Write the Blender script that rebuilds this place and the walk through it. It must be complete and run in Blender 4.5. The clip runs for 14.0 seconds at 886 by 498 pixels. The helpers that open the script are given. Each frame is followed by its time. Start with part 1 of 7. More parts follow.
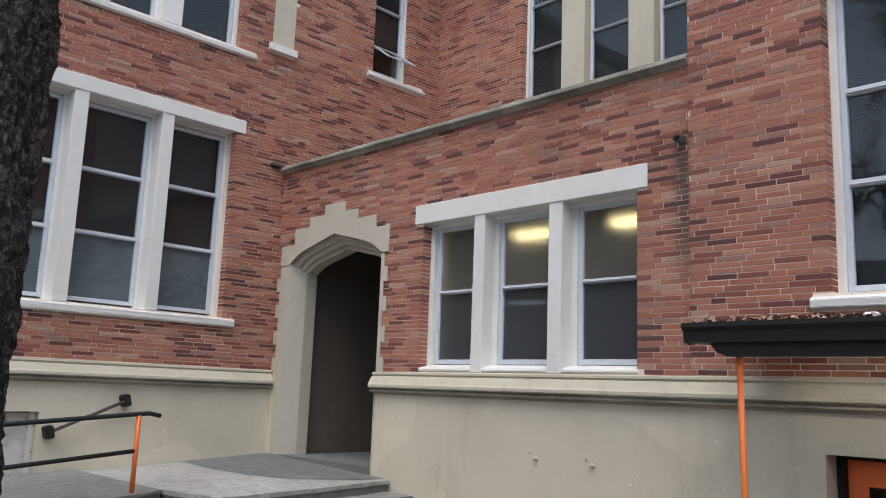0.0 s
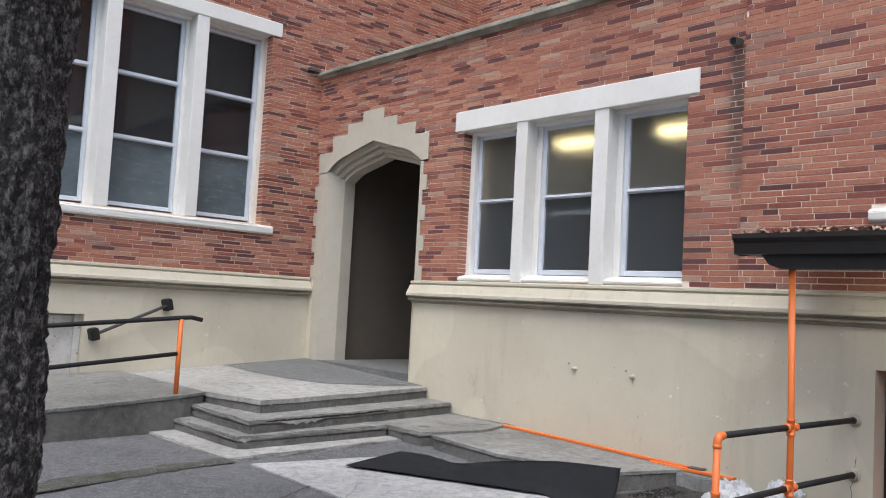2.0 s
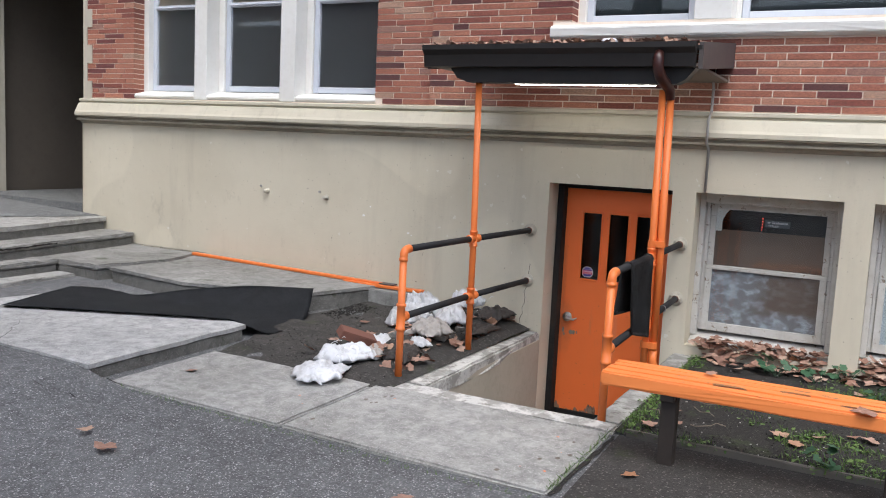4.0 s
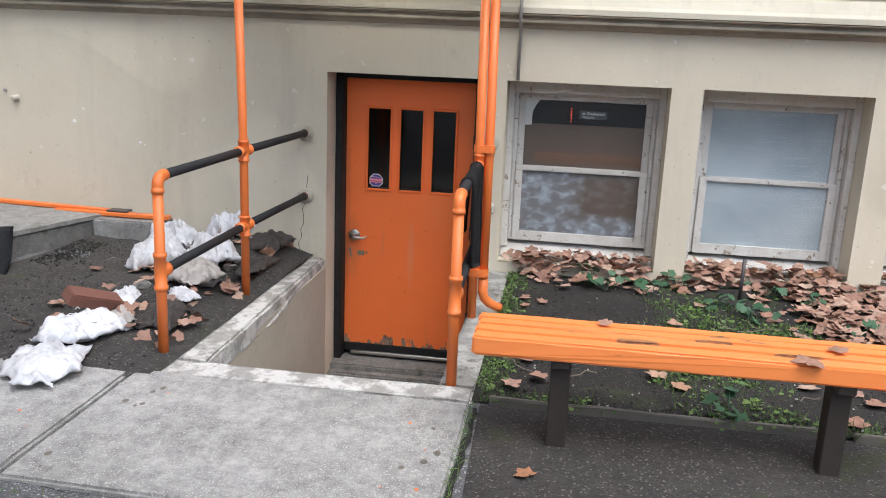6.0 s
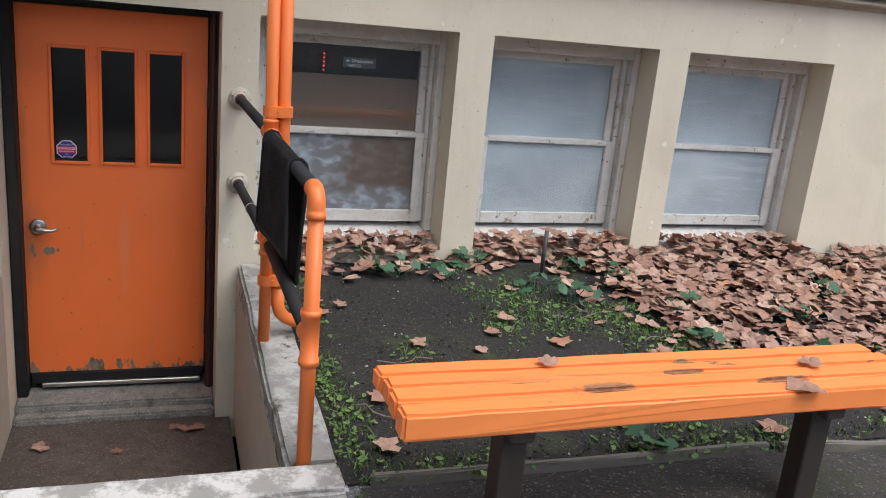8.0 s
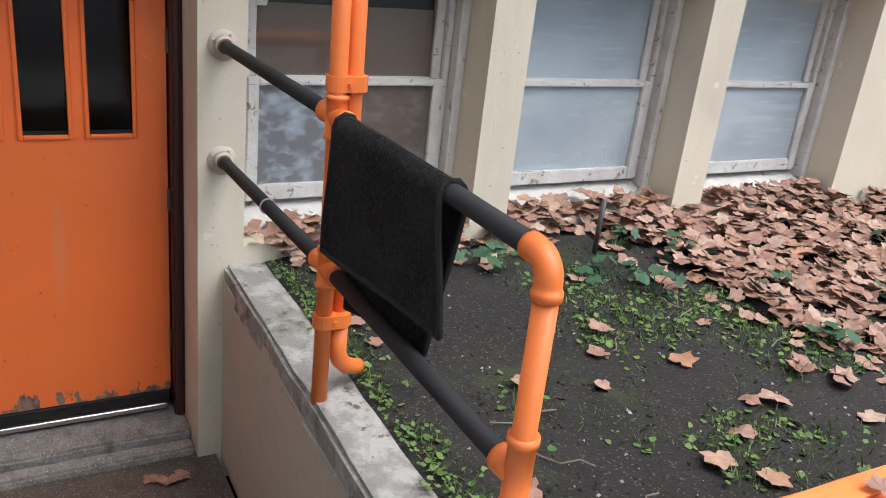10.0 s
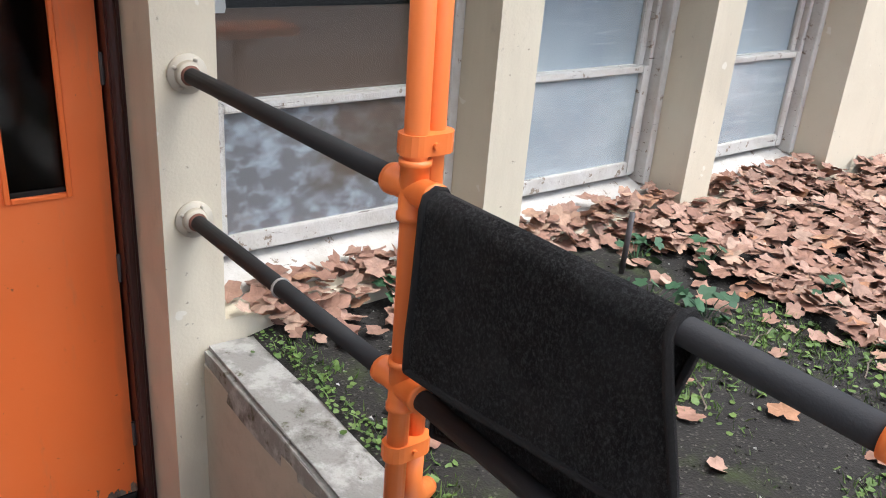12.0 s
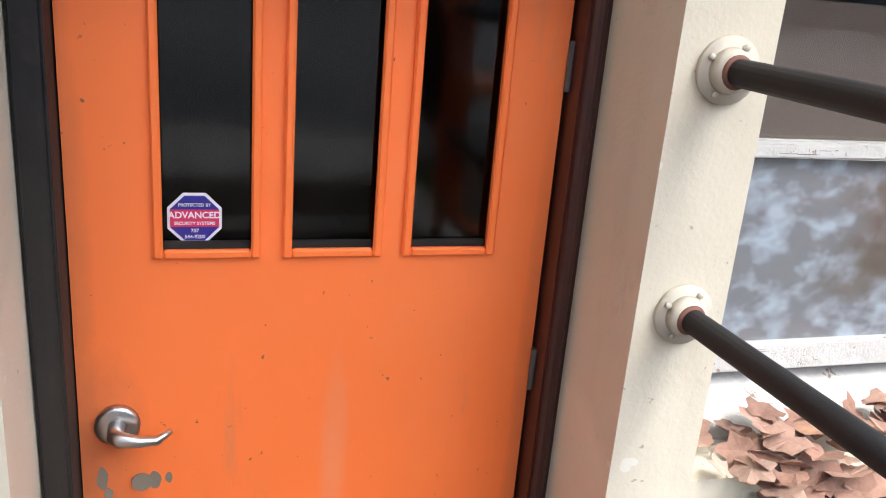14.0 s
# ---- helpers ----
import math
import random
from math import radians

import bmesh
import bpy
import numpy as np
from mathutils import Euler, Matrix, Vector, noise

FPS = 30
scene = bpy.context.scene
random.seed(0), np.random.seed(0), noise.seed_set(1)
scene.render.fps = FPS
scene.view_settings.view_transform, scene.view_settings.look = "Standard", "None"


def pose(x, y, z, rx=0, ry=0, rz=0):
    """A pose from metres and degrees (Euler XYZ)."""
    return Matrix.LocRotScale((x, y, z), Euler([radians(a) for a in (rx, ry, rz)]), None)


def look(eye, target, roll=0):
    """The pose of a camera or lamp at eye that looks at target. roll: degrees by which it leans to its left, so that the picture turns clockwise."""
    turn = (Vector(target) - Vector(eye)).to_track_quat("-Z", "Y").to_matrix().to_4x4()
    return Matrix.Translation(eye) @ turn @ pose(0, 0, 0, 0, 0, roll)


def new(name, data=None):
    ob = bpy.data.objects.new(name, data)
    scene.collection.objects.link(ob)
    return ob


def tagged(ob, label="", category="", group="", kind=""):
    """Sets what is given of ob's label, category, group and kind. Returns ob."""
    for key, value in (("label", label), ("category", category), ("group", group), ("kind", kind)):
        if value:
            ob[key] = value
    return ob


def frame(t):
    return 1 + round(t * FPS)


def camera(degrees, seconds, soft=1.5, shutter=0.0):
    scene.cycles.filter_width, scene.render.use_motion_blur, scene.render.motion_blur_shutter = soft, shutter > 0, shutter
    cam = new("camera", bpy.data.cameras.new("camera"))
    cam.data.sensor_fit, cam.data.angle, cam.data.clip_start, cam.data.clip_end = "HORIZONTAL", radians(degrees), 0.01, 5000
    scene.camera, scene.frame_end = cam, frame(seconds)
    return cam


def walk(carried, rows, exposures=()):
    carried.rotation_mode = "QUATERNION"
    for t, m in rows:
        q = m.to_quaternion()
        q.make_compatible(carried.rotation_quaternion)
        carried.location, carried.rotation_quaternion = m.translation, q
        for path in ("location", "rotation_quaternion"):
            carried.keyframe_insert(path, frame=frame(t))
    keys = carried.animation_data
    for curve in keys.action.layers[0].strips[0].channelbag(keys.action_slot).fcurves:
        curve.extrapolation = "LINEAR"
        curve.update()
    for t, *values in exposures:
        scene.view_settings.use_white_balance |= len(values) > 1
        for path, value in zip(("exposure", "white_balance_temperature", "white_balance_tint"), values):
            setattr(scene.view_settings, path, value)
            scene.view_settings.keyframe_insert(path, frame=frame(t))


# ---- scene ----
cam = camera(55.4, 14.0, 1.0)
PATH = [
    (0, (-0.067, 0.022, 1.471), (1.314, 1.429, 1.808), 2.2),
    (0.5, (0.01, 0.17, 1.452), (1.373, 1.619, 1.667), 2.7),
    (1, (0.03, 0.183, 1.451), (1.371, 1.658, 1.611), 2.9),
    (1.5, (0.008, 0.189, 1.453), (1.342, 1.672, 1.587), 3.1),
    (2, (0.007, 0.186, 1.445), (1.352, 1.661, 1.572), 3.1),
    (2.5, (0.012, 0.188, 1.45), (1.377, 1.647, 1.555), 2.7),
    (3, (0.054, 0.2, 1.428), (1.494, 1.587, 1.47), 2.2),
    (3.5, (0.159, 0.233, 1.381), (1.78, 1.4, 1.283), 1.9),
    (4, (0.416, 0.317, 1.338), (2.179, 1.232, 1.101), 2.8),
    (4.2, (0.517, 0.379, 1.33), (2.311, 1.22, 1.055), 3.1),
    (6.3, (1.779, 1.402, 1.317), (3.718, 1.522, 0.843), 2.3),
    (6.5, (1.913, 1.493, 1.296), (3.857, 1.51, 0.83), 2.3),
    (7, (2.213, 1.725, 1.286), (4.149, 1.547, 0.816), 2.7),
    (7.5, (2.515, 1.944, 1.262), (4.392, 1.451, 0.775), 4.6),
    (8, (2.821, 2.121, 1.223), (4.637, 1.493, 0.669), 5.5),
    (8.2, (2.944, 2.196, 1.191), (4.732, 1.525, 0.595), 5.7),
    (10.3, (4.309, 2.56, 1.21), (5.893, 1.585, 0.476), 6.0),
    (10.5, (4.407, 2.552, 1.233), (5.97, 1.523, 0.527), 5.9),
    (11, (4.533, 2.61, 1.252), (5.969, 1.368, 0.622), 5.8),
    (11.5, (4.732, 2.657, 1.247), (6.02, 1.281, 0.579), 5.4),
    (12, (4.992, 2.628, 1.212), (6.428, 1.486, 0.416), 4.5),
    (12.5, (5.296, 2.622, 1.182), (6.882, 1.706, 0.378), 4.5),
    (13, (5.573, 2.61, 1.17), (7.219, 1.75, 0.428), 4.5),
    (13.5, (5.832, 2.581, 0.968), (7.595, 1.927, 0.288), 3.9),
    (14, (6.067, 2.607, 0.783), (7.884, 2.051, 0.156), 4.8),
]
EXPOSURES = [(0, 0.6), (0.5, 0.80), (1.2, 0.95), (2.0, 0.98), (2.5, 1.28), (3.0, 1.15), (4.2, 0.98), (6.3, 1.18), (8.0, 0.98), (10.3, 1.3), (12, 1.55), (13, 1.8), (14, 2.08)]
walk(cam, [(t, look(eye, target, roll)) for t, eye, target, roll in PATH], EXPOSURES)

# ---- world, sun, exposure ----
world = bpy.data.worlds.new("overcast_sky")
scene.world = world
world.use_nodes = True
wn, wl = world.node_tree.nodes, world.node_tree.links
sky = wn.new("ShaderNodeTexSky")
sky.sky_type = "NISHITA"
sky.sun_disc = False
sky.sun_elevation, sky.sun_rotation = radians(64.3), radians(239.0)
sky.dust_density, sky.ozone_density = 2.4, 1.0
soft_sky = wn.new("ShaderNodeHueSaturation")
soft_sky.inputs["Saturation"].default_value = 0.72
wl.new(sky.outputs[0], soft_sky.inputs["Color"])
wl.new(soft_sky.outputs[0], wn["Background"].inputs["Color"])
wn["Background"].inputs["Strength"].default_value = 0.15
sun = new("sun", bpy.data.lights.new("sun", "SUN"))
sun.data.energy, sun.data.angle, sun.data.color = 1.2, radians(60), (0.97, 0.985, 1.0)
sun.matrix_world = look((-7, -4.2, 17), (0, 0, 0))

# ---- materials ----


def material(name, colour, rough=0.7, metal=0.0):
    m = bpy.data.materials.new(name)
    m.use_nodes = True
    b = m.node_tree.nodes["Principled BSDF"]
    b.inputs["Base Color"].default_value = (*colour, 1)
    b.inputs["Roughness"].default_value = rough
    b.inputs["Metallic"].default_value = metal
    return m


def node(m, kind, **values):
    n = m.node_tree.nodes.new(kind)
    for key, value in values.items():
        n.inputs[key].default_value = value
    return n


def link(m, a, b):
    m.node_tree.links.new(a, b)


def coords(m, scale=(1, 1, 1)):
    place = node(m, "ShaderNodeNewGeometry")
    mp = node(m, "ShaderNodeMapping", Scale=scale)
    link(m, place.outputs["Position"], mp.inputs["Vector"])
    return mp.outputs["Vector"]


def noise_tex(m, scale, detail=4.0, rough=0.6, stretch=(1, 1, 1)):
    n = node(m, "ShaderNodeTexNoise", Scale=scale, Detail=detail, Roughness=rough)
    link(m, coords(m, stretch), n.inputs["Vector"])
    return n.outputs["Fac"]


def ramp(m, fac, stops, constant=False):
    r = node(m, "ShaderNodeValToRGB")
    r.color_ramp.interpolation = "CONSTANT" if constant else "LINEAR"
    while len(r.color_ramp.elements) < len(stops):
        r.color_ramp.elements.new(1.0)
    for e, (at, c) in zip(r.color_ramp.elements, stops):
        e.position, e.color = at, (*c, 1) if len(c) == 3 else c
    link(m, fac, r.inputs["Fac"])
    return r.outputs["Color"]


def mix(m, fac, a, b, how="MIX"):
    n = m.node_tree.nodes.new("ShaderNodeMix")
    n.data_type, n.blend_type = "RGBA", how
    for socket, value in ((n.inputs["Factor"], fac), (n.inputs["A"], a), (n.inputs["B"], b)):
        if isinstance(value, bpy.types.NodeSocket):
            link(m, value, socket)
        elif isinstance(value, tuple):
            socket.default_value = (*value, 1)
        else:
            socket.default_value = value
    return n.outputs["Result"]


def finish(m, colour=None, bump=(), rough=None):
    """bump: (height socket, strength, distance) laid over one another."""
    b = m.node_tree.nodes["Principled BSDF"]
    if colour is not None:
        link(m, colour, b.inputs["Base Color"])
    if rough is not None:
        link(m, rough, b.inputs["Roughness"])
    last = None
    for height, strength, distance in bump:
        n = node(m, "ShaderNodeBump", Strength=strength, Distance=distance)
        link(m, height, n.inputs["Height"])
        if last:
            link(m, last, n.inputs["Normal"])
        last = n.outputs["Normal"]
    if last:
        link(m, last, b.inputs["Normal"])
    return m


def grey(v):
    return (v, v, v)


def painted(name, base, dirt, rough=0.6, amount=0.35, grain=60, relief=0.15):
    """Paint on plaster or wood with blotches of dirt at two scales."""
    m = material(name, base, rough)
    big = ramp(m, noise_tex(m, 1.1, 6, 0.65), [(0.42, grey(0)), (0.72, grey(amount))])
    small = ramp(m, noise_tex(m, 14, 5, 0.7), [(0.5, grey(0)), (0.75, grey(amount * 0.7))])
    c = mix(m, big, base, dirt)
    c = mix(m, small, c, dirt)
    return finish(m, c, [(noise_tex(m, grain, 3), relief, 0.004)])


def math_node(m, how, a, b):
    n = node(m, "ShaderNodeMath")
    n.operation = how
    for socket, value in ((n.inputs[0], a), (n.inputs[1], b)):
        if isinstance(value, bpy.types.NodeSocket):
            link(m, value, socket)
        else:
            socket.default_value = value
    return n.outputs[0]


BRICKS = [(0.0, (0.45, 0.185, 0.118)), (0.12, (0.38, 0.14, 0.09)), (0.23, (0.43, 0.175, 0.115)), (0.33, (0.25, 0.078, 0.056)),
          (0.41, (0.39, 0.145, 0.095)), (0.52, (0.17, 0.052, 0.046)), (0.60, (0.48, 0.235, 0.158)), (0.68, (0.40, 0.155, 0.10)), (0.78, (0.33, 0.17, 0.13)), (0.85, (0.12, 0.045, 0.042)), (0.91, (0.30, 0.10, 0.07)), (0.96, (0.46, 0.28, 0.20))]


def drain_stain(m):
    """The dark run of water below the drain pipe in the arch front."""
    s = node(m, "ShaderNodeSeparateXYZ")
    link(m, node(m, "ShaderNodeNewGeometry").outputs["Position"], s.inputs[0])
    off = math_node(m, "ABSOLUTE", math_node(m, "SUBTRACT", s.outputs["Y"], 4.215), 0)
    off = math_node(m, "ADD", off, math_node(m, "MULTIPLY", math_node(m, "SUBTRACT", noise_tex(m, 6, 4, 0.6, (1, 1, 0.5)), 0.5), 0.22))
    wide = ramp(m, off, [(0.03, grey(0.8)), (0.13, grey(0))])
    low = node(m, "ShaderNodeMapRange", **{"From Min": 2.5, "From Max": 3.2})
    link(m, s.outputs["Z"], low.inputs["Value"])
    under = math_node(m, "LESS_THAN", s.outputs["Z"], 4.06)
    front = math_node(m, "LESS_THAN", s.outputs["X"], 7.6)
    return math_node(m, "MULTIPLY", math_node(m, "MULTIPLY", wide, low.outputs[0]), math_node(m, "MULTIPLY", under, front))


def brick_material(name, single):
    m = material(name, (0.35, 0.15, 0.1), 0.85)
    source = node(m, "ShaderNodeObjectInfo").outputs["Random"] if single else node(m, "ShaderNodeNewGeometry").outputs["Random Per Island"]
    c = ramp(m, source, BRICKS, True)
    speck = ramp(m, noise_tex(m, 55, 4, 0.7, (1, 1, 2)), [(0.3, grey(0.55)), (0.7, grey(1.28))])
    c = mix(m, 1.0, c, speck, "MULTIPLY")
    soot = ramp(m, noise_tex(m, 0.9, 5, 0.6), [(0.5, grey(0)), (0.8, grey(0.32))])
    c = mix(m, soot, c, (0.12, 0.075, 0.06))
    c = mix(m, drain_stain(m), c, (0.075, 0.045, 0.04))
    return finish(m, c, [(noise_tex(m, 90, 4), 0.35, 0.004)])


M_BRICK, M_BRICK_ONE = brick_material("clay_brick", False), brick_material("clay_brick_single", True)
M_MORTAR = painted("mortar", (0.86, 0.74, 0.63), (0.52, 0.42, 0.34), 0.9, 0.4, 120, 0.4)


def stucco():
    m = material("cream_stucco", (0.58, 0.53, 0.435), 0.78)
    base, dirt = (0.68, 0.625, 0.495), (0.49, 0.435, 0.325)
    blot = ramp(m, noise_tex(m, 0.9, 7, 0.65), [(0.38, grey(0)), (0.72, grey(0.42))])
    runs = ramp(m, noise_tex(m, 3.2, 6, 0.65, (1, 1, 0.14)), [(0.55, grey(0)), (0.82, grey(0.32))])
    spots = ramp(m, noise_tex(m, 38, 3, 0.6), [(0.69, grey(0)), (0.73, grey(0.7))])
    patches = ramp(m, noise_tex(m, 0.55, 1, 0.4), [(0.52, grey(0.93)), (0.53, grey(1.0))])
    c = mix(m, blot, base, dirt)
    c = mix(m, runs, c, (0.36, 0.32, 0.25))
    c = mix(m, spots, c, (0.27, 0.235, 0.18))
    grime = ramp(m, noise_tex(m, 2.1, 9, 0.78, (1, 1, 0.6)), [(0.60, grey(0)), (0.74, grey(0.5))])
    c = mix(m, grime, c, (0.30, 0.265, 0.20))
    chips = ramp(m, noise_tex(m, 13, 2, 0.5), [(0.735, grey(0)), (0.745, grey(0.8))])
    c = mix(m, chips, c, (0.74, 0.71, 0.62))
    c = mix(m, 1.0, c, patches, "MULTIPLY")
    return finish(m, c, [(noise_tex(m, 3, 4), 0.18, 0.03), (noise_tex(m, 95, 4), 0.3, 0.004)])


M_STUCCO = stucco()


def weathered_stone():
    """Painted cast stone with rain runs and grime gathered in thin lines."""
    m = material("cream_painted_stone", (0.68, 0.65, 0.54), 0.7)
    blot = ramp(m, noise_tex(m, 1.3, 7, 0.7), [(0.40, grey(0)), (0.72, grey(0.45))])
    runs = ramp(m, noise_tex(m, 9, 6, 0.7, (1, 1, 0.12)), [(0.52, grey(0)), (0.76, grey(0.5))])
    streak = ramp(m, noise_tex(m, 5, 8, 0.75, (0.5, 0.5, 9)), [(0.60, grey(0)), (0.70, grey(0.55))])
    c = mix(m, blot, (0.57, 0.53, 0.425), (0.42, 0.38, 0.29))
    c = mix(m, runs, c, (0.36, 0.33, 0.26))
    c = mix(m, streak, c, (0.24, 0.215, 0.17))
    return finish(m, c, [(noise_tex(m, 110, 4), 0.2, 0.004), (noise_tex(m, 14, 5), 0.15, 0.01)])


M_STONE = weathered_stone()
# Darker, blotched tone for the lower part of the belt course.
M_BELTLOW = painted("grey_brown_belt_paint", (0.40, 0.36, 0.28), (0.17, 0.15, 0.12), 0.85, 0.75, 110, 0.3)
M_GREYSTONE = painted("bare_cast_stone", (0.54, 0.50, 0.415), (0.36, 0.325, 0.26), 0.8, 0.4, 110, 0.2)
M_WHITE = painted("white_paint", (0.80, 0.795, 0.765), (0.52, 0.47, 0.39), 0.55, 0.25, 60, 0.1)
M_SASH = painted("pale_grey_sash_paint", (0.60, 0.64, 0.71), (0.42, 0.43, 0.45), 0.45, 0.25, 60, 0.06)
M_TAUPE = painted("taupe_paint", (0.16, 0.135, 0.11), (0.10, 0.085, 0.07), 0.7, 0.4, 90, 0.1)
M_ROOF = painted("grey_roofing", (0.16, 0.155, 0.15), (0.08, 0.08, 0.08), 0.9)
M_BROWN = painted("dark_brown_metal", (0.011, 0.0085, 0.008), (0.03, 0.025, 0.022), 0.45, 0.35, 60, 0.06)
M_BLACK = painted("black_door_frame", (0.006, 0.006, 0.007), (0.045, 0.035, 0.027), 0.75, 0.5, 50, 0.15)
M_MAROON = painted("maroon_frame", (0.055, 0.016, 0.013), (0.015, 0.01, 0.01), 0.35, 0.5, 50, 0.1)
M_STEEL = finish(material("brushed_steel", (0.55, 0.54, 0.52), 0.3, 1.0))
M_DULL = painted("weathered_iron", (0.06, 0.055, 0.06), (0.16, 0.12, 0.09), 0.5)
M_GREYPIPE = painted("grey_conduit", (0.33, 0.32, 0.30), (0.16, 0.15, 0.14), 0.5)
M_BOARD = painted("brown_backing_board", (0.185, 0.118, 0.09), (0.15, 0.098, 0.076), 0.7, 0.5, 40, 0.05)
# Roller blinds, and near-black stand-ins for the dark of unlit spaces.
M_BLIND_AND_DARK = painted("black_blind_and_unlit_dark", (0.0085, 0.0125, 0.018), (0.013, 0.018, 0.025), 0.8, 0.5, 40, 0.02)
# Room dimness is put into these colours: beige darkened, lower part near black.
M_ROOM_DIM = painted("dimmed_beige_room_wall", (0.085, 0.08, 0.066), (0.06, 0.055, 0.045), 0.8)
M_ROOM_DARK = painted("dark_lower_room", (0.022, 0.025, 0.027), (0.045, 0.045, 0.045), 0.7)


def peeling_white():
    m = material("peeling_white_paint", (0.8, 0.78, 0.73), 0.6)
    chips = ramp(m, noise_tex(m, 13, 10, 0.72, (1, 1.3, 1)), [(0.605, grey(0)), (0.625, grey(1))])
    splits = ramp(m, noise_tex(m, 22, 6, 0.7, (1, 0.16, 2.6)), [(0.635, grey(0)), (0.655, grey(0.85))])
    grime = ramp(m, noise_tex(m, 5, 7, 0.7), [(0.42, grey(0)), (0.72, grey(0.55))])
    c = mix(m, grime, (0.62, 0.61, 0.58), (0.38, 0.345, 0.285))
    c = mix(m, splits, c, (0.13, 0.10, 0.08))
    c = mix(m, chips, c, (0.27, 0.215, 0.165))
    return finish(m, c, [(chips, 0.5, -0.003), (splits, 0.5, -0.003), (noise_tex(m, 34, 6, 0.7), 0.8, 0.010)])


M_PEEL = peeling_white()


def orange_paint(name, base, dirt, wear):
    m = material(name, base, 0.42)
    shade = ramp(m, noise_tex(m, 2.2, 4, 0.55), [(0.35, grey(0)), (0.75, grey(0.35))])
    spots = ramp(m, noise_tex(m, 26, 8, 0.8), [(0.66, grey(0)), (0.71, grey(wear))])
    c = mix(m, shade, base, dirt)
    c = mix(m, spots, c, (0.16, 0.07, 0.035))
    return finish(m, c, [(noise_tex(m, 120, 3), 0.08, 0.002)])


M_PIPE = orange_paint("orange_pipe_paint", (0.80, 0.20, 0.045), (0.66, 0.14, 0.03), 0.35)
M_DOOR = orange_paint("orange_door_paint", (0.96, 0.200, 0.045), (0.86, 0.165, 0.04), 0.15)


def kick_wear():
    """Door paint that flakes off towards the bottom rail."""
    m = material("flaking_door_paint", (0.72, 0.15, 0.028), 0.5)
    n = node(m, "ShaderNodeNewGeometry")
    s = node(m, "ShaderNodeSeparateXYZ")
    link(m, n.outputs["Position"], s.inputs[0])
    low = node(m, "ShaderNodeMapRange")
    for key, value in (("From Min", -0.99), ("From Max", -0.78), ("To Min", 0.27), ("To Max", -0.14)):
        low.inputs[key].default_value = value
    link(m, s.outputs["Z"], low.inputs["Value"])
    add = node(m, "ShaderNodeMath")
    add.operation = "ADD"
    link(m, noise_tex(m, 15, 6, 0.62, (1, 1, 0.45)), add.inputs[0])
    link(m, low.outputs[0], add.inputs[1])
    bare = ramp(m, add.outputs[0], [(0.72, grey(0)), (0.735, grey(1))])
    rag = ramp(m, noise_tex(m, 30, 5, 0.7, (1, 1, 0.3)), [(0.45, (0.21, 0.19, 0.155)), (0.6, (0.07, 0.06, 0.05))])
    c = mix(m, bare, (0.96, 0.200, 0.045), rag)
    for y, z, ry, rz, most in ((2.80, -0.20, 0.10, 0.30, 0.5), (2.84, 0.1, 0.05, 0.9, 0.45), (1.90, -0.2, 0.035, 1.1, 0.4), (2.33, -0.25, 0.035, 0.32, 0.35)):
        dy = math_node(m, "MULTIPLY", math_node(m, "SUBTRACT", s.outputs["Y"], y), 1 / ry)
        dz = math_node(m, "MULTIPLY", math_node(m, "SUBTRACT", s.outputs["Z"], z), 1 / rz)
        far = math_node(m, "ADD", math_node(m, "MULTIPLY", dy, dy), math_node(m, "MULTIPLY", dz, dz))
        far = math_node(m, "ADD", far, math_node(m, "MULTIPLY", noise_tex(m, 9, 6, 0.7, (1, 1, 0.5)), 1.5))
        rubbed = ramp(m, math_node(m, "MULTIPLY", far, 0.4), [(0.22, grey(most)), (0.66, grey(0))])
        c = mix(m, rubbed, c, (0.36, 0.13, 0.06) if y != 2.33 else (0.75, 0.36, 0.22))
    shade = ramp(m, noise_tex(m, 2.0, 4), [(0.45, grey(0)), (0.85, grey(0.35))])
    c = mix(m, shade, c, (0.78, 0.17, 0.04))
    rub = ramp(m, noise_tex(m, 7, 8, 0.75, (1, 1, 0.16)), [(0.60, grey(0)), (0.74, grey(0.38))])
    c = mix(m, rub, c, (0.42, 0.22, 0.13))
    dots = ramp(m, noise_tex(m, 42, 3, 0.6), [(0.715, grey(0)), (0.73, grey(0.8))])
    c = mix(m, dots, c, (0.12, 0.06, 0.035))
    sweat = ramp(m, noise_tex(m, 1.6, 5, 0.6, (1, 1, 0.5)), [(0.5, grey(0)), (0.75, grey(0.3))])
    c = mix(m, sweat, c, (0.86, 0.30, 0.13))
    return finish(m, c, [(bare, 0.5, -0.0015), (noise_tex(m, 60, 3), 0.1, 0.002)])


M_KICK = kick_wear()


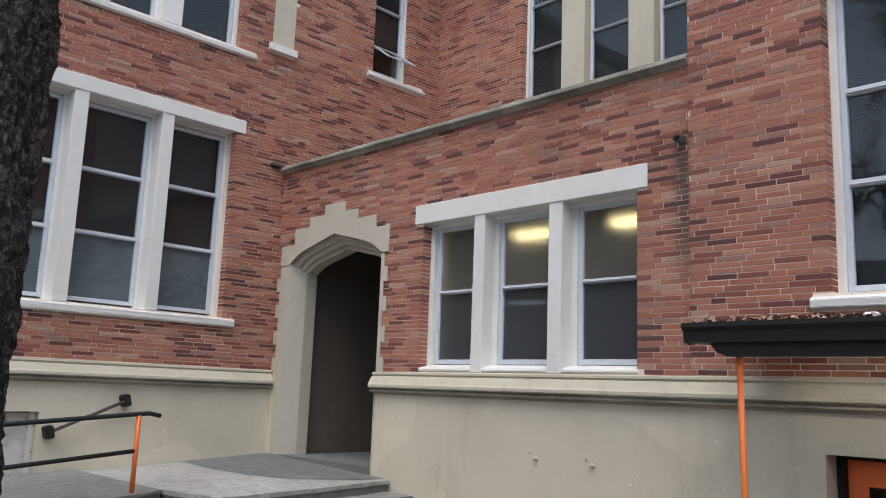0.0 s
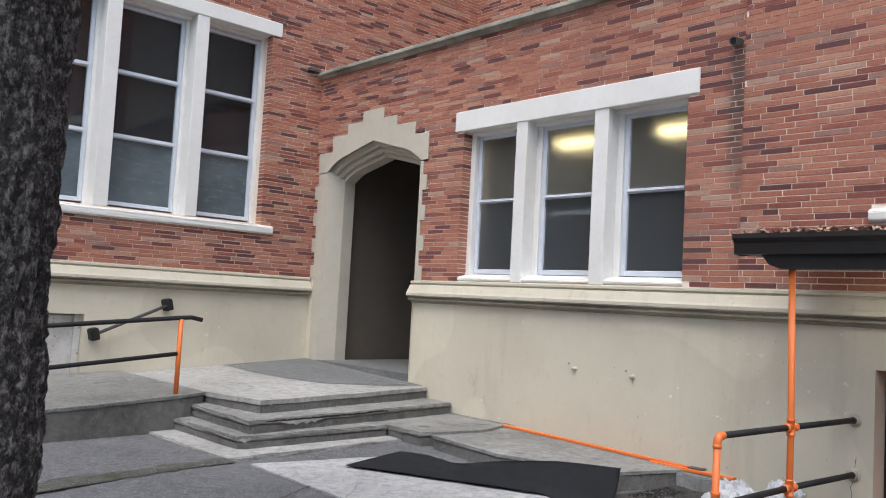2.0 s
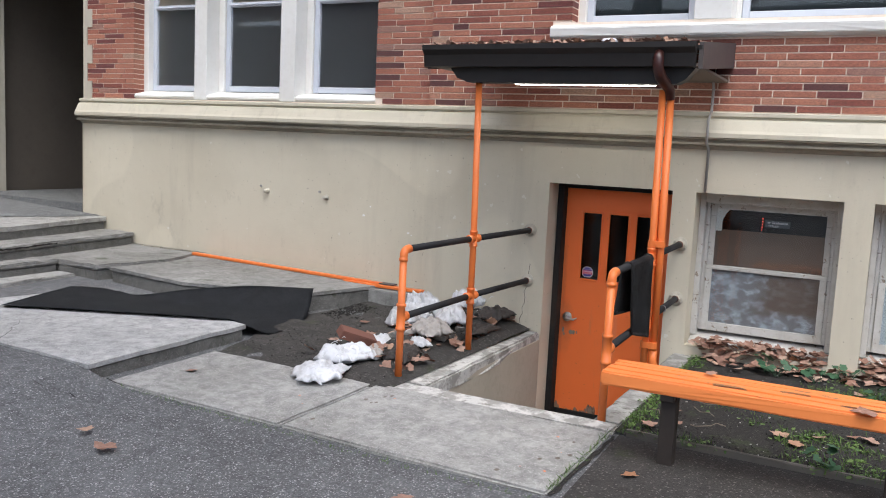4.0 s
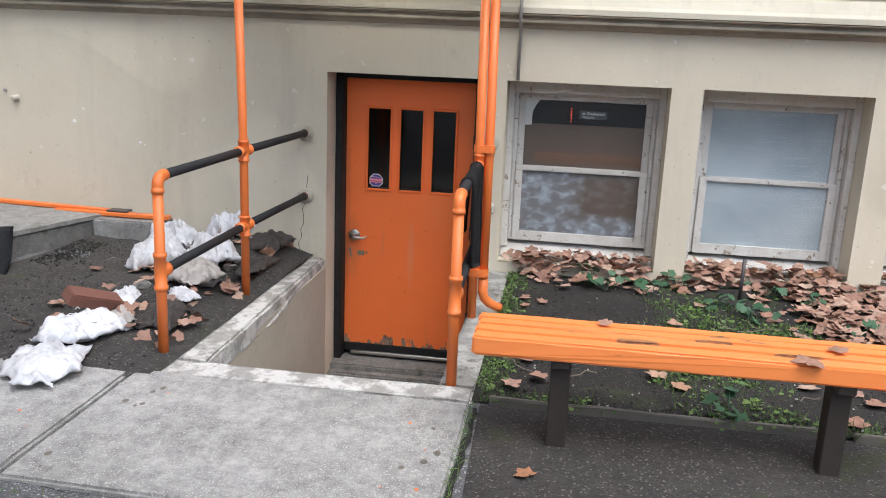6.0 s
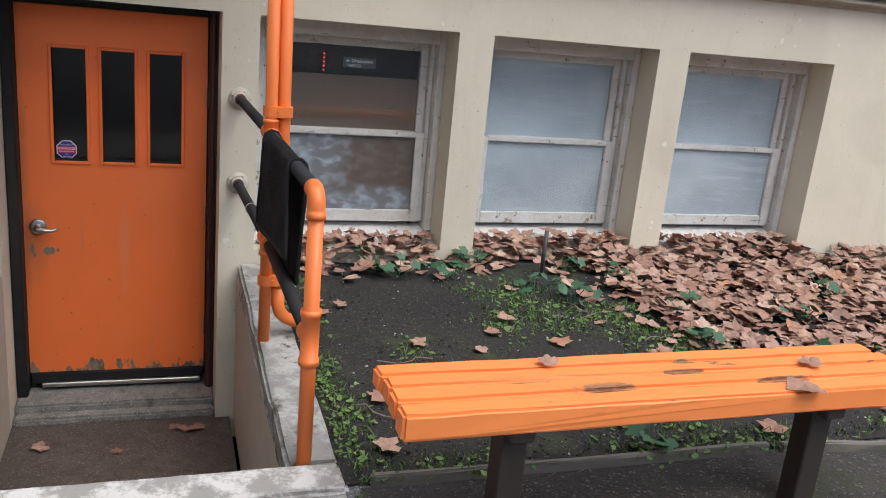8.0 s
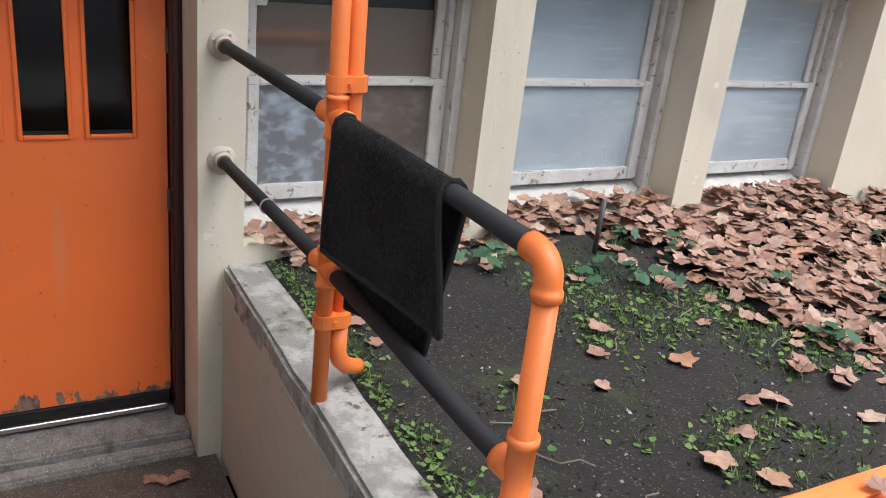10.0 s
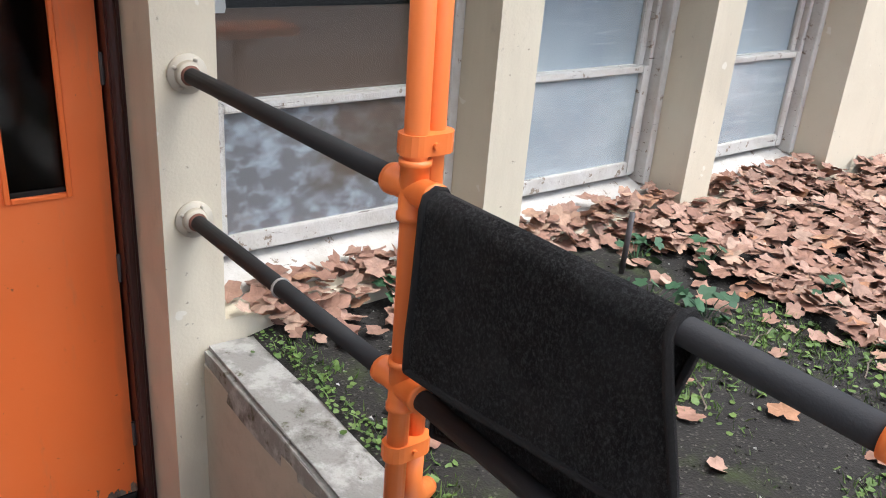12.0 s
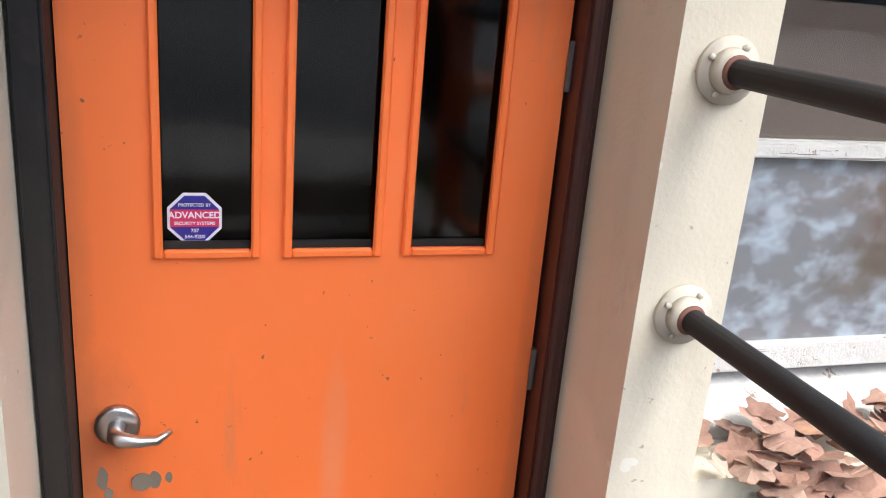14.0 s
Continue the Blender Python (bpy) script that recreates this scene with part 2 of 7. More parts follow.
def worn_bench():
    m = material("worn_bench_paint", (0.82, 0.22, 0.05), 0.45)
    worn = ramp(m, noise_tex(m, 5, 9, 0.7, (1.6, 0.5, 1)), [(0.615, grey(0)), (0.645, grey(1))])
    streak = ramp(m, noise_tex(m, 22, 6, 0.7, (3, 0.25, 1)), [(0.63, grey(0)), (0.72, grey(0.6))])
    c = mix(m, streak, (0.90, 0.265, 0.07), (0.62, 0.15, 0.04))
    c = mix(m, worn, c, (0.20, 0.12, 0.07))
    xyz = node(m, "ShaderNodeSeparateXYZ")
    link(m, node(m, "ShaderNodeNewGeometry").outputs["Position"], xyz.inputs[0])
    for x, y, rx, ry in ((4.752, 0.915, 0.030, 0.11), (4.735, 0.31, 0.028, 0.13), (4.83, 0.62, 0.012, 0.10)):
        dx = math_node(m, "MULTIPLY", math_node(m, "SUBTRACT", xyz.outputs["X"], x), 1 / rx)
        dy = math_node(m, "MULTIPLY", math_node(m, "SUBTRACT", xyz.outputs["Y"], y), 1 / ry)
        far = math_node(m, "ADD", math_node(m, "MULTIPLY", dx, dx), math_node(m, "MULTIPLY", dy, dy))
        far = math_node(m, "ADD", far, math_node(m, "MULTIPLY", noise_tex(m, 30, 6, 0.7, (1, 0.35, 1)), 1.6))
        bare = ramp(m, math_node(m, "MULTIPLY", far, 0.5), [(0.66, grey(0.9)), (0.74, grey(0))])
        c = mix(m, bare, c, ramp(m, noise_tex(m, 60, 6, 0.7, (1, 0.15, 1)), [(0.42, (0.07, 0.045, 0.03)), (0.56, (0.42, 0.20, 0.09))]))
    return finish(m, c, [(worn, 0.4, -0.002), (noise_tex(m, 30, 4, 0.6, (3, 0.3, 1)), 0.25, 0.004)])


M_PLANK = worn_bench()


def ground_material(name, base, light, dark, speck=0.5, grain=190, moss=0.0, rough=0.9):
    """Aggregate surface: fine grains, larger stains and, where asked, moss."""
    m = material(name, base, rough)
    v = node(m, "ShaderNodeTexVoronoi", Scale=grain)
    link(m, coords(m), v.inputs["Vector"])
    s = node(m, "ShaderNodeSeparateColor")
    link(m, v.outputs["Color"], s.inputs[0])
    fleck = ramp(m, s.outputs[0], [(0.0, grey(0)), (0.72, grey(0.12)), (0.93, grey(speck)), (0.97, grey(1))])
    big = ramp(m, noise_tex(m, 0.8, 7, 0.65), [(0.36, grey(0)), (0.68, grey(1))])
    c = mix(m, big, base, dark)
    fine = ramp(m, noise_tex(m, 11, 10, 0.82), [(0.36, grey(0.48)), (0.64, grey(1.22))])
    c = mix(m, 1.0, c, fine, "MULTIPLY")
    c = mix(m, fleck, c, light)
    if moss:
        green = ramp(m, noise_tex(m, 2.3, 8, 0.7), [(0.62 - 0.1 * moss, grey(0)), (0.72 - 0.1 * moss, grey(0.8))])
        c = mix(m, green, c, (0.035, 0.048, 0.014))
    return finish(m, c, [(v.outputs["Distance"], 0.5, 0.004), (noise_tex(m, 30, 5), 0.4, 0.006)])


M_ASPHALT = ground_material("old_asphalt", (0.125, 0.129, 0.133), (0.38, 0.38, 0.378), (0.066, 0.068, 0.072), 0.40, 150)
M_SLAB = ground_material("pale_concrete", (0.50, 0.50, 0.495), (0.60, 0.60, 0.585), (0.33, 0.33, 0.32), 0.3, 260)
M_WALK = ground_material("concrete_walk", (0.44, 0.435, 0.415), (0.54, 0.53, 0.505), (0.28, 0.275, 0.255), 0.3, 240)
M_STEP = ground_material("weathered_concrete", (0.31, 0.305, 0.29), (0.44, 0.43, 0.41), (0.15, 0.147, 0.135), 0.35, 230, 0.3)
M_RAMP = ground_material("rough_dark_concrete", (0.235, 0.235, 0.22), (0.40, 0.395, 0.37), (0.12, 0.122, 0.11), 0.45, 120, 0.2)
# Grime and moss, plus the shade of upright faces put into the base colour.
M_RISER = ground_material("grimy_shaded_concrete", (0.20, 0.197, 0.182), (0.34, 0.33, 0.31), (0.085, 0.082, 0.072), 0.3, 260, 0.5)


def limed():
    m = material("limed_curb", (0.4, 0.38, 0.34), 0.9)
    lime = ramp(m, noise_tex(m, 7, 8, 0.72), [(0.46, grey(0)), (0.56, grey(1))])
    dirt = ramp(m, noise_tex(m, 16, 7, 0.75), [(0.55, grey(0)), (0.70, grey(0.7))])
    c = mix(m, lime, (0.31, 0.30, 0.275), (0.60, 0.59, 0.56))
    c = mix(m, dirt, c, (0.12, 0.11, 0.09))
    return finish(m, c, [(noise_tex(m, 16, 7, 0.75), 0.7, 0.012), (noise_tex(m, 80, 4), 0.4, 0.004)])


M_CURB = limed()


def old_curb():
    """Grey concrete with lime, black stains and cushions of moss."""
    m = material("mossy_old_curb", (0.3, 0.3, 0.27), 0.92)
    lime = ramp(m, noise_tex(m, 6, 8, 0.72), [(0.47, grey(0)), (0.58, grey(0.8))])
    stain = ramp(m, noise_tex(m, 4.5, 7, 0.7), [(0.54, grey(0)), (0.64, grey(0.85))])
    moss = ramp(m, noise_tex(m, 9, 7, 0.75), [(0.60, grey(0)), (0.66, grey(0.85))])
    c = mix(m, lime, (0.25, 0.245, 0.225), (0.44, 0.435, 0.41))
    c = mix(m, stain, c, (0.085, 0.075, 0.06))
    c = mix(m, moss, c, (0.075, 0.07, 0.025))
    return finish(m, c, [(noise_tex(m, 18, 7, 0.75), 0.8, 0.012), (noise_tex(m, 90, 4), 0.4, 0.004)])


M_OLDCURB = old_curb()
M_GRAVEL = ground_material("exposed_aggregate", (0.15, 0.156, 0.158), (0.38, 0.38, 0.37), (0.095, 0.10, 0.102), 0.6, 110)
M_SOIL = ground_material("damp_soil", (0.019, 0.017, 0.015), (0.075, 0.069, 0.06), (0.009, 0.008, 0.007), 0.09, 150, 0.45)
M_DIRT = ground_material("dirty_asphalt", (0.050, 0.046, 0.042), (0.13, 0.122, 0.11), (0.02, 0.018, 0.016), 0.22, 130, 0.4)
M_MOSS = ground_material("moss_and_grit", (0.085, 0.084, 0.074), (0.26, 0.25, 0.22), (0.040, 0.040, 0.034), 0.35, 130, 1.0)
M_WELLWALL = painted("stained_render", (0.47, 0.425, 0.34), (0.30, 0.265, 0.21), 0.85, 0.5, 110, 0.25)
M_WELLFLOOR = ground_material("damp_concrete_floor", (0.105, 0.09, 0.078), (0.2, 0.18, 0.16), (0.06, 0.052, 0.045), 0.2, 160, 0.0, 0.55)


def carpet(name, base, light):
    m = material(name, base, 0.95)
    f = ramp(m, noise_tex(m, 150, 5, 0.9, (1, 1, 0.7)), [(0.48, grey(0)), (0.66, grey(1))])
    dust = ramp(m, noise_tex(m, 5, 6, 0.7), [(0.45, grey(0)), (0.8, grey(0.35))])
    c = mix(m, f, base, light)
    c = mix(m, dust, c, tuple(min(1, 1.3 * v) for v in light))
    return finish(m, c, [(noise_tex(m, 210, 4, 0.85), 1.0, 0.012)])


M_MAT = carpet("charcoal_carpet", (0.006, 0.0065, 0.0075), (0.10, 0.105, 0.11))
M_RUBBER = carpet("black_mat_edge", (0.007, 0.007, 0.008), (0.014, 0.014, 0.015))
M_GROUNDMAT = carpet("worn_black_mat", (0.034, 0.037, 0.042), (0.075, 0.08, 0.088))
M_FOAM = painted("black_foam_sleeve", (0.008, 0.0088, 0.0105), (0.022, 0.023, 0.026), 0.75, 0.4, 220, 0.12)


def glass(name, tint=(1, 1, 1), rough=0.01, bend=0.036):
    m = bpy.data.materials.new(name)
    m.use_nodes = True
    t = m.node_tree
    t.nodes.remove(t.nodes["Principled BSDF"])
    clear = node(m, "ShaderNodeBsdfTransparent", Color=(*tint, 1))
    gloss = node(m, "ShaderNodeBsdfGlossy", Roughness=rough)
    facing = node(m, "ShaderNodeLayerWeight", Blend=0.5)
    power = node(m, "ShaderNodeMath")
    power.operation = "POWER"
    power.inputs[1].default_value = 4.0
    link(m, facing.outputs["Facing"], power.inputs[0])
    edge = node(m, "ShaderNodeMath")
    edge.operation = "MULTIPLY_ADD"
    edge.inputs[1].default_value, edge.inputs[2].default_value = 0.85, bend
    link(m, power.outputs[0], edge.inputs[0])
    both = node(m, "ShaderNodeMixShader")
    wave = node(m, "ShaderNodeBump", Strength=0.06, Distance=0.01)
    link(m, noise_tex(m, 2.5, 2), wave.inputs["Height"])
    link(m, wave.outputs[0], gloss.inputs["Normal"])
    link(m, edge.outputs[0], both.inputs[0])
    link(m, clear.outputs[0], both.inputs[1])
    link(m, gloss.outputs[0], both.inputs[2])
    link(m, both.outputs[0], t.nodes["Material Output"].inputs["Surface"])
    return m


M_GLASS = glass("window_glass", (0.9, 0.93, 0.93))
M_SMOKED = glass("dark_wired_glass", (0.16, 0.18, 0.17), 0.08, 0.04)


def frosted(name, colour, light, streaks):
    m = material(name, colour, 0.22)
    big = ramp(m, noise_tex(m, 1.8, 4, 0.5, (1, 1, 1.3)), [(0.30, grey(0)), (0.70, grey(1))])
    c = mix(m, big, colour, light)
    lines = ramp(m, noise_tex(m, 6, 8, 0.7, (1, 0.35, 4)), [(0.55, grey(0)), (0.62, grey(streaks))])
    c = mix(m, lines, c, (0.80, 0.83, 0.86))
    return finish(m, c, [(noise_tex(m, 6, 3, 0.5, (1, 0.6, 2)), 0.12, 0.01)])


M_FROST = frosted("frosted_blue_glass", (0.07, 0.095, 0.11), (0.125, 0.155, 0.17), 0.05)
M_FILM = frosted("cloudy_plastic_film", (0.43, 0.47, 0.53), (0.66, 0.69, 0.73), 0.34)


def smudged():
    m = material("smudged_backing", (0.165, 0.12, 0.10), 0.35)
    blots = ramp(m, noise_tex(m, 15, 4, 0.55, (1, 0.8, 1.2)), [(0.46, grey(0)), (0.66, grey(0.9))])
    xyz = node(m, "ShaderNodeSeparateXYZ")
    link(m, node(m, "ShaderNodeNewGeometry").outputs["Position"], xyz.inputs[0])
    side = math_node(m, "MULTIPLY", math_node(m, "SUBTRACT", xyz.outputs["Y"], 1.10), 3.0)
    foot = math_node(m, "MULTIPLY", math_node(m, "SUBTRACT", 0.16, xyz.outputs["Z"]), 6.0)
    wiped = math_node(m, "ADD", math_node(m, "MAXIMUM", side, foot), math_node(m, "SUBTRACT", noise_tex(m, 5, 4, 0.6), 0.3))
    haze = ramp(m, wiped, [(0.15, grey(0)), (0.55, grey(1))])
    c = mix(m, haze, (0.185, 0.13, 0.108), (0.27, 0.25, 0.265))
    c = mix(m, math_node(m, "MULTIPLY", blots, math_node(m, "ADD", math_node(m, "MULTIPLY", haze, 0.8), 0.15)), c, (0.56, 0.59, 0.68))
    return finish(m, c)


M_SMUDGE = smudged()


def privacy():
    m = material("reeded_privacy_glass", (0.9, 0.88, 0.8), 0.32)
    b = m.node_tree.nodes["Principled BSDF"]
    b.inputs["Transmission Weight"].default_value = 0.94
    b.inputs["IOR"].default_value = 1.25
    return m


M_PRIVACY = privacy()
# Lower panes get a darker tint for the dimness seen through them.
M_PRIVACY_DIMMED = privacy()
M_PRIVACY_DIMMED.node_tree.nodes["Principled BSDF"].inputs["Base Color"].default_value = (0.55, 0.60, 0.64, 1)


def lamp_material(name, colour, power):
    m = material(name, colour, 0.4)
    b = m.node_tree.nodes["Principled BSDF"]
    b.inputs["Emission Color"].default_value = (*colour, 1)
    b.inputs["Emission Strength"].default_value = power
    return m


M_TUBE = lamp_material("fluorescent_tube", (1.0, 0.97, 0.92), 3.4)
M_ROOMLAMP = lamp_material("warm_ceiling_tube", (1.0, 0.84, 0.48), 1.9)
M_REDLED = lamp_material("red_led", (1.0, 0.08, 0.05), 2.0)


def leaf_material(name, single):
    m = material(name, (0.3, 0.15, 0.09), 0.75)
    source = node(m, "ShaderNodeObjectInfo").outputs["Random"] if single else node(m, "ShaderNodeNewGeometry").outputs["Random Per Island"]
    c = ramp(m, source, [(0.0, (0.37, 0.215, 0.155)), (0.3, (0.31, 0.165, 0.115)), (0.5, (0.45, 0.285, 0.215)), (0.72, (0.23, 0.12, 0.085)), (0.88, (0.50, 0.355, 0.27)), (1.0, (0.38, 0.18, 0.09))])
    blot = ramp(m, noise_tex(m, 24, 5, 0.7), [(0.3, grey(0.6)), (0.7, grey(1.15))])
    return finish(m, mix(m, 1.0, c, blot, "MULTIPLY"), [(noise_tex(m, 60, 4), 0.3, 0.004)])


M_LEAF, M_LEAF_ONE = leaf_material("dry_leaves", False), leaf_material("dry_leaf", True)


def green_material(name, a, b):
    m = material(name, a, 0.6)
    c = mix(m, node(m, "ShaderNodeNewGeometry").outputs["Random Per Island"], a, b)
    return finish(m, c)


M_GRASS = green_material("grass_blades", (0.05, 0.11, 0.02), (0.13, 0.21, 0.05))
M_IVY = green_material("ivy_leaves", (0.018, 0.065, 0.030), (0.04, 0.11, 0.05))
M_TREELEAF = green_material("tree_leaves", (0.08, 0.06, 0.025), (0.16, 0.11, 0.04))


def bark():
    m = material("plane_tree_bark", (0.1, 0.09, 0.08), 0.92)
    plates = node(m, "ShaderNodeTexVoronoi", Scale=38)
    link(m, coords(m, (1, 1, 0.55)), plates.inputs["Vector"])
    pale = ramp(m, noise_tex(m, 24, 9, 0.75, (1, 1, 0.8)), [(0.47, grey(0)), (0.58, grey(1))])
    fine = ramp(m, noise_tex(m, 60, 8, 0.85, (1, 1, 0.45)), [(0.42, grey(0.2)), (0.60, grey(1.7))])
    crack = ramp(m, plates.outputs["Distance"], [(0.10, grey(1.1)), (0.55, grey(0.75))])
    c = mix(m, pale, (0.066, 0.057, 0.053), (0.40, 0.37, 0.35))
    c = mix(m, 1.0, c, fine, "MULTIPLY")
    c = mix(m, 1.0, c, crack, "MULTIPLY")
    return finish(m, c, [(plates.outputs["Distance"], 0.8, -0.02), (pale, 0.7, 0.012), (noise_tex(m, 40, 10, 0.82, (1, 1, 0.5)), 1.0, 0.04)])


M_BARK = bark()
M_TWIG = painted("dead_twig", (0.16, 0.13, 0.10), (0.3, 0.26, 0.2), 0.85)
M_WOODSTRIP = painted("weathered_timber", (0.17, 0.155, 0.13), (0.10, 0.09, 0.075), 0.85, 0.5)
M_LEG = painted("dark_brown_post", (0.028, 0.021, 0.018), (0.06, 0.05, 0.04), 0.6)
M_SACK = painted("white_woven_sack", (0.70, 0.715, 0.74), (0.20, 0.18, 0.16), 0.45, 0.75, 25, 0.5)
M_SACKDIRTY = painted("dirty_woven_sack", (0.42, 0.39, 0.36), (0.10, 0.085, 0.07), 0.7, 0.8, 25, 0.5)
M_SACKDARK = painted("mud_covered_sack", (0.045, 0.038, 0.034), (0.12, 0.1, 0.085), 0.75, 0.6, 30, 0.5)
M_SCAR = painted("bare_primer", (0.30, 0.25, 0.19), (0.12, 0.09, 0.07), 0.7, 0.7, 60, 0.2)
M_REDBRICK = painted("loose_brick", (0.20, 0.085, 0.06), (0.11, 0.06, 0.05), 0.9, 0.5)
M_STICKER_BLUE, M_STICKER_RED = material("sticker_blue", (0.03, 0.025, 0.25), 0.3), material("sticker_red", (0.62, 0.03, 0.10), 0.3)
M_STICKER_WHITE = material("sticker_white", (0.8, 0.8, 0.84), 0.3)
# Near black that paints the darkness of the room behind the upper sash.
M_UNLIT_BLACK = material("unlit_room_black", (0.012, 0.013, 0.016), 0.4)
M_POSTERGREY = material("poster_grey", (0.10, 0.11, 0.12), 0.4)
M_TEXT = material("poster_white", (0.75, 0.75, 0.78), 0.5)
M_COPING = painted("lichened_coping", (0.40, 0.385, 0.33), (0.075, 0.078, 0.06), 0.9, 0.95)

# ---- building blocks ----


def box(bm, x0, x1, y0, y1, z0, z1):
    v = [bm.verts.new((x, y, z)) for x in (x0, x1) for y in (y0, y1) for z in (z0, z1)]
    for f in ((0, 1, 3, 2), (4, 6, 7, 5), (0, 4, 5, 1), (2, 3, 7, 6), (0, 2, 6, 4), (1, 5, 7, 3)):
        bm.faces.new([v[i] for i in f])


def wbox(bm, wall, u0, u1, d0, d1, z0, z1):
    """A box on a wall: u along it, d inward from its face."""
    axis, at = wall
    if axis == "x":
        box(bm, at + d0, at + d1, min(u0, u1), max(u0, u1), z0, z1)
    else:
        box(bm, min(u0, u1), max(u0, u1), at + d0, at + d1, z0, z1)


def soften(bm, width, segments=1):
    bmesh.ops.bevel(bm, geom=bm.edges[:], offset=width, segments=segments, affect="EDGES", clamp_overlap=True)


def part(name, bm, mat, parent=None, label="", smooth=False):
    me = bpy.data.meshes.new(name)
    bmesh.ops.recalc_face_normals(bm, faces=bm.faces[:])
    bm.to_mesh(me)
    bm.free()
    me.materials.append(mat)
    if smooth:
        me.polygons.foreach_set("use_smooth", [True] * len(me.polygons))
    ob = new(name, me)
    if parent:
        hang(ob, parent)
    if label:
        tagged(ob, label)
    return ob


def place_of(ob):
    m = Matrix.Translation(ob.location)
    return m if ob.parent is None else place_of(ob.parent) @ ob.matrix_parent_inverse @ m


def hang(ob, parent):
    ob.parent = parent
    ob.matrix_parent_inverse = place_of(parent).inverted()


def thing(name, at, label, category="", group="", kind=""):
    ob = new(name)
    ob.empty_display_size = 0.1
    ob.location = at
    return tagged(ob, label, category, group, kind)


def boxpart(name, dims, mat, parent=None, label="", bevel=0.004):
    bm = bmesh.new()
    box(bm, *dims)
    if bevel:
        soften(bm, bevel)
    return part(name, bm, mat, parent, label)


def wboxpart(name, wall, dims, mat, parent=None, label="", bevel=0.004):
    bm = bmesh.new()
    wbox(bm, wall, *dims)
    if bevel:
        soften(bm, bevel)
    return part(name, bm, mat, parent, label)


def tube(bm, points, radius, sides=14, cap=True):
    """A round pipe along points; radius is one number or one a point."""
    pts = [Vector(p) for p in points]
    rad = radius if isinstance(radius, (list, tuple)) else [radius] * len(pts)
    rings, side = [], None
    for i, p in enumerate(pts):
        ahead = (pts[min(i + 1, len(pts) - 1)] - pts[max(i - 1, 0)]).normalized()
        if side is None:
            side = ahead.orthogonal().normalized()
        side = (side - ahead * side.dot(ahead)).normalized()
        other = ahead.cross(side)
        rings.append([bm.verts.new(p + rad[i] * (math.cos(a) * side + math.sin(a) * other)) for a in (2 * math.pi * k / sides for k in range(sides))])
    for a, b in zip(rings, rings[1:]):
        for k in range(sides):
            bm.faces.new((a[k], a[(k + 1) % sides], b[(k + 1) % sides], b[k]))
    if cap:
        bm.faces.new(rings[0][::-1])
        bm.faces.new(rings[-1])


def pipe(name, points, radius, mat, parent=None, label="", sides=16):
    bm = bmesh.new()
    tube(bm, points, radius, sides)
    return part(name, bm, mat, parent, label, smooth=True)


def prism(bm, outline, top, bottom):
    """A slab over a plan outline; top is a height or a function of x, y."""
    high = top if callable(top) else (lambda x, y: top)
    up = [bm.verts.new((x, y, high(x, y))) for x, y in outline]
    low = [bm.verts.new((x, y, bottom)) for x, y in outline]
    bm.faces.new(up)
    bm.faces.new(low[::-1])
    for i in range(len(up)):
        j = (i + 1) % len(up)
        bm.faces.new((up[i], low[i], low[j], up[j]))


def rough_edges(bm, cut, amount, scale=6.0, bevel=0.012):
    """Worn concrete: cut the edges up, bevel them a little and shake the points."""
    bmesh.ops.bevel(bm, geom=bm.edges[:], offset=bevel, segments=2, affect="EDGES", clamp_overlap=True)
    long = [e for e in bm.edges if e.calc_length() > cut]
    if long:
        for e in long:
            n = min(40, int(e.calc_length() / cut))
            if n:
                bmesh.ops.subdivide_edges(bm, edges=[e], cuts=n)
    for v in bm.verts:
        v.co += amount * (noise.noise_vector(v.co * scale) + 0.55 * noise.noise_vector(v.co * scale * 4.3))


def wall_grid(bm, wall, us, zs, filled, d0, d1):
    """A wall with openings: one welded skin round the filled cells of a grid."""
    axis, at = wall
    cache = {}

    def vert(i, j, d):
        if (i, j, d) not in cache:
            p = (at + d, us[i], zs[j]) if axis == "x" else (us[i], at + d, zs[j])
            cache[i, j, d] = bm.verts.new(p)
        return cache[i, j, d]

    nu, nz = len(us) - 1, len(zs) - 1
    on = {(i, j) for i in range(nu) for j in range(nz) if filled((us[i] + us[i + 1]) / 2, (zs[j] + zs[j + 1]) / 2)}
    for i, j in on:
        for d in (d0, d1):
            bm.faces.new([vert(i, j, d), vert(i + 1, j, d), vert(i + 1, j + 1, d), vert(i, j + 1, d)])
        for di, dj, a, b in ((-1, 0, (0, 0), (0, 1)), (1, 0, (1, 0), (1, 1)), (0, -1, (0, 0), (1, 0)), (0, 1, (0, 1), (1, 1))):
            if (i + di, j + dj) not in on:
                p, q = (i + a[0], j + a[1]), (i + b[0], j + b[1])
                bm.faces.new([vert(*p, d0), vert(*q, d0), vert(*q, d1), vert(*p, d1)])


def wall_with_holes(name, wall, u0, u1, z0, z1, holes, d0, d1, mat, label):
    us = sorted({u0, u1, *[h[0] for h in holes], *[h[1] for h in holes]})
    zs = sorted({z0, z1, *[h[2] for h in holes], *[h[3] for h in holes]})
    us, zs = [u for u in us if u0 <= u <= u1], [z for z in zs if z0 <= z <= z1]
    bm = bmesh.new()
    wall_grid(bm, wall, us, zs, lambda u, z: not any(h[0] < u < h[1] and h[2] < z < h[3] for h in holes), d0, d1)
    return tagged(part(name, bm, mat), label, "wall", kind="structure")

# ---- plan ----
XD, XM, YW, XS = 7.335, 7.38, 11.33, 10.71   # door front, arch front, wing front, set-back upper front
BELT, TOP, ROOF = 1.715, 9.6, 4.86            # top of the belt course, eaves, roof of the arch part
BREAK = 4.125                                  # where the door front steps back to the arch front
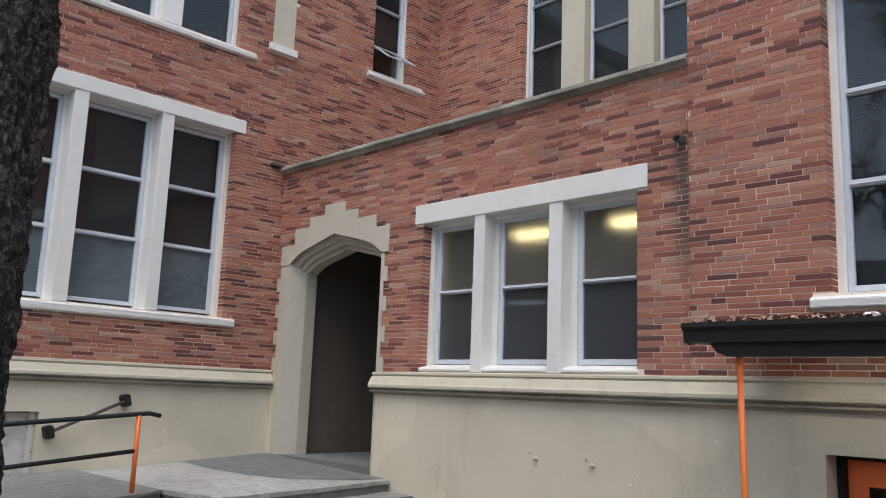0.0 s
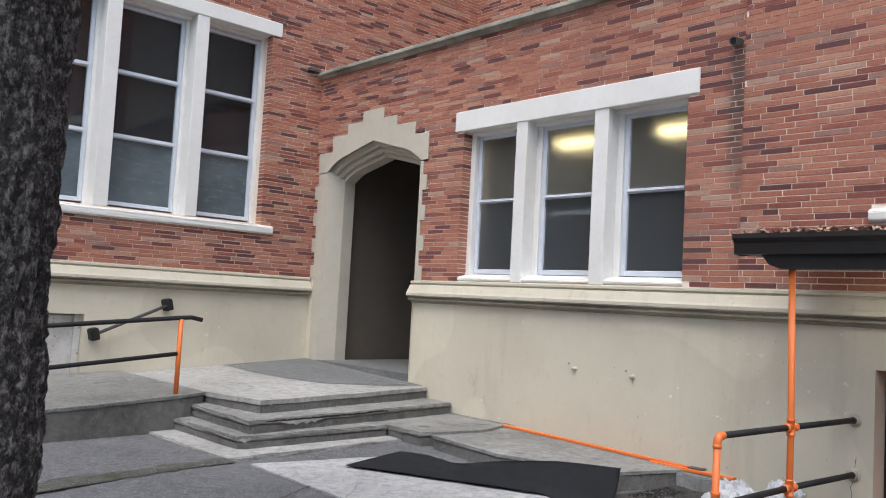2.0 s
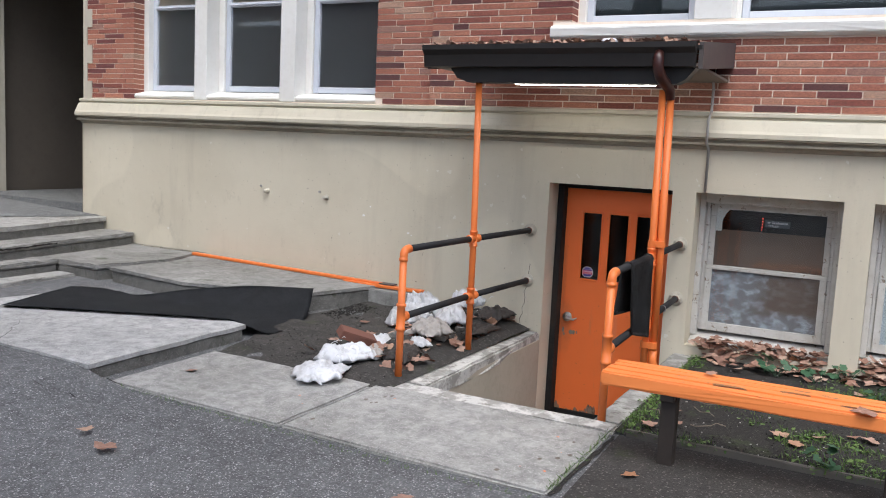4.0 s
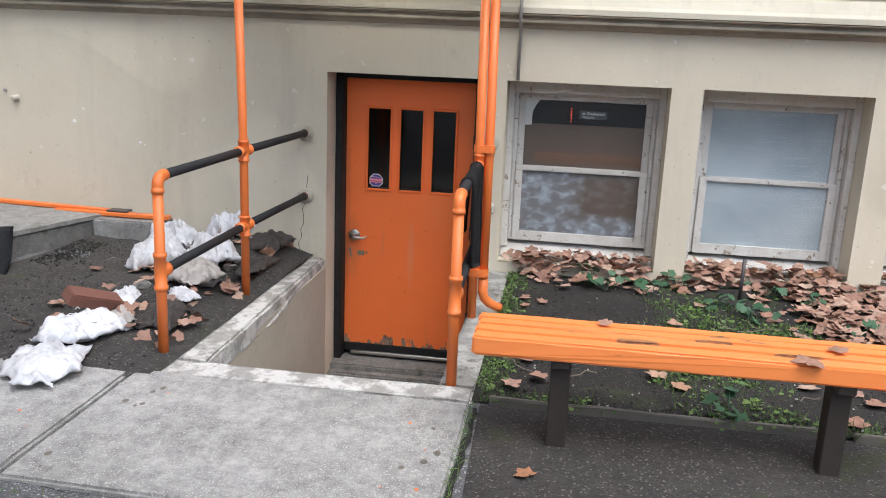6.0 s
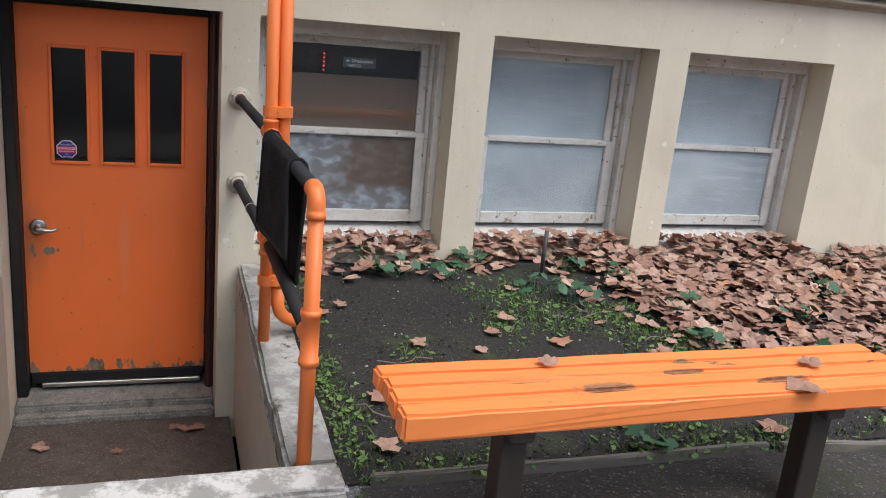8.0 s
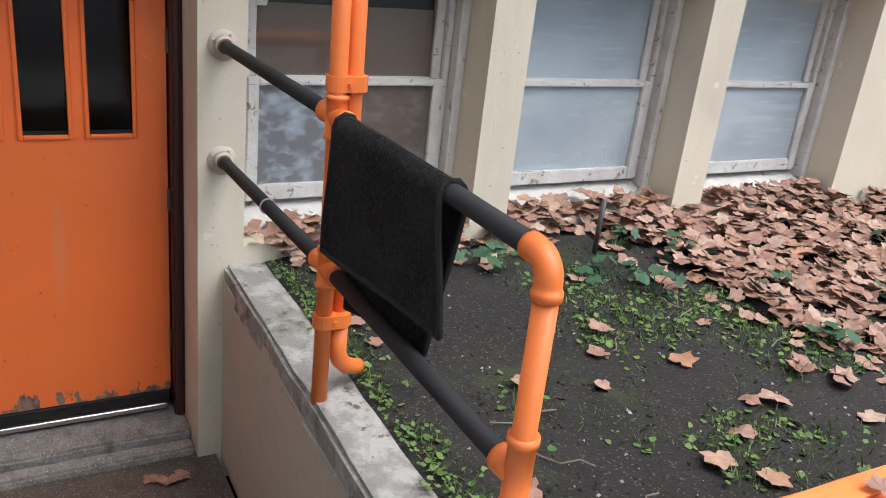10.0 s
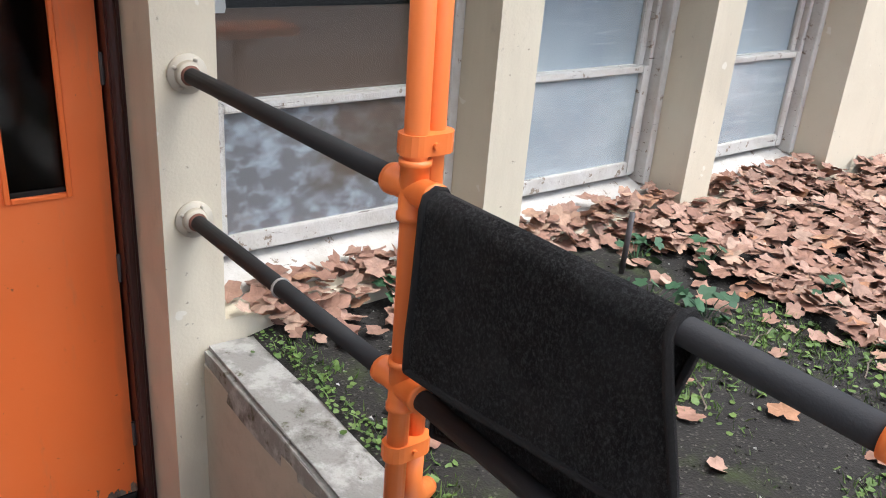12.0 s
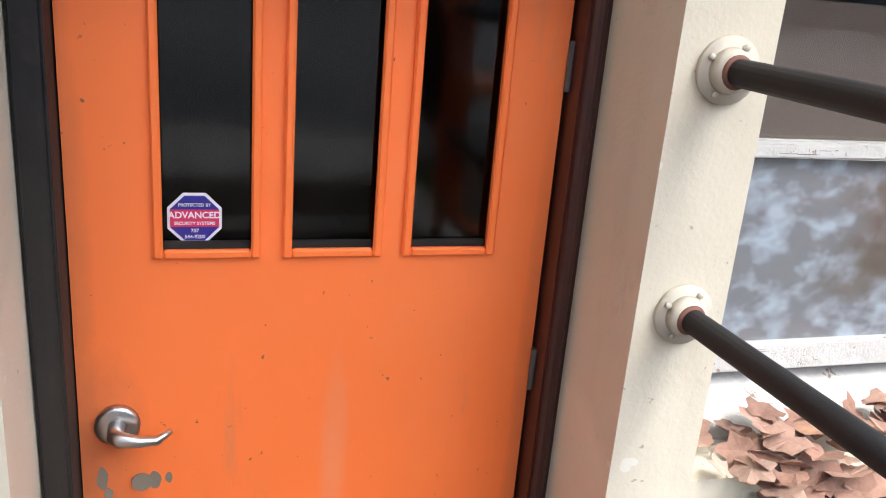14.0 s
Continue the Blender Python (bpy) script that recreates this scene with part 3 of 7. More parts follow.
DOORW, ARCHW, WINGW, SETW = ("x", XD), ("x", XM), ("y", YW), ("x", XS)


def rise(y):
    """Height of the yard: level by the basement door, rising towards the arch."""
    return -0.255 + 0.037 * max(0.0, min(y, 7.5) - 2.5)


def yard_z(x, y):
    """The yard with the hump of asphalt that was laid up to the raised slab."""
    up = lambda v, a, b: (lambda q: q * q * (3 - 2 * q))(max(0.0, min(1.0, (v - a) / (b - a))))
    lift = max(0.0, -0.082 + 0.013 * (y - 4.5) - rise(y))
    return rise(y) + lift * up(x, 1.9, 3.7) * (1 - up(x, 3.88, 3.96)) * up(y, 4.05, 4.72) * (1 - up(y, 6.7, 8.2))


DOOR = (1.842, 2.898, -1.3, 1.088)
LOW = [(0.58, 1.655), (-0.682, 0.376), (-1.972, -0.893), (-4.35, -3.275), (-5.62, -4.55), (-6.88, -5.82)]
LOWZ = (-0.16, 1.086)
WIN_M = (4.745, 7.99, 1.73, 3.66)
WIN_R = (-2.9, 2.797, 2.44, 5.45)
WIN_L = (1.6, 6.457, 2.47, 5.35)
WIN_LU = (1.9, 6.38, 6.72, 9.3)
WIN_SLIM = (9.08, 9.94, 7.14, 9.2)
WIN_S = (4.4, 9.2, 6.1, 9.2)
WING_LOW = (2.55, 3.99, 0.22, 1.05)
ARCH_STEPS = [(8.66, 11.24, 1.715, 3.66), (8.95, 10.90, 3.66, 3.90), (8.66, 8.95, 3.40, 3.73), (9.36, 10.53, 3.90, 4.05), (9.67, 10.16, 4.05, 4.20)]
OPEN_L, OPEN_R, SPRING = 11.0, 8.80, 3.30

# ---- ground ----


def yard():
    xs = sorted({-1500, -300, -80, -30, -12, *[round(-6 + 0.5 * i, 3) for i in range(27)], *[round(1.9 + 0.2 * i, 3) for i in range(9)], 3.8, 3.88, 3.96, 5.06, 7.9, 30, 80, 300, 1500})
    ys = sorted({-1500, -300, -80, -30, -15, *[round(-8 + 0.5 * i, 3) for i in range(40)], *[round(4.05 + 0.1 * i, 3) for i in range(8)], 5.2, 6.7, 6.9, 7.2, 7.7, 8.2, 1.62, 3.08, 30, 80, 300, 1500})
    bm = bmesh.new()
    grid = {}
    for x in xs:
        for y in ys:
            near = 0.012 if abs(x) < 12 and abs(y) < 16 else 0
            grid[x, y] = bm.verts.new((x, y, yard_z(x, y) + near * noise.noise((x * 0.9, y * 0.9, 0.3))))
    for x0, x1 in zip(xs, xs[1:]):
        for y0, y1 in zip(ys, ys[1:]):
            if 5.05 < (x0 + x1) / 2 < 7.9 and 1.62 < (y0 + y1) / 2 < 3.08:
                continue
            bm.faces.new([grid[x0, y0], grid[x1, y0], grid[x1, y1], grid[x0, y1]])
    return tagged(part("ground", bm, M_ASPHALT, smooth=True), "cracked grey asphalt yard with pale grit", "ground", kind="structure")


yard()


def patch(name, outline, lift, mat, label, step=0.18, lumps=0.0, height=rise, category="ground"):
    """A thin sheet laid on the yard inside an outline, cut fine enough for its lumps."""
    bm = bmesh.new()
    bm.faces.new([bm.verts.new((x, y, 0)) for x, y in outline])
    box_x = [p[0] for p in outline]
    box_y = [p[1] for p in outline]
    for axis, low, high in ((0, min(box_x), max(box_x)), (1, min(box_y), max(box_y))):
        n = int((high - low) / step)
        for k in range(1, n + 1):
            co, no = [0, 0, 0], [0, 0, 0]
            co[axis], no[axis] = low + k * (high - low) / (n + 1), 1
            bmesh.ops.bisect_plane(bm, geom=bm.verts[:] + bm.edges[:] + bm.faces[:], plane_co=co, plane_no=no)
    for v in bm.verts:
        x, y = v.co.x, v.co.y
        edge = v.is_boundary
        z = height(x, y) if height is not rise else yard_z(x, y)
        v.co.z = z + lift * (0.3 if edge else 1) + (0 if edge else lumps * (noise.noise((x * 2.3, y * 2.3, 1)) + 0.5 * noise.noise((x * 6, y * 6, 2))))
    return tagged(part(name, bm, mat, smooth=True), label, category, kind="structure")


patch("ground", [(5.10, 1.58), (5.10, -9.0), (7.6, -9.0), (7.6, 1.58)], 0.03, M_SOIL, "damp dark soil bed with moss along the wall", 0.12, 0.022)
patch("ground", [(3.5, 1.5), (5.08, 1.54), (5.08, -9.0), (4.2, -9.0), (3.9, -2.0)], 0.014, M_DIRT, "asphalt edge darkened by dirt under the bench", 0.2, 0.006)


def mound(x, y):
    """Spoil heaped beside the stair, highest near the wall."""
    return rise(y) + 0.15 * math.exp(-((x - 6.95) / 0.55) ** 2 - ((y - 3.42) / 0.30) ** 2) + 0.05 * math.exp(-((x - 5.7) / 0.6) ** 2 - ((y - 3.42) / 0.25) ** 2)


patch("ground", [(4.95, 3.04), (7.37, 2.99), (7.37, 4.6), (6.3, 4.7), (5.4, 4.5), (4.85, 4.4)], 0.02, M_DIRT, "dirt heaped on the ground beside the stair wall", 0.07, 0.03, mound)
SEAM_A = [(1.5 + 0.1 * k, 6.66 + 0.010 * k + 0.07 * noise.noise((k * 0.9, 0, 0))) for k in range(24)]
SEAM_B = [(3.80 - 0.1 * k, 7.06 - 0.006 * k + 0.09 * noise.noise((k * 0.8, 5, 0))) for k in range(24)]
patch("ground", SEAM_A + SEAM_B, 0.026, M_MOSS, "mossy seam of broken asphalt", 0.06, 0.016)


def crack(points, width=0.013, height=lambda x, y: yard_z(x, y) + 0.010):
    bm = bmesh.new()
    left, right = [], []
    for i, (x, y) in enumerate(points):
        w = width * (0.5 + abs(noise.noise((x * 5, y * 5, 7))))
        left.append(bm.verts.new((x, y + w, height(x, y))))
        right.append(bm.verts.new((x, y - w, height(x, y))))
    for i in range(len(points) - 1):
        bm.faces.new((left[i], left[i + 1], right[i + 1], right[i]))
    tagged(part("ground", bm, M_SOIL), "dark open crack in the asphalt", "crack", kind="structure")


def wander(a, b, n, amount, seed):
    r = random.Random(seed)
    return [(a[0] + (b[0] - a[0]) * k / n + r.uniform(-amount, amount), a[1] + (b[1] - a[1]) * k / n + r.uniform(-amount, amount)) for k in range(n + 1)]


crack(wander((0.9, 6.45), (3.78, 7.07), 24, 0.03, 1), 0.028)
for a, b, seed in (((3.87, 5.84), (3.31, 5.53), 2), ((3.31, 5.53), (2.76, 5.18), 3), ((2.76, 5.18), (2.35, 5.03), 7), ((2.35, 5.03), (1.3, 4.66), 8),
                   ((3.64, 4.12), (3.45, 4.72), 9), ((3.45, 4.72), (3.24, 5.0), 10), ((3.24, 5.0), (2.76, 5.18), 14)):
    crack(wander(a, b, 9, 0.016, seed), 0.012)
crack(wander((3.92, 4.40), (3.99, 3.14), 14, 0.012, 4), 0.018)
crack(wander((3.99, 3.14), (4.01, 1.6), 16, 0.012, 5), 0.018)
crack(wander((4.02, 1.565), (5.04, 1.55), 12, 0.012, 6), 0.016)


def concrete(name, outline, top, bottom, mat, label, category="pavement", cut=0.12, amount=0.008, bevel=0.012):
    bm = bmesh.new()
    prism(bm, outline, top, bottom)
    rough_edges(bm, cut, amount, 5.0, bevel)
    return tagged(part(name, bm, mat), label, category, kind="structure")


concrete("pavement", [(4.02, 1.585), (5.04, 1.58), (5.03, 3.135), (4.01, 3.135)], lambda x, y: rise(y) + 0.019, -0.34, M_WALK, "pale concrete walk slab before the basement stair", amount=0.005)
concrete("pavement", [(4.0, 3.15), (5.0, 3.16), (4.88, 4.42), (3.93, 4.39)], lambda x, y: rise(y) + 0.02, -0.34, M_WALK, "cracked concrete walk slab with dirty corners", amount=0.005)


def pad_top(x, y):
    return 0.0 + 0.022 * (y - 4.6)


concrete("pavement", [(7.12, 4.06), (7.365, 4.06), (7.365, 4.52), (7.12, 4.58)], -0.02, -0.3, M_STEP, "low concrete kerb stub at the plinth", amount=0.004)


def landing(x, y):
    s = max(0.0, min(1.0, (y - 8.2) / 3.1))
    return 0.335 + s * (-0.03 + 0.17 * max(0.0, min(1.0, (x - 4.8) / 2.6)))


def capped(name, outline, top, bottom, mat, parent, label="", thick=0.05, amount=0.011):
    """A slab of two casts: a grimy body, darkened also for side shade, and a paler worn top that oversails it a little.
    """
    mid = Vector((sum(p[0] for p in outline), sum(p[1] for p in outline))) / len(outline)
    inner = [(p[0] + 0.012 * (mid.x - p[0]) / max(0.4, abs(mid.x - p[0])), p[1] + 0.012 * (mid.y - p[1]) / max(0.4, abs(mid.y - p[1]))) for p in outline]
    high = top if callable(top) else (lambda x, y: top)
    bm = bmesh.new()
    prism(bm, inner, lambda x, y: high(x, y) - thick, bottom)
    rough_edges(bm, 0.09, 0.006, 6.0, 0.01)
    part("riser", bm, M_RISER, parent, "grimy concrete face, coloured darker still for shade")
    bm = bmesh.new()
    prism(bm, outline, 1.0, 0.0)
    if callable(top):
        for axis in (0, 1):
            low, reach = min(p[axis] for p in outline), max(p[axis] for p in outline)
            for k in range(1, int((reach - low) / 0.14) + 1):
                co, no = [0, 0, 0], [0, 0, 0]
                co[axis], no[axis] = low + 0.14 * k, 1
                bmesh.ops.bisect_plane(bm, geom=bm.verts[:] + bm.edges[:] + bm.faces[:], plane_co=co, plane_no=no)
    for v in bm.verts:
        v.co.z = high(v.co.x, v.co.y) - (0 if v.co.z > 0.5 else thick)
    if callable(top):
        for v in bm.verts:
            v.co += amount * (0.6 * noise.noise_vector(v.co * 5.0) + 0.45 * noise.noise_vector(v.co * 19.0))
    else:
        rough_edges(bm, 0.045, amount, 5.0, 0.012)
    return part(name, bm, mat, parent, label)


def capped_slab(at, outline, top, bottom, mat, label, thick=0.04, amount=0.008):
    slab = thing("pavement", at, label, "pavement", kind="structure")
    capped("slab_top", outline, top, bottom, mat, slab, "", thick, amount)


capped_slab((4.7, 5.5, -0.15), [(3.875, 4.5), (5.33, 4.53), (5.6, 6.4), (5.0, 6.55), (3.86, 6.74)], lambda x, y: -0.068 + 0.013 * (y - 4.5), -0.3, M_SLAB, "raised pale concrete slab with a broken front edge", 0.03)
capped_slab((6.7, 5.7, -0.15), [(6.06, 6.84), (6.0, 5.85), (6.42, 4.78), (7.37, 4.5), (7.37, 6.95), (6.75, 6.74)], pad_top, -0.3, M_STEP, "weathered concrete pad against the plinth", 0.03)
entrance = thing("entrance_steps", (5.6, 8.0, -0.06), "worn grey concrete entrance steps with chipped nosings", "steps", kind="structure")
for label, outline, top, bottom, mat in (
    ("pale base course", [(3.8, 7.08), (6.0, 7.24), (6.0, 9.0), (3.79, 9.05)], -0.05, -0.3, M_WALK),
    ("lowest step", [(4.1, 7.41), (5.99, 7.48), (5.99, 9.0), (4.07, 9.1)], 0.07, -0.2, M_STEP),
    ("side landing", [(5.995, 7.48), (6.0, 6.95), (6.75, 6.76), (7.37, 6.97), (7.37, 8.3), (5.995, 8.3)], 0.065, -0.2, M_STEP),
    ("middle step", [(4.27, 7.5), (7.37, 7.95), (7.37, 9.0), (4.30, 9.0)], 0.2, -0.1, M_STEP),
    ("top landing", [(4.62, 7.91), (7.372, 8.42), (7.372, 11.32), (4.5, 11.32), (4.48, 8.85)], landing, 0.0, M_WALK),
):
    capped("step", outline, top, bottom, mat, entrance, label)
patch("pavement", [(5.93, 10.4), (6.0, 9.6), (6.2, 9.05), (6.7, 8.68), (7.37, 8.5), (7.37, 11.28), (5.95, 11.28)], 0.018, M_GRAVEL, "dark exposed-aggregate patch before the arch", 0.2, 0.004, landing, "pavement")


slab_height = lambda x, y: -0.068 + 0.013 * (y - 4.5) + 0.009
crack(wander((4.15, 6.62), (4.32, 5.75), 12, 0.02, 11), 0.004, slab_height)
crack(wander((4.32, 5.75), (3.9, 5.35), 8, 0.02, 12), 0.003, slab_height)
crack(wander((4.6, 6.5), (4.75, 5.9), 8, 0.02, 13), 0.003, slab_height)


def worn_nosing(a, b, z, s0, s1, drop, mat, label, seed):
    """A ragged strip on a step's front face where the nosing has broken away."""
    q = random.Random(seed)
    a, b = Vector(a), Vector(b)
    side = Vector((b - a).orthogonal()).normalized()
    side = side if side.y < 0 else -side
    bm = bmesh.new()
    n = int((s1 - s0) * (b - a).length / 0.03) + 2
    up, low = [], []
    for k in range(n + 1):
        p = a.lerp(b, s0 + (s1 - s0) * k / n) + 0.021 * side
        fade = min(1.0, 4 * k / n, 4 * (n - k) / n)
        up.append(bm.verts.new((p.x, p.y, z - 0.004 - q.uniform(0, 0.012))))
        low.append(bm.verts.new((p.x, p.y, z - 0.02 - drop * fade * q.uniform(0.3, 1.0))))
    for k in range(n):
        bm.faces.new((up[k], up[k + 1], low[k + 1], low[k]))
    tagged(part("trim", bm, mat), label, "chipped edge", kind="structure")


MID_A, MID_B = (4.27, 7.5), (7.37, 7.95)
worn_nosing(MID_A, MID_B, 0.198, 0.06, 0.62, 0.012, M_SOIL, "dark split running along the step nosing", 1)
worn_nosing(MID_A, MID_B, 0.182, 0.12, 0.30, 0.045, M_SLAB, "pale broken concrete under the nosing", 2)
worn_nosing((4.62, 7.91), (7.372, 8.42), 0.335, 0.02, 0.07, 0.05, M_SLAB, "pale chipped corner of the landing", 3)
worn_nosing((4.1, 7.41), (5.99, 7.48), 0.066, 0.0, 0.07, 0.04, M_SLAB, "pale chipped corner of the lowest step", 4)


def ramp_top(x, y):
    return 0.325 - 0.045 * (4.5 - x)


capped_slab((2.0, 9.8, 0.0), [(4.47, 8.84), (4.49, 11.3), (-4.0, 11.3), (-4.0, 8.3), (2.9, 8.56), (4.2, 8.74)], ramp_top, -0.3, M_RAMP, "rough grey concrete ramp along the wing", 0.03)

# ---- basement stair ----
well = thing("basement_stair", (6.2, 2.3, -1.16), "sunken concrete stair well to the basement door", "stairs", kind="structure")
for name, outline, top, bottom, mat in (
    ("front_curb", [(5.05, 1.575), (5.22, 1.575), (5.22, 3.15), (5.04, 3.15)], -0.232, -1.3, M_CURB),
    ("left_curb", [(5.225, 2.89), (7.33, 2.905), (7.33, 3.01), (5.225, 3.10)], -0.232, -0.36, M_CURB),
    ("right_curb", [(5.225, 1.57), (7.33, 1.555), (7.33, 1.738), (5.225, 1.748)], -0.235, -0.36, M_OLDCURB),
):
    bm = bmesh.new()
    prism(bm, outline, top, bottom)
    rough_edges(bm, 0.1, 0.008, 7.0, 0.014)
    part(name, bm, mat, well)
boxpart("left_lining", (5.22, 7.332, 2.898, 2.99, -1.2, -0.30), M_WELLWALL, well, "stained cream render")
boxpart("right_lining", (5.22, 7.332, 1.66, 1.740, -1.2, -0.30), M_WELLWALL, well, "stained cream render")
for k in range(4):
    bm = bmesh.new()
    box(bm, 5.222, 5.48 + 0.26 * k, 1.762, 2.897, -1.3, -0.42 - 0.185 * k)
    soften(bm, 0.01, 2)
    part("stair_tread", bm, M_STEP, well)
bm = bmesh.new()
box(bm, 5.222, 7.62, 1.762, 2.897, -1.35, -1.165)
part("well_floor", bm, M_WELLFLOOR, well, "damp brown concrete floor")
bm = bmesh.new()
box(bm, 7.45, 7.80, 1.845, 2.895, -1.2, -1.092)
box(bm, 7.36, 7.449, 1.845, 2.895, -1.2, -1.128)
rough_edges(bm, 0.06, 0.006, 6, 0.012)
part("threshold", bm, M_STEP, well, "worn concrete door threshold")

# ---- walls ----
lowholes = [DOOR] + [(a, b, *LOWZ) for a, b in LOW]
wall_with_holes("wall_door_front", DOORW, -12, BREAK, -1.3, 1.43, lowholes, 0, 0.5, M_STUCCO, "cream stucco basement wall with scuffs and stains")
wall_with_holes("wall_arch_pier", ARCHW, 8.502, YW, -0.5, 1.43, [(8.83, OPEN_L, -0.5, 1.43)], 0, 0.25, M_STUCCO, "cream stucco plinth at the foot of the arch")
wall_with_holes("wall_arch_front", ARCHW, BREAK + 0.002, 8.5, -0.5, 1.43, [], 0, 0.5, M_STUCCO, "cream stucco plinth beside the arched entrance")
wall_with_holes("wall_wing", WINGW, -6, XM - 0.002, -0.5, 1.43, [WING_LOW], 0, 0.5, M_STUCCO, "cream stucco plinth of the wing")
OPEN_ARCH = [(OPEN_R, OPEN_L, 1.43, SPRING)]
wall_with_holes("wall_door_front_upper", DOORW, -12, BREAK, 1.432, TOP, [WIN_R], 0.006, 0.5, M_MORTAR, "pale mortar bed of the brick front")
wall_with_holes("wall_door_front_return", ("y", BREAK), XD + 0.51, 14, 1.0, TOP, [], -0.4, -0.006, M_MORTAR, "brick return of the taller front")
wall_with_holes("wall_arch_pier_upper", ARCHW, 8.502, YW + 0.3, 1.432, ROOF, [(OPEN_R - 0.03, OPEN_L + 0.03, 1.43, SPRING + 0.48)], 0.006, 0.25, M_MORTAR, "pale mortar bed over the arch")
wall_with_holes("wall_arch_front_upper", ARCHW, BREAK + 0.002, 8.5, 1.432, ROOF, [WIN_M], 0.006, 0.5, M_MORTAR, "pale mortar bed of the arch front")
wall_with_holes("wall_wing_upper", WINGW, -6, 14, 1.432, TOP, [WIN_L, WIN_LU, WIN_SLIM], 0.006, 0.5, M_MORTAR, "pale mortar bed of the wing")
wall_with_holes("wall_set_back", SETW, BREAK, YW, ROOF - 0.2, TOP, [WIN_S], 0.006, 0.5, M_MORTAR, "pale mortar bed of the set-back front")
for dims, label in (((XM + 0.02, XS + 0.3, BREAK, YW + 0.1, ROOF - 0.16, ROOF - 0.02), "flat grey roof over the entrance"), ((XD - 0.25, 14.2, -12, BREAK + 0.1, TOP, TOP + 0.25), "flat roof edge of the taller front"),
                    ((-6, 14.2, YW - 0.25, 18, TOP, TOP + 0.25), "flat roof edge of the wing"), ((XS - 0.2, 14.2, BREAK + 0.1, YW - 0.25, TOP, TOP + 0.25), "flat roof edge of the set-back front")):
    tagged(boxpart("roof", dims, M_ROOF), label, "roof", kind="structure")
for name, dims in (("wall_back", (13.8, 14.0, -12, 18, -0.5, TOP)), ("wall_end", (XD, 13.8, -12.2, -12.0, -1.3, TOP)), ("wall_wing_end", (-6.2, -6.0, YW, 18, -0.5, TOP)), ("wall_wing_back", (-6, 13.8, 17.8, 18, -0.5, TOP))):
    tagged(boxpart(name, dims, M_MORTAR, bevel=0), "plain outer wall", "wall", kind="structure")

# ---- belt course, coping ----


def moulding(name, wall, u0, u1, mat, label, profile, ends=True):
    """A profile of (inward depth, height) run along a wall."""
    axis, at = wall
    bm = bmesh.new()
    rows = [[bm.verts.new((at + d, u, z) if axis == "x" else (u, at + d, z)) for d, z in profile] for u in (u0, u1)]
    n = len(profile)
    for k in range(n):
        bm.faces.new((rows[0][k], rows[0][(k + 1) % n], rows[1][(k + 1) % n], rows[1][k]))
    bm.faces.new(rows[0][::-1])
    bm.faces.new(rows[1])
    soften(bm, 0.0022)
    return tagged(part(name, bm, mat), label, "moulding", kind="structure")


BELT_TOP = [(0.02, 1.725), (-0.048, 1.716), (-0.05, 1.688), (-0.028, 1.682), (-0.028, 1.670), (-0.058, 1.660), (-0.098, 1.578), (-0.115, 1.556), (-0.115, 1.520), (0.02, 1.516)]
BELT_LOW = [(0.02, 1.515), (-0.113, 1.515), (-0.110, 1.508), (-0.068, 1.500), (-0.068, 1.488), (-0.086, 1.483), (-0.086, 1.464), (-0.03, 1.454), (-0.02, 1.43), (0.02, 1.425)]
for wall, u0, u1, where in ((DOORW, -12, BREAK, "over the basement"), (ARCHW, BREAK + 0.002, 8.83, "beside the arch"), (WINGW, -6, 7.366, "on the wing")):
    moulding("trim", wall, u0, u1, M_STONE, "cream painted moulded belt course " + where, BELT_TOP)
    moulding("trim", wall, u0, u1, M_BELTLOW, "darker grey-brown blotched lower roll of the belt " + where, BELT_LOW)
moulding("trim", ARCHW, BREAK + 0.004, YW, M_COPING, "mossy stone coping of the low parapet", [(0.3, ROOF), (-0.02, ROOF), (-0.05, ROOF + 0.03), (-0.10, ROOF + 0.045), (-0.10, ROOF + 0.075), (-0.05, ROOF + 0.085), (-0.045, ROOF + 0.12), (0.3, ROOF + 0.14)])
boxpart("trim", (7.10, 7.30, YW - 0.07, YW, 4.955, 5.0), M_DULL, None, "dark flashing strip", 0.003).name = "flashing"
tagged(bpy.data.objects["flashing"], "dark flashing where the coping meets the wing", "flashing", kind="structure")

# ---- arched entrance ----
arch = thing("arched_entrance", (XM, 9.7, 0.4), "grey cast-stone pointed arch surround with stepped quoins", "doorway", kind="structure")


def arch_line(left, right, spring, apex, n=10):
    """Four-centred arch from the left foot to the right foot, as (y, z)."""
    mid = (left + right) / 2
    pts = []
    for k in range(n + 1):
        s = k / n
        z = spring + (apex - spring) * (0.26 * math.sin(min(1, s * 3.2) * math.pi / 2) + 0.74 * s)
        pts.append((left + (mid - left) * s, z))
    return pts + [(right + left - y, z) for y, z in pts[-2::-1]]


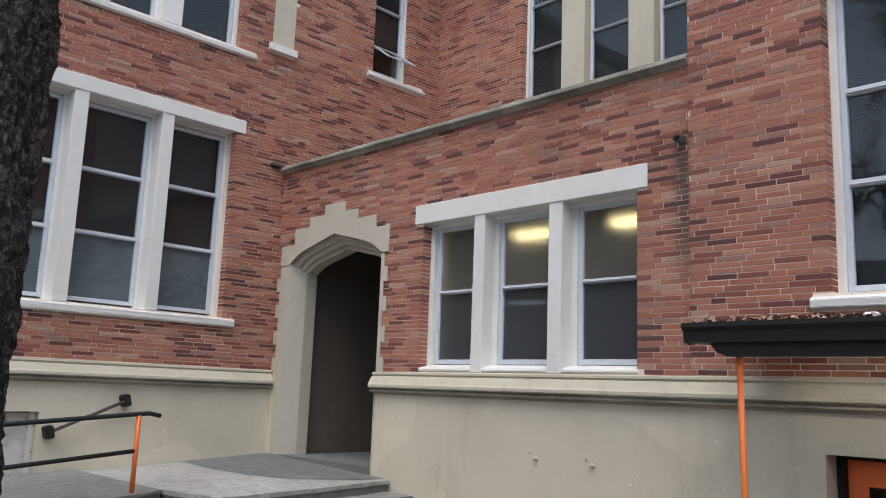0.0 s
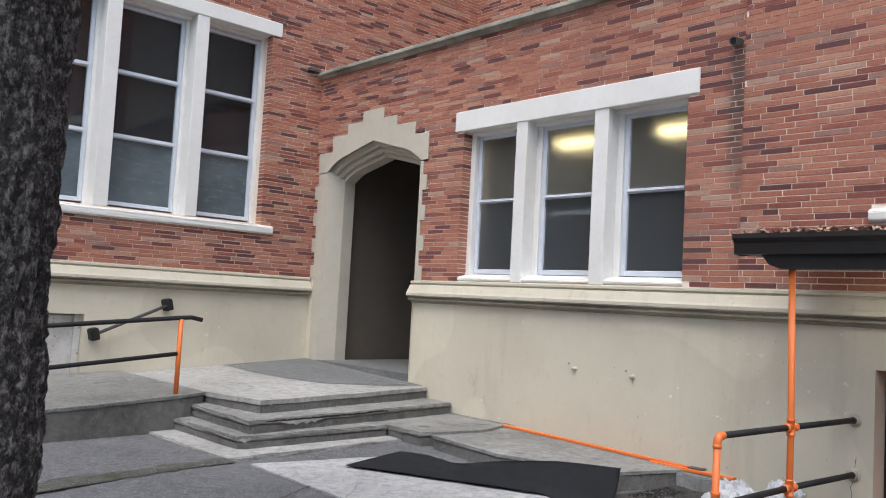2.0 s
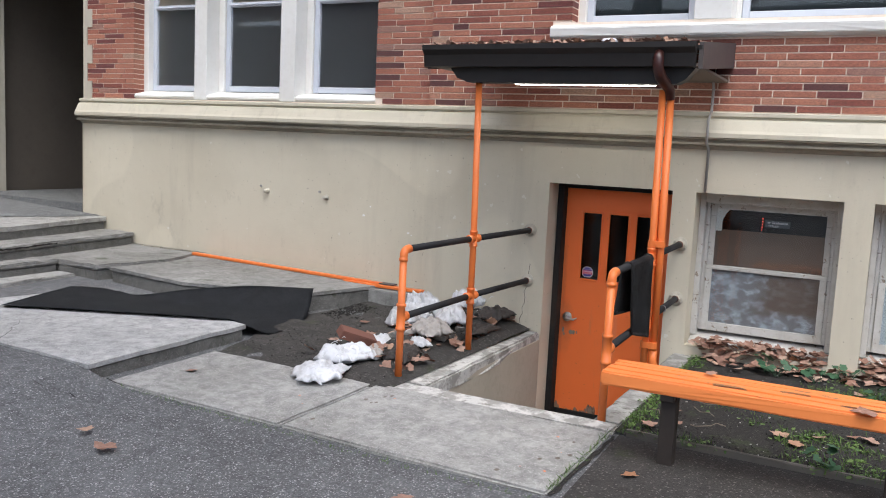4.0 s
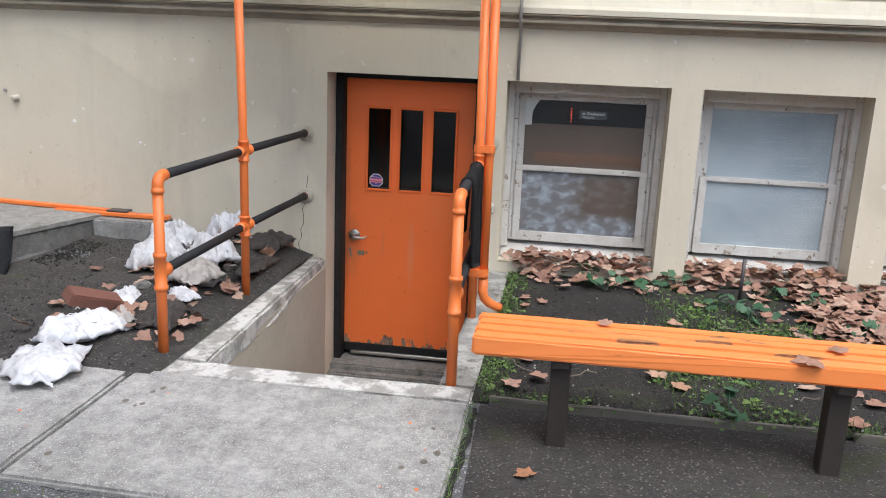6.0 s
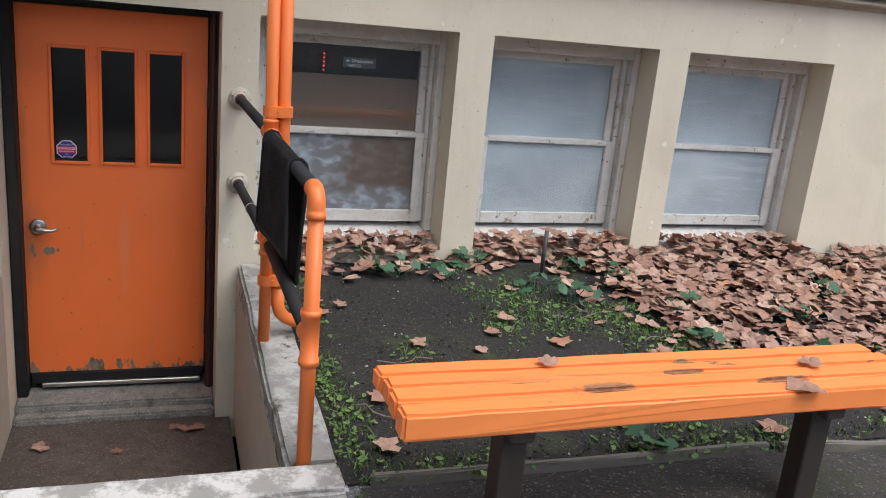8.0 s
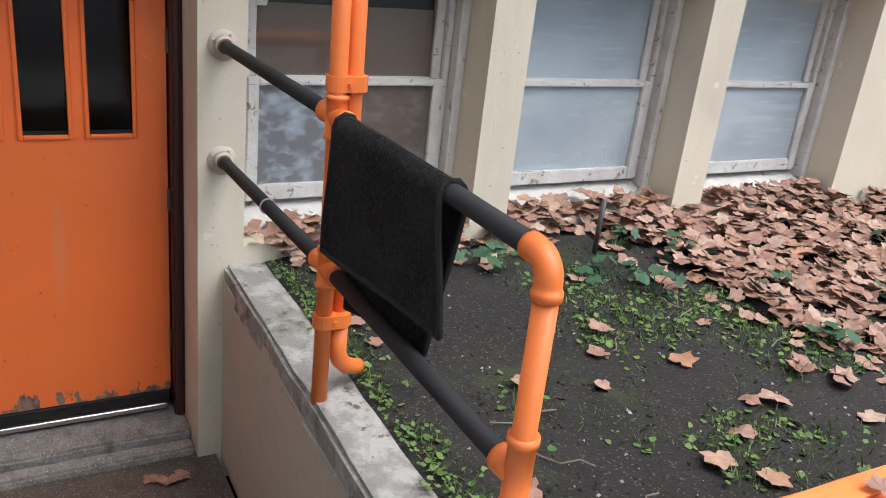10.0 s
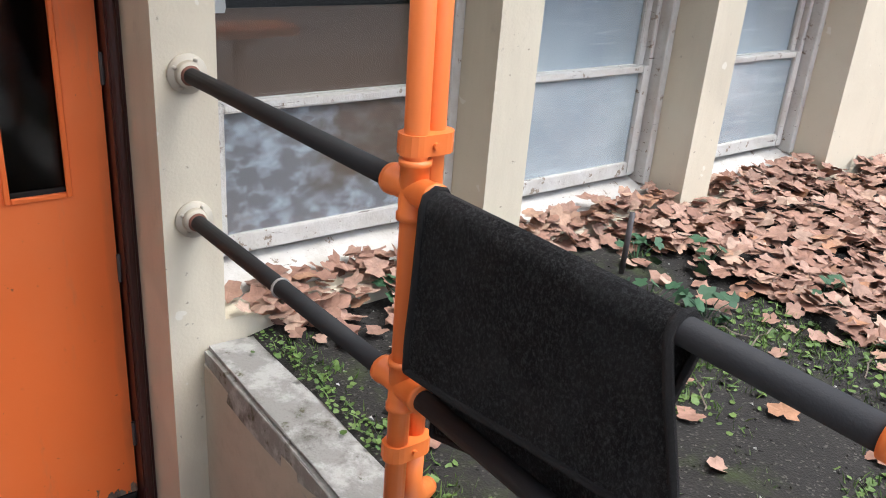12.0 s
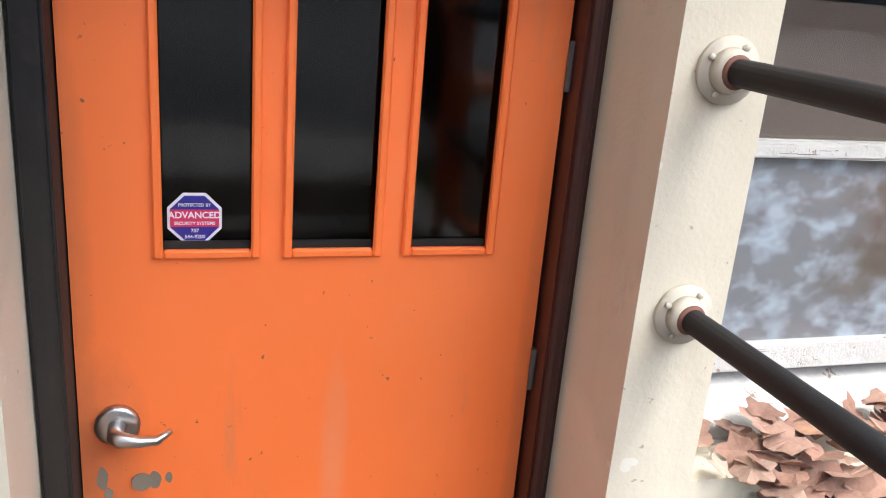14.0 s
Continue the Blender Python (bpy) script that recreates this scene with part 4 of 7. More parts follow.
def arch_face(rects, line, foot, d0, d1):
    """Stepped surround, as columns between the arch line and the steps' upper edge."""
    bm = bmesh.new()
    ys = sorted({*[r[0] for r in rects], *[r[1] for r in rects], *[p[0] for p in line]})

    def under(y):
        for (a, za), (b, zb) in zip(line, line[1:]):
            if min(a, b) <= y <= max(a, b) and a != b:
                return za + (zb - za) * (y - a) / (b - a)
        return None

    for y0, y1 in zip(ys, ys[1:]):
        mid = (y0 + y1) / 2
        tops = [r[3] for r in rects if r[0] <= mid <= r[1]]
        if not tops or y1 - y0 < 1e-4:
            continue
        lo0, lo1 = (under(y0 + 1e-6), under(y1 - 1e-6)) if under(mid) is not None else (foot, foot)
        lo0, lo1 = lo0 if lo0 is not None else foot, lo1 if lo1 is not None else foot
        top = max(tops)
        v = [bm.verts.new((XM + d, y, z)) for d in (d0, d1) for y, z in ((y0, lo0), (y1, lo1), (y1, top), (y0, top))]
        for f in ((0, 1, 2, 3), (7, 6, 5, 4), (0, 4, 5, 1), (1, 5, 6, 2), (2, 6, 7, 3), (3, 7, 4, 0)):
            bm.faces.new([v[i] for i in f])
    return bm


OUTER = arch_line(11.0, 8.80, 3.36, 3.74)
face = arch_face([(8.74, 11.24, 3.36, 3.66), (8.66, 8.95, 3.36, 3.73), (8.95, 10.90, 3.6, 3.90), (9.36, 10.53, 3.8, 4.05), (9.67, 10.16, 3.9, 4.20)], OUTER, 3.339, -0.012, 0.03)
part("arch_head", face, M_GREYSTONE, arch, "grey stepped arch head")
for name, side in (("right", 1), ("left", -1)):
    bm = bmesh.new()
    for k in range(9):
        z0, z1 = 1.716 + 0.205 * k, min(1.716 + 0.205 * (k + 1), 3.339)
        if side > 0:
            wbox(bm, ARCHW, 8.74 if k % 2 else 8.66, 8.80, -0.012, 0.1, z0, z1)
        else:
            wbox(bm, ARCHW, 11.0, 11.22 if k % 2 else 11.31, -0.012, 0.1, z0, z1)
    if side < 0:
        wbox(bm, ARCHW, 11.0, 11.2, -0.012, 0.1, 0.3, 1.716)
    part("jamb_stone", bm, M_GREYSTONE, arch, "toothed cast-stone jamb")
ORDERS = [(11.0, 8.80, 3.36, 3.74, -0.012), (11.0, 8.80, 3.36, 3.74, 0.03), (11.03, 8.77, 3.39, 3.77, 0.034), (11.03, 8.77, 3.39, 3.77, 0.075), (10.965, 8.835, 3.325, 3.695, 0.08), (10.955, 8.845, 3.31, 3.675, 0.12), (10.985, 8.815, 3.345, 3.71, 0.124), (10.985, 8.815, 3.345, 3.71, 0.165), (10.93, 8.87, 3.28, 3.62, 0.17), (10.92, 8.88, 3.27, 3.60, 0.21), (10.945, 8.855, 3.30, 3.635, 0.214), (10.945, 8.855, 3.30, 3.635, 0.25), (10.89, 8.93, 3.235, 3.54, 0.255), (10.89, 8.93, 3.235, 3.54, 0.45)]
bm = bmesh.new()
lines = [[bm.verts.new((XM + d, y, z)) for y, z in arch_line(a, b, s, t)] for a, b, s, t, d in ORDERS]
for p, q in zip(lines, lines[1:]):
    for k in range(len(p) - 1):
        bm.faces.new((p[k], p[k + 1], q[k + 1], q[k]))
part("arch_moulding", bm, M_GREYSTONE, arch, "stepped arch mouldings")
for side in (0, 1):
    bm = bmesh.new()
    plan = [(-0.012, ORDERS[0][side]), (0.255, ORDERS[-1][side]), (0.45, ORDERS[-1][side])]
    rows = [[bm.verts.new((XM + d, y, z)) for d, y in plan] for z in (0.3, 3.375)]
    for k in range(2):
        bm.faces.new((rows[0][k], rows[0][k + 1], rows[1][k + 1], rows[1][k]))
    part("splayed_jamb", bm, M_GREYSTONE, arch, "splayed cast-stone reveal")
lobby = thing("entrance_lobby", (8.7, 9.7, 0.45), "unlit taupe lobby behind the arch", "lobby", kind="structure")
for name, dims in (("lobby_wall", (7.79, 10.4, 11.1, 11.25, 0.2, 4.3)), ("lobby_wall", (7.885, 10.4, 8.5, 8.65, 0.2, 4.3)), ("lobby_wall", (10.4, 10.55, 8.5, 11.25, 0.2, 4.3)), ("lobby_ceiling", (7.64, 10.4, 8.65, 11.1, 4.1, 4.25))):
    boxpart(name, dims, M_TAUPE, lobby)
boxpart("lobby_floor", (7.374, 10.4, 8.84, 11.0, 0.3, 0.475), M_GRAVEL, lobby, "dark aggregate floor", 0)

# plain unseen walls added far behind the viewer to block low light and darken reflections
for name, dims in (("light_block_opposite", (-24, 20, -22.5, -22, -0.5, 8)), ("light_block_yard_end", (-24.5, -24, -22, 18, -0.5, 8))):
    tagged(boxpart(name, dims, M_ROOF, bevel=0), "added unseen dark wall that blocks low light and darkens reflections", "wall", kind="structure")

# ---- windows ----


def lights(win, wall, spans, z0, z1, rails, mats, depth, sash=0.05, backing=None, rail=0.045):
    """Fill spans with painted sashes: outer bars, cross rails, and one pane a field (mats from the bottom)."""
    for u0, u1 in spans:
        frame_bm = bmesh.new()
        wbox(frame_bm, wall, u0, u0 + sash, depth - 0.03, depth + 0.03, z0, z1)
        wbox(frame_bm, wall, u1 - sash, u1, depth - 0.03, depth + 0.03, z0, z1)
        wbox(frame_bm, wall, u0 + sash, u1 - sash, depth - 0.03, depth + 0.03, z0, z0 + sash)
        wbox(frame_bm, wall, u0 + sash, u1 - sash, depth - 0.03, depth + 0.03, z1 - sash, z1)
        soften(frame_bm, 0.006)
        sash_ob = part("sash_frame", frame_bm, M_SASH, win, "pale grey-blue painted sash")
        for r in rails:
            bm = bmesh.new()
            wbox(bm, wall, u0 + sash, u1 - sash, depth - 0.045, depth + 0.02, r - rail / 2, r + rail / 2)
            wbox(bm, wall, u0 + sash, u1 - sash, depth - 0.062, depth - 0.0455, r - rail / 2 + 0.012, r - rail / 2 + 0.026)
            soften(bm, 0.004)
            part("meeting_rail", bm, M_SASH, sash_ob)
        edges = [z0 + sash, *rails, z1 - sash]
        for k, (a, b) in enumerate(zip(edges, edges[1:])):
            pane = wboxpart("pane", wall, (u0 + sash - 0.005, u1 - sash + 0.005, depth, depth + 0.006, a, b), mats[k], sash_ob, "", 0)
            pane.visible_shadow = mats[k] is not M_GLASS
            if backing and backing[k]:
                wboxpart("blind", wall, (u0 + 0.01, u1 - 0.01, depth + 0.07, depth + 0.085, a - 0.02, b + 0.02), backing[k], sash_ob, "dark drawn blind", 0)


def stone_frame(win, wall, opening, mullions, lintel, sill, inner=0.20, lintel_mat=None, proud=0.055, step=0.035, back=0.16, jamb=0.06, jamb_back=0.12):
    """Painted lintel with square ears, mullions with a stepped inner edge, and a sloped sill."""
    u0, u1, z0, z1 = opening
    if lintel:
        wboxpart("lintel", wall, (lintel[0], lintel[1], -0.02, 0.3, z1 - 0.004, lintel[2]), lintel_mat or M_WHITE, win, "", 0.008)
    for a, b in mullions:
        bm = bmesh.new()
        wbox(bm, wall, a, b, -0.005, back, z0, z1)
        wbox(bm, wall, a - step, b + step, back + 0.0005, back + 0.12, z0, z1)
        soften(bm, 0.006)
        part("mullion", bm, lintel_mat or M_WHITE, win)
    for u, s in ((u0, 1), (u1, -1)):
        bm = bmesh.new()
        wbox(bm, wall, u, u + jamb * s, jamb_back, back + 0.14, z0, z1)
        soften(bm, 0.005)
        part("jamb_lining", bm, M_WHITE, win)
    wboxpart("head_lining", wall, (u0 + jamb + 0.001, u1 - jamb - 0.001, back - 0.06, back + 0.13, z1 - 0.05, z1 - 0.005), M_WHITE, win, "", 0.004)
    axis, at = wall
    bm = bmesh.new()
    prof = [(-proud, sill[2] + 0.02), (-proud - 0.005, sill[3] - 0.045), (-proud + 0.015, sill[3] - 0.02), (0.18, sill[3] + 0.02), (back + 0.14, sill[3] + 0.03), (back + 0.14, sill[2]), (0.035 - proud, sill[2])]
    rows = [[bm.verts.new((at + d, u, z) if axis == "x" else (u, at + d, z)) for d, z in prof] for u in (sill[0], sill[1])]
    for k in range(len(prof)):
        bm.faces.new((rows[0][k], rows[0][(k + 1) % len(prof)], rows[1][(k + 1) % len(prof)], rows[1][k]))
    bm.faces.new(rows[0][::-1])
    bm.faces.new(rows[1])
    rough_edges(bm, 0.15, 0.004, 8, 0.006)
    part("window_sill", bm, M_WHITE, win, "chipped white sill")


w = thing("window_1", (XM, 6.25, 1.8), "white three-light window lit by warm ceiling lamps inside", "window", kind="structure")
stone_frame(w, ARCHW, WIN_M, [(5.715, 5.905), (6.893, 7.07)], (4.62, 8.14, 3.915), (4.75, 7.985, 1.728, 1.805), proud=-0.004, step=0.07, back=0.19, jamb=0.075, jamb_back=0.15)
lights(w, ARCHW, [(4.822, 5.643), (5.977, 6.821), (7.142, 7.913)], 1.836, 3.62, [2.757], [M_PRIVACY_DIMMED, M_PRIVACY], 0.245, 0.06)
w = thing("window_2", (YW and 4.0, YW, 2.47), "tall white window with black blinds and frosted lower panes", "window", kind="structure")
stone_frame(w, WINGW, WIN_L, [(2.73, 2.92), (3.975, 4.17), (5.235, 5.42)], (1.4, 6.605, 5.56), (1.4, 6.64, 2.325, 2.465), step=0.045, back=0.25, jamb_back=0.245)
lights(w, WINGW, [(1.662, 2.684), (2.966, 3.929), (4.216, 5.189), (5.466, 6.396)], 2.52, 5.29, [3.467, 4.348], [M_FROST, M_GLASS, M_GLASS], 0.31, 0.055, [None, M_BLIND_AND_DARK, M_BLIND_AND_DARK], 0.06)
w = thing("window_3", (XD, 0.5, 2.44), "large white sash window with dark blinds, reflecting a tree", "window", kind="structure")
stone_frame(w, DOORW, WIN_R, [(1.50, 1.79), (-0.35, 0.0), (-2.0, -1.7)], None, (-3.1, 2.965, 2.30, 2.43), back=0.2, jamb_back=0.18)
lights(w, DOORW, [(1.826, 2.736), (0.036, 1.464), (-1.664, -0.386)], 2.47, 5.40, [3.43, 4.275], [M_GLASS, M_GLASS, M_GLASS], 0.25, 0.055, [M_BLIND_AND_DARK, M_BLIND_AND_DARK, M_BLIND_AND_DARK], 0.06)
wboxpart("lintel", DOORW, (-3.1, 2.95, -0.02, 0.3, 5.446, 5.68), M_WHITE, w)
w = thing("window_4", (4.2, YW, 6.72), "upper wing window with cream mullions", "window", kind="structure")
stone_frame(w, WINGW, WIN_LU, [(3.98, 4.28), (5.06, 5.385)], (1.4, 6.6, 9.5), (1.7, 6.67, 6.58, 6.70))
lights(w, WINGW, [(1.985, 3.95), (4.315, 5.03), (5.42, 6.31)], 6.725, 9.2, [7.6, 8.4], [M_GLASS] * 3, 0.2, 0.055, [M_BLIND_AND_DARK] * 3, 0.05)
w = thing("window_5", (9.5, YW, 7.14), "narrow upper window with a tilted open vent", "window", kind="structure")
stone_frame(w, WINGW, WIN_SLIM, [], (8.95, 10.1, 9.4), (8.96, 10.34, 7.02, 7.12))
lights(w, WINGW, [(9.15, 9.88)], 7.20, 9.15, [7.72, 8.5], [M_GLASS] * 3, 0.2, 0.05, [None, M_BLIND_AND_DARK, M_BLIND_AND_DARK], 0.04)
vent = bmesh.new()
for a, b, c, d in ((9.17, 9.21, 0, 0.55), (9.82, 9.86, 0, 0.55), (9.2101, 9.8199, 0, 0.04), (9.2101, 9.8199, 0.51, 0.55)):
    box(vent, a, b, -d, -c, -0.012, 0.012)
bmesh.ops.rotate(vent, verts=vent.verts, cent=(0, 0, 0), matrix=Matrix.Rotation(radians(36), 3, "X"))
bmesh.ops.translate(vent, verts=vent.verts, vec=(0, YW + 0.15, 7.72))
part("open_vent", vent, M_SASH, w, "open tilted vent sash")
vent = bmesh.new()
box(vent, 9.2, 9.83, -0.52, -0.03, -0.003, 0.003)
bmesh.ops.rotate(vent, verts=vent.verts, cent=(0, 0, 0), matrix=Matrix.Rotation(radians(36), 3, "X"))
bmesh.ops.translate(vent, verts=vent.verts, vec=(0, YW + 0.15, 7.72))
part("pane", vent, M_GLASS, w)
w = thing("window_6", (XS, 7.0, 6.1), "wide upper window with cream mullions and a lit room behind", "window", kind="structure")
stone_frame(w, SETW, WIN_S, [(6.555, 7.01), (7.86, 8.33)], (4.3, 9.35, 9.4), (4.3, 9.3, 5.98, 6.09), 0.2, M_STONE)
lights(w, SETW, [(4.5, 6.52), (7.045, 7.825), (8.365, 9.12)], 6.2, 9.15, [7.48, 8.3], [M_GLASS] * 3, 0.15, 0.05, [M_BLIND_AND_DARK] * 3, 0.035)
strip = thing("niche_panel", (7.2, YW, 6.9), "tall cream stucco strip with its own small sill", "panel", kind="structure")
wboxpart("panel", WINGW, (6.97, 7.38, -0.012, 0.05, 6.97, 9.4), M_STONE, strip)
wboxpart("sill", WINGW, (6.90, 7.42, -0.07, 0.05, 6.85, 6.968), M_WHITE, strip)
w = thing("window_7", (3.3, YW, 0.22), "white boarded basement window with peeling paint", "window", kind="structure")
wboxpart("board", WINGW, (2.6, 3.93, 0.14, 0.17, 0.24, 1.03), M_PEEL, w)
for u in (2.56, 3.9, 3.2):
    wboxpart("window_frame", WINGW, (u, u + 0.085, 0.10, 0.139, 0.23, 1.045), M_PEEL, w)
wboxpart("window_sill", WINGW, (2.5, 4.0, -0.03, 0.2, 0.16, 0.225), M_REDBRICK, w, "reddish sill")

room = thing("room", (9.8, 6.2, 1.2), "classroom behind the lit window, its beige coloured dark to read dim", "room", kind="structure")
# The dark panel on the back wall is added to darken the lower panes.
for name, dims, mat in (("room_wall", (12.2, 12.3, 4.1, 8.45, 1.0, 4.6), M_ROOM_DIM), ("room_wall", (7.89, 12.2, 8.36, 8.45, 1.0, 4.6), M_ROOM_DIM), ("room_wall", (7.89, 12.2, 4.04, 4.12, 1.0, 4.6), M_ROOM_DIM),
                        ("room_floor", (7.89, 12.2, 4.12, 8.36, 0.95, 1.05), M_ROOM_DARK), ("room_ceiling", (7.89, 12.2, 4.12, 8.36, 4.5, 4.6), M_WHITE), ("added_dark_panel", (12.12, 12.19, 4.13, 8.35, 1.06, 2.75), M_ROOM_DARK)):
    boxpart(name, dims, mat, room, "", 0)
for y in (5.55, 7.12):
    lamp = thing("ceiling_light", (8.6, y, 4.5), "warm pendant fluorescent fitting seen through privacy glass", "lamp", "room ceiling lights")
    boxpart("housing", (8.5, 8.7, y - 0.3, y + 0.3, 3.66, 3.72), M_WHITE, lamp)
    boxpart("tube", (8.51, 8.69, y - 0.29, y + 0.29, 3.58, 3.659), M_ROOMLAMP, lamp, "glowing warm tube")
    for dy in (-0.2, 0.2):
        boxpart("rod", (8.59, 8.61, y + dy - 0.01, y + dy + 0.01, 3.721, 4.499), M_WHITE, lamp, "", 0)

blind = thing("window_blind", (7.99, 6.36, 2.56), "pale horizontal bottom rail of a drawn roller blind", "blind")
boxpart("bottom_rail", (7.72, 7.74, 5.95, 6.78, 2.55, 2.60), M_WHITE, blind, "", 0.006)
for y in (6.02, 6.70):
    boxpart("cord", (7.728, 7.732, y - 0.003, y + 0.003, 2.60, 3.6), M_WHITE, blind, "", 0)

# basement sash windows
PANES = [(M_SMUDGE, M_BOARD), (M_FILM, M_FILM), (M_FILM, M_FILM), (M_FILM, M_BLIND_AND_DARK), (M_FILM, M_FILM), (M_FILM, M_BLIND_AND_DARK)]
LOWLABEL = ["peeling white sash window backed with brown board and a poster", "peeling white sash window with cloudy plastic behind the glass", "peeling white sash window with clouded panes", "peeling white sash window with a dark upper pane", "peeling white sash window far along the wall", "peeling white sash window far along the wall"]
for k, (a, b) in enumerate(LOW):
    w = thing("window_%d" % (8 + k), (XD, (a + b) / 2, -0.2), LOWLABEL[k], "window", kind="structure")
    # outer frame
    bm = bmesh.new()
    for u0, u1, z0, z1 in ((a, a + 0.045, -0.1, 1.086), (b - 0.045, b, -0.1, 1.086), (a + 0.0451, b - 0.0451, 1.0, 1.086)):
        wbox(bm, DOORW, u0, u1, 0.205, 0.375, z0, z1)
    for u0, u1 in ((a + 0.0455, a + 0.075), (b - 0.075, b - 0.0455)):
        wbox(bm, DOORW, u0, u1, 0.27, 0.355, -0.06, 0.999)
    soften(bm, 0.005)
    part("window_frame", bm, M_PEEL, w)
    axis_prof = [(0.12, -0.20), (0.12, -0.145), (0.345, -0.072), (0.39, -0.072), (0.39, -0.20)]
    bm = bmesh.new()
    rows = [[bm.verts.new((XD + d, u, z)) for d, z in axis_prof] for u in (a + 0.002, b - 0.002)]
    for i in range(5):
        bm.faces.new((rows[0][i], rows[0][(i + 1) % 5], rows[1][(i + 1) % 5], rows[1][i]))
    bm.faces.new(rows[0][::-1])
    bm.faces.new(rows[1])
    rough_edges(bm, 0.1, 0.004, 9, 0.005)
    part("window_sill", bm, M_PEEL, w, "flaking white sill")
    for name, d, z0, z1, low_rail, top_rail, pane_mat in (("lower_sash", 0.255, -0.058, 0.485, 0.07, 0.03, PANES[k][0]), ("upper_sash", 0.30, 0.445, 0.998, 0.04, 0.045, PANES[k][1])):
        side = 0.05 if name == "lower_sash" else 0.045
        u0, u1 = a + 0.076, b - 0.076
        bm = bmesh.new()
        wbox(bm, DOORW, u0, u0 + side, d, d + 0.04, z0, z1)
        wbox(bm, DOORW, u1 - side, u1, d, d + 0.04, z0, z1)
        wbox(bm, DOORW, u0 + side + 0.0003, u1 - side - 0.0003, d, d + 0.04, z0, z0 + low_rail)
        wbox(bm, DOORW, u0 + side + 0.0003, u1 - side - 0.0003, d, d + 0.04, z1 - top_rail, z1)
        rough_edges(bm, 0.12, 0.003, 12, 0.004)
        s = part(name, bm, M_PEEL, w)
        pane = wboxpart("pane", DOORW, (u0 + side - 0.008, u1 - side + 0.008, d + 0.014, d + 0.019, z0 + low_rail - 0.008, z1 - top_rail + 0.008), M_GLASS, s, "", 0)
        pane.visible_shadow = False
        high = 0.785 if k == 0 and name == "upper_sash" else z1 - top_rail + 0.01
        wboxpart("backing", DOORW, (u0 + side - 0.01, u1 - side + 0.01, d + 0.024, d + 0.034, z0 + low_rail - 0.01, high), pane_mat, s, "", 0)

# ---- basement door ----
DX = 7.655
door = thing("door_1", (DX, 2.35, -1.09), "orange panelled door with three dark glazed slots and flaking bottom", "door", kind="structure")
Y0, Y1, Z0, Z1 = 1.895, 2.838, -0.985, 1.04
SLOTS = [(2.024, 2.198), (2.264, 2.438), (2.504, 2.678)]
bm = bmesh.new()
us = sorted({Y0, Y1, *[v for s in SLOTS for v in s]})
wall_grid(bm, ("x", DX), us, [Z0, 0.235, 0.836, Z1], lambda u, z: not (0.235 < z < 0.836 and any(a < u < b for a, b in SLOTS)), 0, 0.045)
leaf = part("door_leaf", bm, M_KICK, door)
for a, b in SLOTS:
    bm = bmesh.new()
    for u0, u1, z0, z1 in ((a - 0.012, a + 0.006, 0.223, 0.848), (b - 0.006, b + 0.012, 0.223, 0.848), (a + 0.0063, b - 0.0063, 0.223, 0.241), (a + 0.0063, b - 0.0063, 0.830, 0.848)):
        box(bm, DX - 0.012, DX + 0.004, u0, u1, z0, z1)
    soften(bm, 0.004)
    part("glazing_bead", bm, M_DOOR, leaf)
    p = boxpart("pane", (DX + 0.02, DX + 0.026, a, b, 0.235, 0.836), M_SMOKED, leaf, "dark glass", 0)
    boxpart("gasket", (DX + 0.008, DX + 0.019, a + 0.0065, b - 0.0065, 0.236, 0.252), M_BLACK, leaf, "", 0)
# A near-black sheet paints the darkness of the passage behind the slots.
boxpart("passage_dark_sheet", (DX + 0.16, DX + 0.18, 1.84, 2.89, -1.1, 1.07), M_BLIND_AND_DARK, door, "near-black sheet standing for the unlit passage behind the glass", 0)
boxpart("bottom_rail", (DX - 0.006, DX + 0.04, Y0 + 0.005, Y1 - 0.005, -1.055, -0.99), M_BLACK, door, "black bare bottom rail")
boxpart("weather_strip", (DX - 0.032, DX - 0.007, Y0 + 0.02, Y1 - 0.06, -1.068, -1.042), M_STEEL, door, "bright metal drip strip")
bm = bmesh.new()
box(bm, DX - 0.10, DX + 0.06, 2.842, 2.896, -1.095, 1.086)
box(bm, DX - 0.03, DX + 0.06, 1.897, 2.8415, 1.043, 1.086)
rough_edges(bm, 0.2, 0.003, 10, 0.006)
part("door_frame", bm, M_BLACK, door, "chipped black frame")
bm = bmesh.new()
box(bm, DX - 0.06, DX + 0.06, 1.838, 1.888, -1.095, 1.086)
tube(bm, [(DX - 0.062, 1.868, -1.09), (DX - 0.062, 1.868, 1.06)], 0.016, 10)
part("door_frame", bm, M_MAROON, door, "glossy maroon hinge post")
for z in (0.62, -0.05, -0.72):
    bm = bmesh.new()
    tube(bm, [(DX - 0.008, 1.892, z - 0.05), (DX - 0.008, 1.892, z + 0.05)], 0.007, 10)
    part("hinge", bm, M_DULL, door, "rusted butt hinge")
lever = thing("lever_handle", (DX, 2.766, -0.16), "satin steel lever handle with a round rose", "handle")
hang(lever, door)
bm = bmesh.new()
tube(bm, [(DX - 0.002, 2.766, -0.124), (DX - 0.014, 2.766, -0.124), (DX - 0.018, 2.766, -0.124)], [0.043, 0.043, 0.036], 28)
part("rose", bm, M_STEEL, lever, "", True)
bm = bmesh.new()
tube(bm, [(DX - 0.016, 2.766, -0.124), (DX - 0.055, 2.766, -0.124), (DX - 0.062, 2.756, -0.127), (DX - 0.062, 2.722, -0.133), (DX - 0.06, 2.69, -0.134), (DX - 0.054, 2.662, -0.118)], [0.018, 0.017, 0.016, 0.012, 0.010, 0.005], 16)
